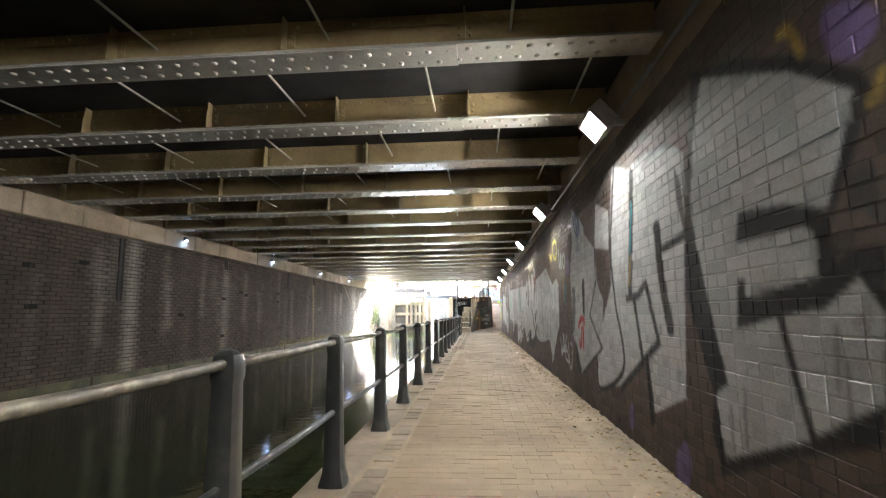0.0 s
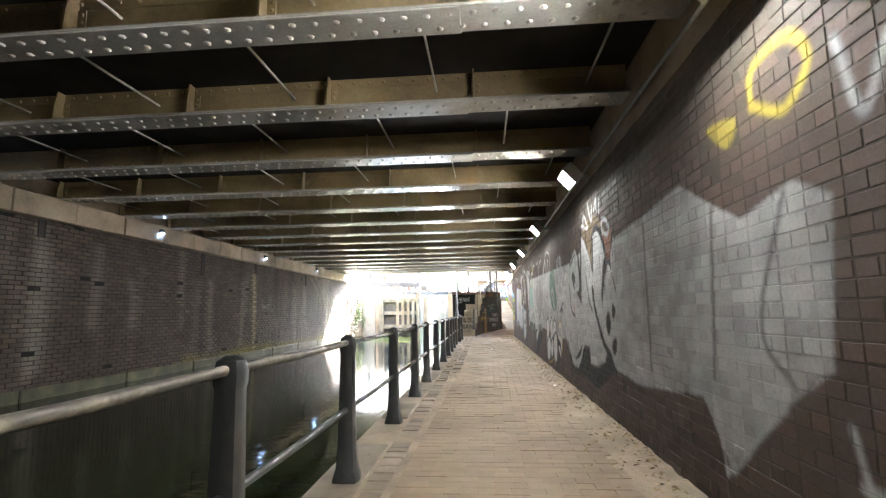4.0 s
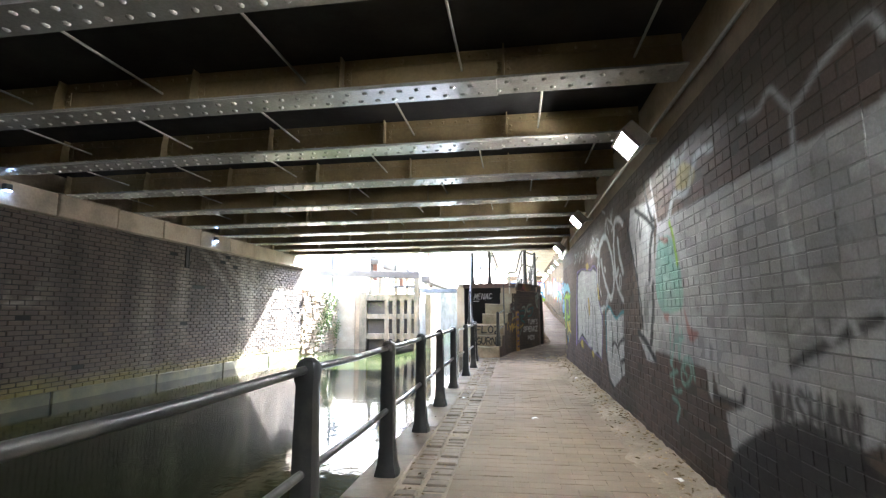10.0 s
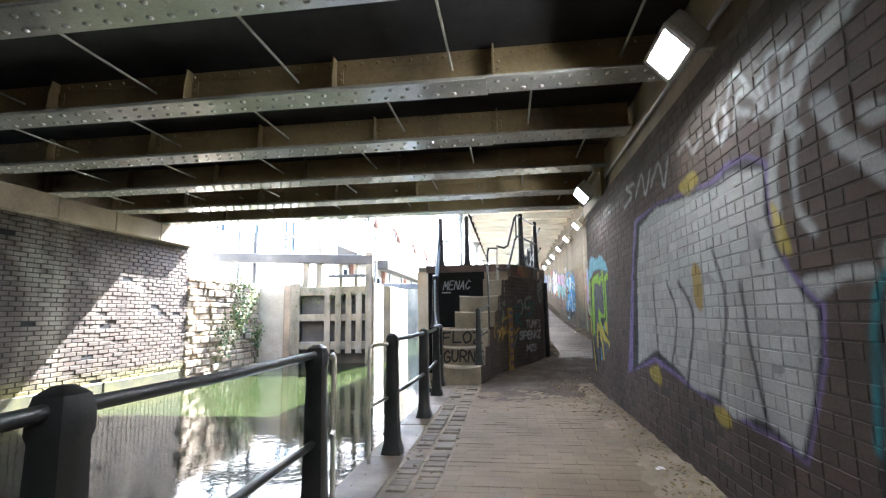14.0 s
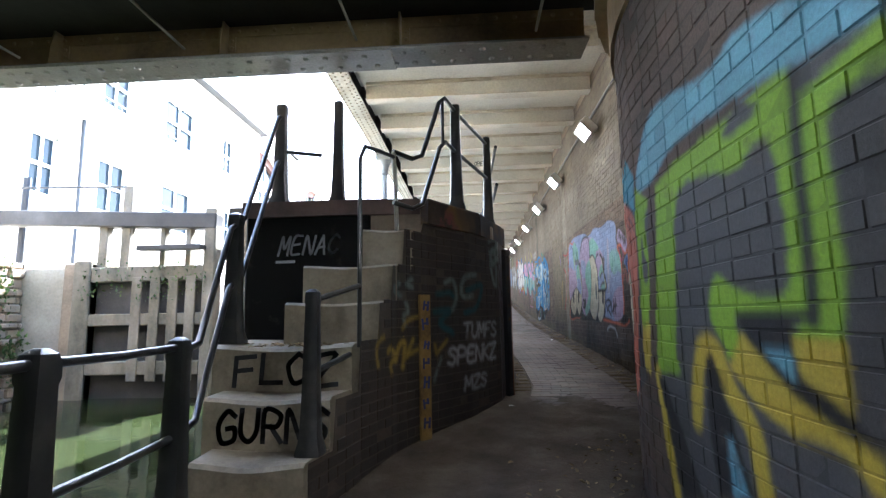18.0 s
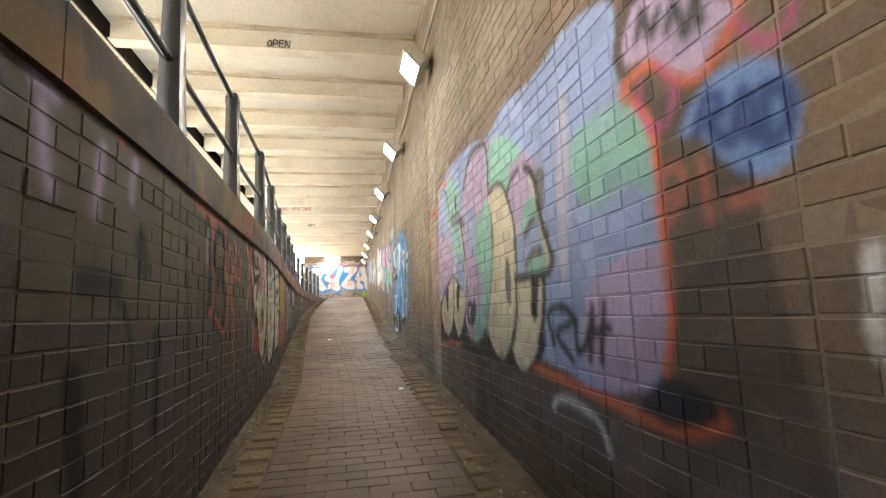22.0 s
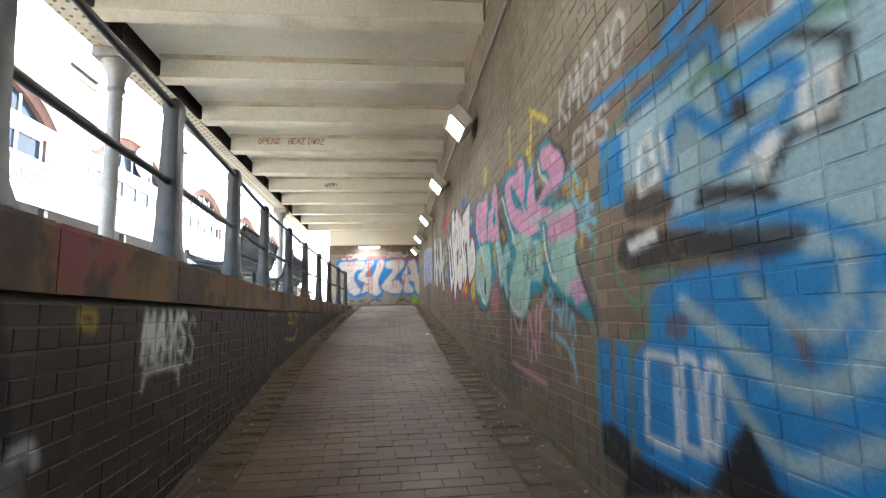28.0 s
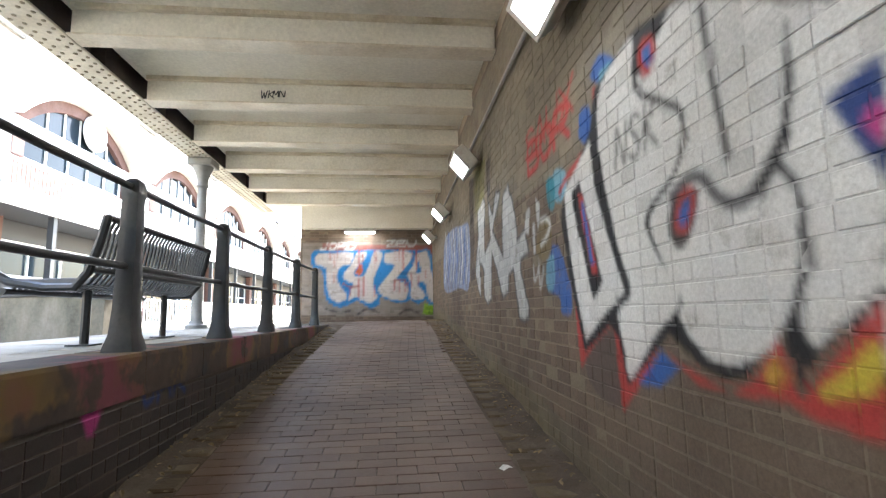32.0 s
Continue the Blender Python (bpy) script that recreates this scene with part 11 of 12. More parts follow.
CAN3.fill([(9.1, 1.27), (9.26, 1.32), (9.25, 1.16)], GOLD, patchy=0.2)
CAN3.fill([(8.84, 1.36), (8.88, 1.41), (8.93, 1.32), (8.92, 1.15), (8.86, 1.17)], BLACK)
CAN3.stroke([(8.88, 1.3), (8.89, 1.18)], 0.03, RED, curved=False)
CAN3.stroke([(8.67, 1.67), (9.21, 1.76)], 0.03, SLATE, curved=False, alpha=0.5)
CAN3.stroke([(8.68, 1.61), (9.21, 1.68)], 0.03, SLATE, curved=False, alpha=0.5)
CAN3.stroke([(8.68, 1.54), (9.22, 1.59)], 0.03, SLATE, curved=False, alpha=0.5)
CAN3.stroke([(8.69, 1.46), (9.23, 1.49)], 0.03, SLATE, curved=False, alpha=0.5)
CAN3.stroke([(8.72, 1.03), (9.27, 0.97)], 0.03, SLATE, curved=False, alpha=0.5)
CAN3.stroke([(8.73, 0.95), (9.28, 0.87)], 0.03, SLATE, curved=False, alpha=0.5)
CAN3.fill([(9.35, 2.08), (10.15, 2.16), (10.3, 1.77), (10.29, 1.32), (10.03, 0.93), (9.48, 0.99), (9.47, 1.59)], BLACK)
CAN3.fill([(9.47, 2.06), (9.99, 2.1), (10.13, 1.76), (10.12, 1.33), (9.92, 1), (9.55, 1.02), (9.53, 1.59)], CREAM2)
CAN3.stroke([(9.6, 1.81), (10.06, 1.89)], 0.045, BLACK)
CAN3.stroke([(9.65, 1.64), (9.98, 1.69), (9.68, 1.59)], 0.045, BLACK)
CAN3.stroke([(9.69, 1.47), (9.99, 1.5)], 0.045, BLACK)
CAN3.stroke([(9.75, 1.35), (9.96, 1.42), (10.2, 1.34)], 0.045, BLACK)
CAN3.fill([(10.34, 1.86), (11.39, 1.99), (11.6, 1.29), (10.95, 0.96), (10.07, 1), (10.33, 1.4)], RUST, patchy=0.5)
CAN3.fill([(10.39, 1.86), (11.22, 1.98), (11.31, 1.42), (10.46, 1.4)], GOLD, patchy=0.5)
BLUE3, PALEWHITE = (0.03, 0.22, 0.55), (0.58, 0.54, 0.52)
CAN4.fill([(0.02, 4.19), (3.57, 4.17), (3.54, 2.27), (0.05, 2.34)], (0.30, 0.27, 0.24), curved=False, patchy=0.5)
CAN4.fill([(0.53, 4.18), (3.43, 4.12), (3.42, 3.78), (0.54, 3.87)], BRICKRED, curved=False, patchy=0.35)
CAN4.fill([(0.26, 3.87), (0.39, 4.01), (0.68, 3.99), (1.34, 3.99), (1.67, 4.01), (2.11, 4.01), (2.49, 4.01), (2.98, 3.98), (3.28, 3.98), (3.41, 3.29), (3.45, 2.75), (3.4, 2.59), (3.26, 2.59), (3.16, 2.69), (2.97, 2.59), (2.77, 2.69), (2.58, 2.62), (2.34, 2.65), (2.01, 2.77), (1.96, 2.58), (1.72, 2.52), (1.44, 2.69), (1.21, 2.6), (0.97, 2.53), (0.69, 2.7), (0.6, 2.98), (0.54, 3.46), (0.31, 3.56)], BLUE3)
CAN4.shape([(0.33, 3.8), (0.44, 3.92), (0.72, 3.92), (1.01, 3.96), (1.29, 3.94), (1.36, 3.77), (1.25, 3.62), (1.01, 3.55), (0.92, 3.31), (1.02, 3.07), (1.16, 2.88), (1.14, 2.72), (0.95, 2.65), (0.79, 2.72), (0.67, 2.94), (0.64, 3.32), (0.61, 3.53), (0.4, 3.61)], PALEWHITE, BLUE3, 0.03)
CAN4.shape([(1.41, 3.94), (1.65, 3.96), (1.63, 3.77), (1.37, 3.45), (1.41, 3.31), (1.58, 3.36), (1.72, 3.64), (1.84, 3.96), (2.06, 3.93), (2.03, 3.69), (1.87, 3.3), (1.84, 3.06), (1.94, 2.78), (1.77, 2.64), (1.54, 2.69), (1.39, 2.78), (1.18, 2.69), (1.25, 2.98), (1.3, 3.12), (1.08, 3.24), (1.08, 3.41), (1.25, 3.62)], PALEWHITE, BLUE3, 0.03)
CAN4.shape([(2.15, 3.93), (2.49, 3.98), (2.81, 3.93), (2.78, 3.68), (2.54, 3.39), (2.44, 3.25), (2.63, 3.15), (2.73, 2.96), (2.63, 2.69), (2.34, 2.7), (2.03, 2.82), (1.94, 3.01), (2.11, 3.25), (2.35, 3.59), (2.13, 3.64), (2.08, 3.76)], PALEWHITE, BLUE3, 0.03)
CAN4.shape([(2.93, 3.9), (3.18, 3.98), (3.27, 3.83), (3.32, 3.48), (3.43, 3.09), (3.45, 2.75), (3.35, 2.63), (3.21, 2.76), (3.14, 3.1), (2.97, 3.1), (3.16, 2.85), (3.09, 2.71), (2.87, 2.69), (2.75, 2.81), (2.78, 3.1), (2.68, 3.34), (2.83, 3.59)], PALEWHITE, BLUE3, 0.03)
CAN4.fill([(1.39, 3.45), (1.51, 3.64), (1.57, 3.5), (1.53, 3.37), (1.43, 3.35)], ORANGE)
CAN4.fill([(2.98, 3.68), (3.05, 3.44), (2.93, 3.39)], BLUE3)
CAN4.stroke([(0.71, 3.99), (0.73, 3.75)], 0.022, RED, curved=False)
CAN4.stroke([(0.82, 3.99), (0.83, 3.57)], 0.022, RED, curved=False)
CAN4.stroke([(0.92, 3.99), (0.93, 3.73)], 0.022, RED, curved=False)
CAN4.stroke([(1.46, 3.99), (1.47, 3.54)], 0.022, RED, curved=False)
CAN4.stroke([(1.55, 3.98), (1.56, 3.7)], 0.022, RED, curved=False)
CAN4.stroke([(1.87, 3.98), (1.88, 3.52)], 0.022, RED, curved=False)
CAN4.stroke([(1.89, 3.98), (1.9, 3.68)], 0.022, RED, curved=False)
CAN4.stroke([(2.39, 3.98), (2.39, 3.5)], 0.022, RED, curved=False)
CAN4.stroke([(2.49, 3.98), (2.5, 3.66)], 0.022, RED, curved=False)
CAN4.stroke([(2.59, 3.98), (2.6, 3.48)], 0.022, RED, curved=False)
CAN4.stroke([(2.83, 3.98), (2.84, 3.64)], 0.022, RED, curved=False)
CAN4.stroke([(2.93, 3.98), (2.94, 3.45)], 0.022, RED, curved=False)
CAN4.stroke([(3.01, 3.98), (3.01, 3.61)], 0.022, RED, curved=False)
CAN4.stroke([(0.82, 3.46), (0.83, 3.17)], 0.02, RED, curved=False)
CAN4.stroke([(1.25, 3.02), (1.25, 2.79)], 0.02, RED, curved=False)
CAN4.stroke([(1.46, 3.26), (1.46, 2.78)], 0.02, RED, curved=False)
CAN4.stroke([(1.58, 3.31), (1.58, 2.83)], 0.02, RED, curved=False)
CAN4.stroke([(1.87, 3.06), (1.87, 2.82)], 0.02, RED, curved=False)
CAN4.stroke([(2.37, 3.2), (2.37, 2.96)], 0.02, RED, curved=False)
CAN4.stroke([(2.49, 3.2), (2.49, 2.86)], 0.02, RED, curved=False)
CAN4.stroke([(2.63, 3.15), (2.63, 2.91)], 0.02, RED, curved=False)
CAN4.stroke([(2.8, 3.39), (2.8, 3.05)], 0.02, RED, curved=False)
CAN4.stroke([(2.97, 3.29), (2.97, 3.1)], 0.02, RED, curved=False)
CAN4.stroke([(3.17, 3.44), (3.17, 3.24)], 0.02, RED, curved=False)
CAN4.stroke([(2.34, 3.2), (2.59, 3.22), (2.71, 3.1), (2.73, 2.91)], 0.03, BRICKRED)
CAN4.stroke([(1.06, 3.14), (1.25, 3.05), (1.49, 3.07)], 0.03, BRICKRED)
CAN4.stroke([(0.65, 2.51), (0.97, 2.41), (1.25, 2.45)], 0.06, (0.09, 0.08, 0.075), alpha=0.7)
CAN4.stroke([(1.44, 2.36), (1.68, 2.49), (1.96, 2.4)], 0.06, (0.09, 0.08, 0.075), alpha=0.7)
CAN4.stroke([(2.48, 2.34), (2.68, 2.45), (2.96, 2.38)], 0.06, (0.09, 0.08, 0.075), alpha=0.7)
CAN4.fill([(3.11, 2.61), (3.47, 2.56), (3.47, 2.31), (3.08, 2.32)], LIME, curved=False)
CAN4.stroke([(3.23, 2.52), (3.25, 2.37), (3.35, 2.35), (3.38, 2.49)], 0.03, (0.05, 0.12, 0.02))
CAN4.tag("JORD", 0.45, 4.01, 0.18, WHITE, 0.03, way=1, squash=1.16)
CAN4.tag("ZEU", 2.16, 4.09, 0.15, SILVER, 0.03, way=1, squash=1.60)

# ---- brick skins and paving, last ----
def wall_of(name, label):
    return thing(name, label, "wall", kind="structure")


w1 = wall_of("wall_towpath", "sooty brick wall covered in layered white, black and coloured graffiti")
brick_wall(w1, LINE1, CAN1, 7.0, LINE1.length, 0.0, 2.74, M_BRICK, M_MORTAR, (36.3, 38.3, 0.6, 2.6), flip=False, seed=3, fine=0.0155)
w2 = wall_of("wall_ramp", "tall brick wall painted with large cartoon and lettering murals")
brick_wall(w2, LINE2, CAN2, 0.0, LINE2.length, 0.0, 4.98, M_RAMPWALL, M_RAMPBED, (17.0, 19.2, 1.2, 3.2), seed=5, fine=0.0155, cut=lambda u, v: v + 0.1 < floor_z(u + 26.05))
def flank_top(u):
    steps = ((0.33, 0.30), (0.68, 0.60), (0.95, 0.92), (1.15, 1.22), (1.35, 1.53), (1.6, 1.86))
    z = np.full(np.shape(u), 1.95)
    for lim, top in reversed(steps):
        z = np.where(u < lim, top, z)
    return z


w3 = wall_of("wall_ramp_retaining", "dark brick retaining wall with tags and graffiti below the lockside")
brick_wall(w3, LINE3, CAN3, 0.02, LINE3.length, -0.1, 1.97, M_ENG, M_ENGBED, (3.0, 5.4, 0.2, 1.9), seed=7, fine=0.018, flip=True, top=flank_top, cut=lambda u, v: v + 0.1 < floor_z(LINE3.at(u, 0)[1]))
w4 = wall_of("wall_ramp_end", "brick wall across the ramp's end with blue and red graffiti letters")
brick_wall(w4, LINE4, CAN4, 0.0, LINE4.length, 2.15, 4.52, M_RAMPWALL, M_RAMPBED, (1.4, 3.4, 2.5, 4.0), seed=9, fine=0.05, flip=False)
# the far canal wall, bricks joined
rng2 = np.random.default_rng(4)
g = Geo()
for r in range(37):
    z = 0.05 + r * 0.075
    y = -6.0 + (0.11 if r % 2 else 0)
    while y < 27.2:
        d = 0.215
        k = rng2.normal(0, 0.004)
        x = CANAL_X + 0.004 + k
        a, b, c, e = y, y + d, z, z + 0.067
        g.add([(x - 0.012, a, c), (x - 0.012, b, c), (x - 0.012, b, e), (x - 0.012, a, e), (x, a + 0.006, c + 0.006), (x, b - 0.006, c + 0.006), (x, b - 0.006, e - 0.006), (x, a + 0.006, e - 0.006)],
              [(4, 5, 6, 7), (0, 1, 5, 4), (1, 2, 6, 5), (2, 3, 7, 6), (3, 0, 4, 7)])
        y += 0.225
CAN5 = Canvas(-6.5, 27.5, -0.3, 3.0, 0.03)
for _ in range(150):
    y, top, run, w = rng2.uniform(-6, 27), rng2.uniform(1.6, 2.82), rng2.uniform(0.4, 2.2), rng2.uniform(0.04, 0.30)
    tone = M_LIMESTREAK if rng2.random() < 0.5 else M_SOOTSTREAK
    CAN5.stroke([(y, top), (y + rng2.normal(0, 0.04), top - run * 0.5), (y + rng2.normal(0, 0.06), top - run)], w, tone, soft=0.06, alpha=rng2.uniform(0.12, 0.45))
CAN5.stroke([(16.67, 2.45), (16.75, 1.2), (16.83, 0.1)], 0.16, (0.30, 0.25, 0.13), soft=0.03, alpha=0.8)
CAN5.stroke([(5.3, 2.7), (5.3, 0.2)], 0.5, M_LIMESTREAK, soft=0.05, alpha=0.4)
CAN5.stroke([(9.1, 2.6), (9.1, 0.3)], 0.3, M_LIMESTREAK, soft=0.05, alpha=0.4)
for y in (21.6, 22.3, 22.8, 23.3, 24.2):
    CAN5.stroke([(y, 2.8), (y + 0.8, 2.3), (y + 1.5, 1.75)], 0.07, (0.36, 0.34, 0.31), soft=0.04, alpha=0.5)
for y in np.arange(13, 27.2, 0.35):
    CAN5.stroke([(y, -0.05), (y + 0.4, 0.05 + 0.12 * rng2.random())], 0.28, M_GREENSTREAK, soft=0.08, alpha=0.25 + 0.4 * rng2.random())
CAN5.tag("LJ", 17.3, 1.4, 0.34, (0.33, 0.31, 0.28), 0.035, way=1)
fv = np.array(g.v)
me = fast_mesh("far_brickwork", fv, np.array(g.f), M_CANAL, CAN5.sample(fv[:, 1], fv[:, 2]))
wf = wall_of("wall_canal", "damp sooty brick canal wall with pale lime streaks")
ob = new("brickwork", me)
ob.parent = wf
tagged(ob, "", "", "", "stuff")
bed = part("mortar", Geo().box(CANAL_X - 0.03, CANAL_X - 0.006, -14, 27.28, -0.6, 2.82), M_MORTAR, wf)

# drain slots under the ledge: raised dark strips paint in their shaded hollows
slot = None
for y, z in ((4.92, 1.5), (9.10, 2.5), (13.8, 2.2), (16.75, 2.48), (21.2, 2.3)):
    g = Geo().box(0, 0.02, -0.045, 0.045, 0.0, 2.78 - z, 0.005).box(0, 0.03, -0.07, -0.045, 0.0, 2.78 - z).box(0, 0.03, 0.045, 0.07, 0.0, 2.78 - z)
    ob = tagged(part("drain_slot", g, M_DECK, None, "vertical drain slot, its shaded hollow given as a dark strip"), "", "drain", "drain slots")
    ob.location = (CANAL_X, y, z)


def pave(floor, x_of, y0, y1, single, zone, stock, length=0.225, width=0.1125, seed=1, lift=0.0, gap=0.002, cut=0.003):
    """Running-bond pavers, long side across the path; each a block with cut edges."""
    rng = random.Random(seed)
    unit = Geo().box(gap, length - gap, gap, width - gap, -0.05, 0.0, cut)
    shared = mesh_of("paver", unit, single)
    rows = int((y1 - y0) / width)
    cell = np.array(unit.v)
    faces = unit.f
    stock_geo = Geo()
    made = 0
    for r in range(rows):
        y = y0 + r * width
        xa, xb = x_of(y)
        z = float(floor_z(y)) + lift
        rise = float(floor_z(y + width)) + lift - z
        x = xa - (length / 2 if r % 2 else 0)
        while x < xb:
            lo, hi = max(x, xa), min(x + length, xb)
            dz = rng.gauss(0, 0.0010)
            if hi - lo > 0.06:
                whole = hi - lo > length - 0.001
                if whole and zone[0] <= y < zone[1] and made < 300:
                    ob = new("paver", shared)
                    ob.parent = floor
                    ob.location = (x, y, z + dz)
                    ob.rotation_euler = (math.atan2(rise, width) + rng.gauss(0, 0.006), rng.gauss(0, 0.006), 0)
                    made += 1
                else:
                    v = cell.copy()
                    v[:, 0] = lo + (v[:, 0] / length) * (hi - lo)
                    v[:, 2] += z + dz + rise * v[:, 1] / width + (v[:, 1] - width / 2) * rng.gauss(0, 0.012)
                    v[:, 1] += y
                    stock_geo.add(v.tolist(), faces)
            x += length
    me = bpy.data.meshes.new("pavers")
    me.from_pydata(stock_geo.v, [], stock_geo.f)
    me.materials.append(stock)
    ob = new("pavers", me)
    ob.parent = floor
    tagged(ob, "", "", "", "stuff")


tow = thing("pavement_towpath", "dusty clay paver towpath in running bond", "pavement", kind="structure")
pave(tow, lambda y: (-0.30 + 0.16 * min(1, max(0, (y - 4) / 9)), 1.36), -9.0, 25.9, M_PAVER, (16.5, 19.0), M_PAVERS, seed=11, gap=0.001, cut=0.0018)
ramp_face = lambda y: float(np.interp(y, [p[1] for p in RAMP_EDGE], [p[0] for p in RAMP_EDGE]))
rmp = thing("pavement_ramp", "worn reddish-brown brick ramp, darker and glossy towards its top", "pavement", kind="structure")
pave(rmp, lambda y: (ramp_face(y) + 0.30, 2.62), 25.95, 55.3, M_RAMP, (34.0, 36.6), M_RAMPS, seed=13)


def stones(name, label, x0, x1, y0, y1, step, mat, seed, lift=0.0, jitter=0.01, follow=None, gap=0.007):
    """A row of edge stones or setts along the path, each one a piece."""
    rng = random.Random(seed)
    t = thing(name, label, "pavement", kind="structure")
    y = y0
    while y < y1 - 0.02:
        d = step * rng.uniform(0.75, 1.25)
        e = min(y + d, y1)
        off = follow(y) if follow else 0.0
        z = float(floor_z((y + e) / 2)) + lift + rng.gauss(0, jitter * 0.5)
        g = Geo().box(x0 + off + rng.uniform(0, jitter), x1 + off - rng.uniform(0, jitter), y + gap / 2, e - gap / 2, z - 0.12, z, min(0.012, d * 0.15))
        ob = part("edge_stone" if step > 0.4 else "sett", g, mat, t)
        y = e
    return t


stones("pavement_canal_edge", "flat worn edge stones along the canal", -0.86, -0.52, -9, 26.1, 1.1, M_COPING, 21, 0.0, 0.006)
stones("pavement_sett_row", "uneven row of stone setts beside the pavers", -0.51, -0.32, -2, 11.5, 0.17, M_COPING, 22, 0.0, 0.016, gap=0.010)
stones("pavement_sett_row", "uneven row of stone setts beside the pavers", -0.51, -0.34, 11.5, 25.4, 0.13, M_COPING, 23, 0.002, 0.014, gap=0.011)
stones("pavement_sett_row", "uneven row of stone setts beside the pavers", -0.33, -0.15, 11.5, 25.4, 0.12, M_COPING, 26, 0.001, 0.014, gap=0.011)
stones("pavement_ramp_gutter", "broken brick-on-edge gutter at the foot of the ramp wall", 2.64, 2.92, 27.0, 55.2, 0.21, M_GUTTER, 24, -0.008, 0.006, gap=0.003)
stones("pavement_ramp_gutter", "broken brick-on-edge gutter along the retaining wall", 0.02, 0.29, 28.6, 52.5, 0.21, M_GUTTER, 25, -0.008, 0.006, follow=ramp_face, gap=0.003)


# ---- dirt, leaves and litter along the walls' feet ----
def drift(name, label, x_of, y0, y1, high, seed, side=1, mat=M_DIRT):
    """A low uneven bank of grit against a wall: x_of(y) gives its outer edge and the wall."""
    rng = np.random.default_rng(seed)
    ny, nx = int((y1 - y0) / 0.07), 9
    ys = np.linspace(y0, y1, ny + 1)
    rough = rng.normal(0, 1, (ny + 1, nx + 1))
    rough = (rough + np.roll(rough, 1, 0) + np.roll(rough, 1, 1) + np.roll(rough, -1, 0)) / 2
    sway = np.interp(ys, np.arange(y0, y1 + 0.5, 0.45), rng.normal(0, 0.05, len(np.arange(y0, y1 + 0.5, 0.45))))
    v = []
    for j, y in enumerate(ys):
        a, b = x_of(y)
        for i in range(nx + 1):
            s = i / nx
            x = a + side * sway[j] * (1 - s) + (b - a) * s
            z = float(floor_z(y)) - 0.008 + high * (s ** 0.8) + 0.006 * rough[j, i] * (0.3 + s)
            v.append((x, y, z))
    q = grid_quads(nx, ny)
    me = bpy.data.meshes.new(name)
    me.from_pydata(v, [], q.tolist())
    me.shade_smooth()
    me.materials.append(mat)
    return tagged(new(name, me), label, "dirt", "", "stuff")


drift("grit_bank", "drifted grit and crumbled leaves along the towpath wall", lambda y: (1.30, WALL_X + 0.01), -9, 25.4, 0.035, 31)
drift("grit_bank", "drifted grit against the ramp's painted wall", lambda y: (2.78, WALL2_X + 0.01), 27.0, 55.3, 0.022, 32, mat=M_GRIT)
drift("grit_bank", "drifted grit against the retaining wall", lambda y: (ramp_face(y) + 0.14, ramp_face(y) - 0.01), 29.0, 52.6, 0.022, 33, -1, M_GRIT)


# trodden mud over the pavers where towpath and ramp meet
rng3 = np.random.default_rng(41)
gx, gy = np.meshgrid(np.linspace(-0.1, 2.6, 55), np.linspace(23.6, 28.6, 100))
wall_at = np.interp(gy, [p[1] for p in NOSE], [p[0] for p in NOSE]) - 0.02
low_at = np.interp(gy, [p[1] for p in RAMP_EDGE], [p[0] for p in RAMP_EDGE]) + 0.01
bumps = sum(np.sin(gx * a + p) * np.sin(gy * b + q) for a, b, p, q in rng3.uniform(0.5, 9, (14, 4))) / 14
fade = np.minimum(1, np.minimum((gy - 23.6) / 1.4, (28.6 - gy) / 0.8))
gz = floor_z(gy) - 0.006 + 0.013 * fade + 0.018 * bumps + 0.0015 * rng3.normal(0, 1, gx.shape)
sheet = np.stack([np.clip(gx, low_at, wall_at), gy, gz], axis=-1).reshape(-1, 3)
mud = new("trodden_mud", fast_mesh("trodden_mud", sheet, grid_quads(54, 99), M_GRIT, None, True))
tagged(mud, "dark trodden mud over the pavers at the ramp's foot", "mud", "", "stuff")


def leaf(g, x, y, z, s, rng):
    """One curled dry leaf: a pointed oval folded along its rib."""
    m = Matrix.Translation((x, y, z)) @ Euler((rng.gauss(0, 0.25), rng.gauss(0, 0.25), rng.uniform(0, 6.3))).to_matrix().to_4x4()
    lift = s * rng.uniform(0.1, 0.5)
    q = [m @ Vector(c) for c in ((-s, 0, 0), (-s * 0.3, -s * 0.5, lift), (s * 0.5, -s * 0.4, lift), (s, 0, lift * 0.4), (s * 0.5, s * 0.4, lift), (-s * 0.3, s * 0.5, lift))]
    g.add(q, [(0, 1, 2, 3), (0, 3, 4, 5)])


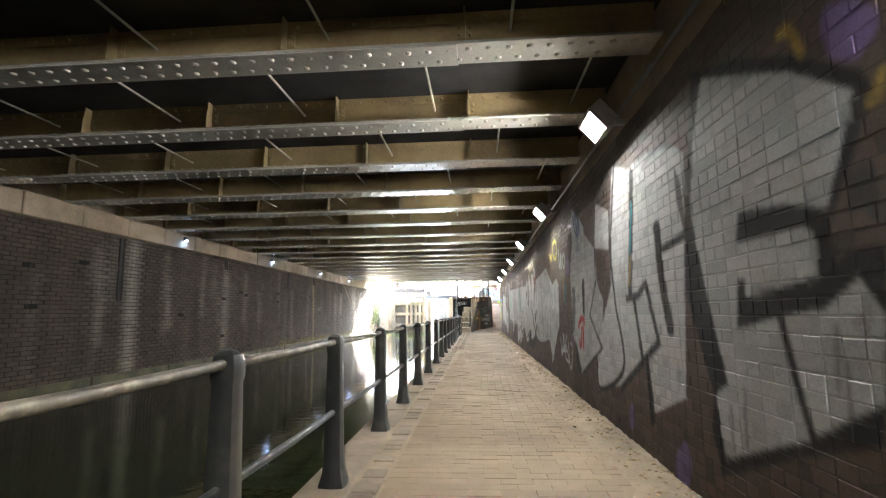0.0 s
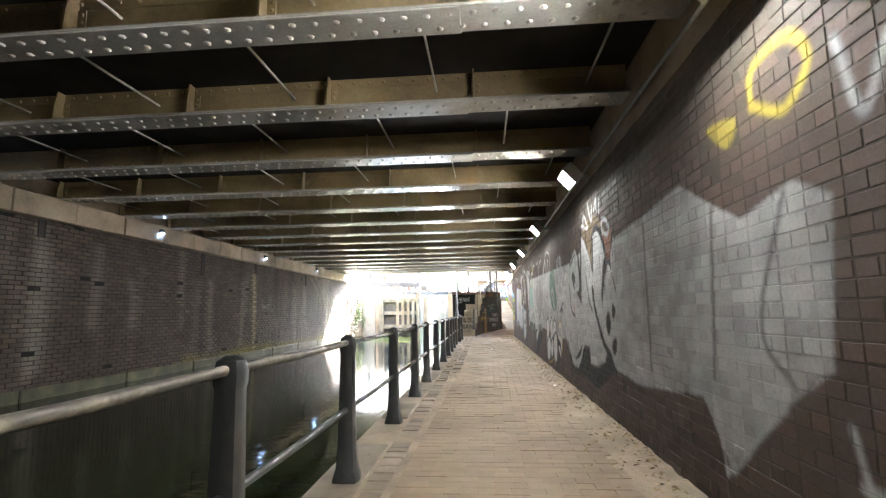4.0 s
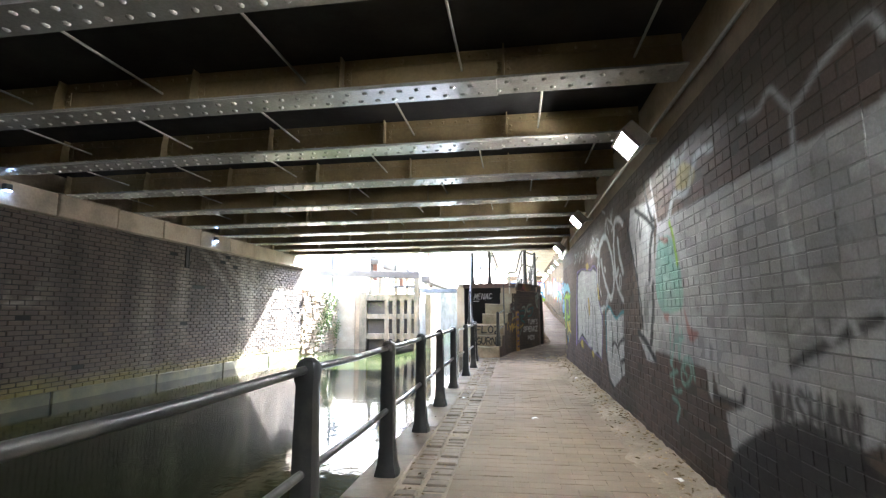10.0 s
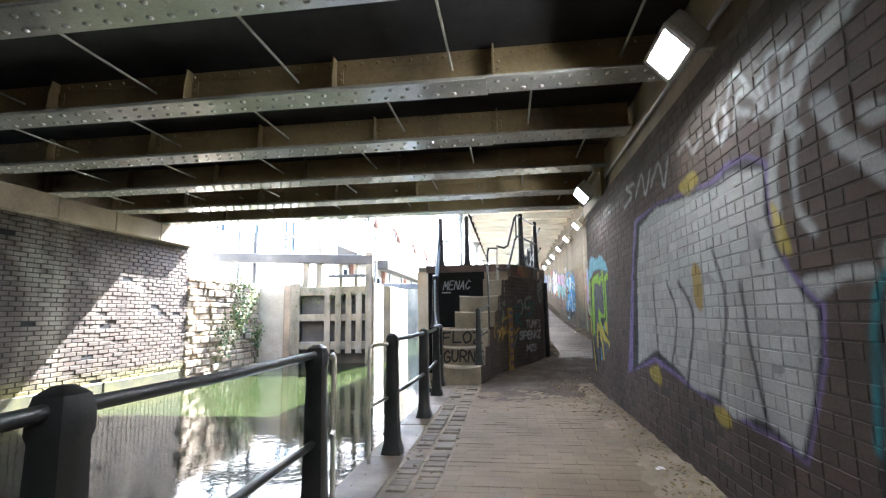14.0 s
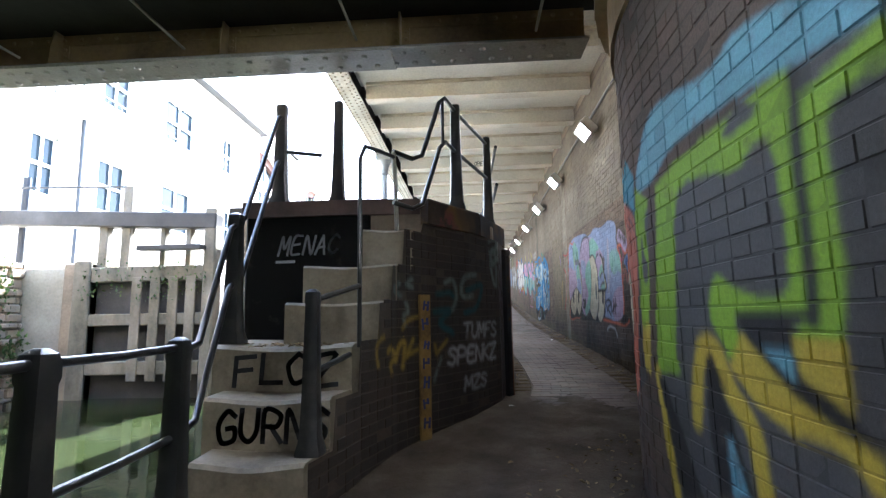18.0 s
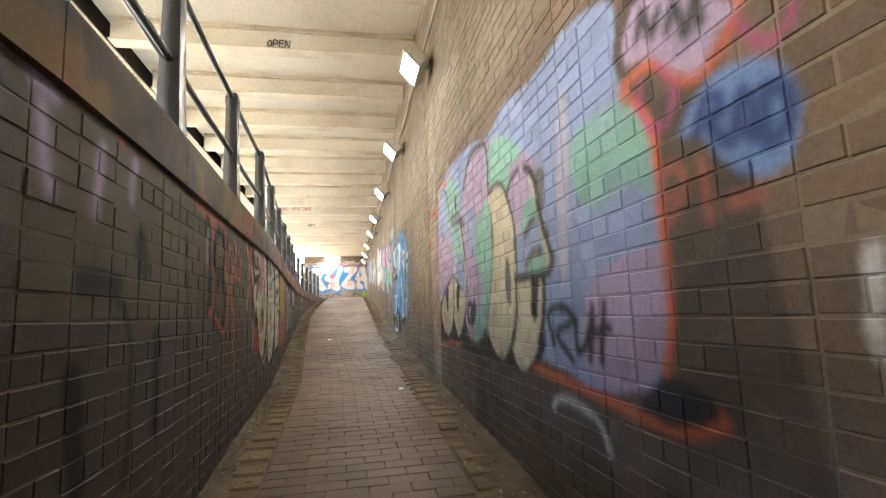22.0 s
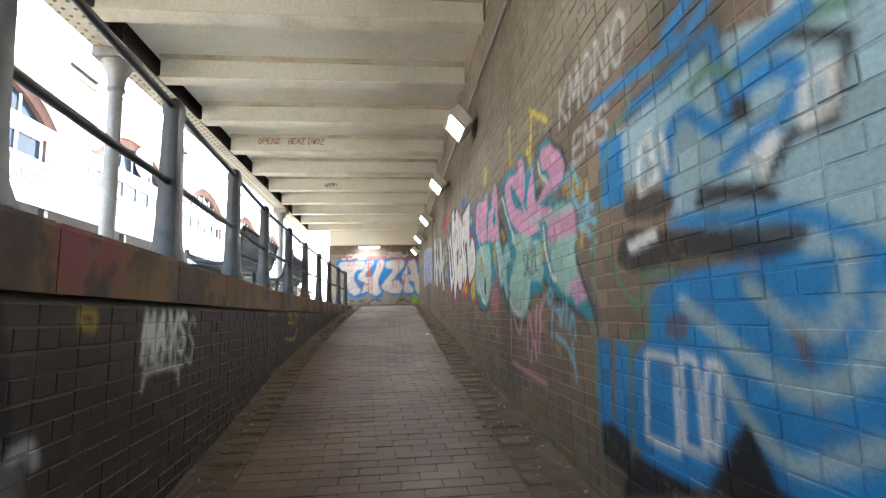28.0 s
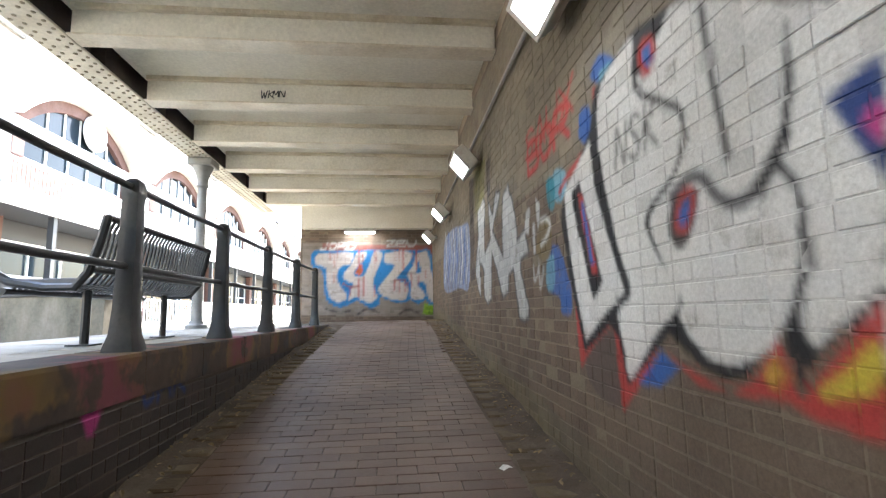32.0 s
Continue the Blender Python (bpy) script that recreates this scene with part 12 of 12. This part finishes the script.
lrng = random.Random(77)
g = Geo()
for _ in range(2300):
    y = lrng.uniform(-2, 25.3)
    x = 1.67 - abs(lrng.gauss(0, 0.16))
    leaf(g, x, y, float(floor_z(y)) + 0.012 + max(0, x - 1.36) * 0.09, lrng.uniform(0.008, 0.028), lrng)
for _ in range(160):
    y = lrng.uniform(2, 25.8)
    leaf(g, lrng.uniform(-0.8, 1.3), y, 0.006, lrng.uniform(0.008, 0.02), lrng)
for _ in range(420):
    y = lrng.uniform(10, 25.3)
    leaf(g, lrng.gauss(-0.36, 0.14), y, 0.006, lrng.uniform(0.008, 0.022), lrng)
for _ in range(260):
    y = lrng.uniform(23, 27)
    leaf(g, 1.5 - abs(lrng.gauss(0, 0.35)) + max(0, y - 25.4) * 0.6, y, float(floor_z(y)) + 0.012, lrng.uniform(0.01, 0.03), lrng)
for _ in range(1000):
    y = lrng.uniform(27, 55)
    leaf(g, 2.93 - abs(lrng.gauss(0, 0.13)), y, float(floor_z(y)) + 0.014, lrng.uniform(0.008, 0.024), lrng)
for _ in range(900):
    y = lrng.uniform(28.8, 52)
    leaf(g, ramp_face(y) + abs(lrng.gauss(0, 0.13)), y, float(floor_z(y)) + 0.014, lrng.uniform(0.008, 0.026), lrng)
for _ in range(90):
    leaf(g, lrng.uniform(-0.95, -0.1), lrng.uniform(26.06, 26.4), 0.915, lrng.uniform(0.015, 0.035), lrng)
tagged(part("dry_leaves", g, M_LEAF, None, "scattered dry brown leaves along the path's edges"), "", "leaves", "", "stuff")
scrap = None
for x, y, turn in ((0.55, 17.3, 20), (1.42, 9.6, 75), (1.50, 15.2, 130), (-0.42, 18.6, 50), (1.45, 20.9, 10), (2.5, 33.4, 65), (1.6, 38.2, 110), (2.55, 45.6, 30), (1.2, 27.9, 80), (1.52, 4.4, 160)):
    if scrap is None:
        rr = Geo().add([(-0.035, -0.02, 0.0), (0.0, -0.026, 0.012), (0.035, -0.018, 0.003), (0.032, 0.02, 0.008), (0.0, 0.024, 0.016), (-0.033, 0.022, 0.002)], [(0, 1, 4, 5), (1, 2, 3, 4)])
        rr.add([(-0.035, -0.02, -0.001), (0.0, -0.026, 0.011), (0.035, -0.018, 0.002), (0.032, 0.02, 0.007), (0.0, 0.024, 0.015), (-0.033, 0.022, 0.001)], [(5, 4, 1, 0), (4, 3, 2, 1)])
        scrap = tagged(part("paper_scrap", rr, M_WHITE, None, "small crumpled white paper scrap on the path"), "", "litter", "litter on the path")
        scrap.matrix_world = pose(x, y, float(floor_z(y)) + 0.004, 0, 0, turn)
    else:
        copy_thing(scrap, pose(x, y, float(floor_z(y)) + (0.02 if x > 1.36 else 0.004), 0, 0, turn))
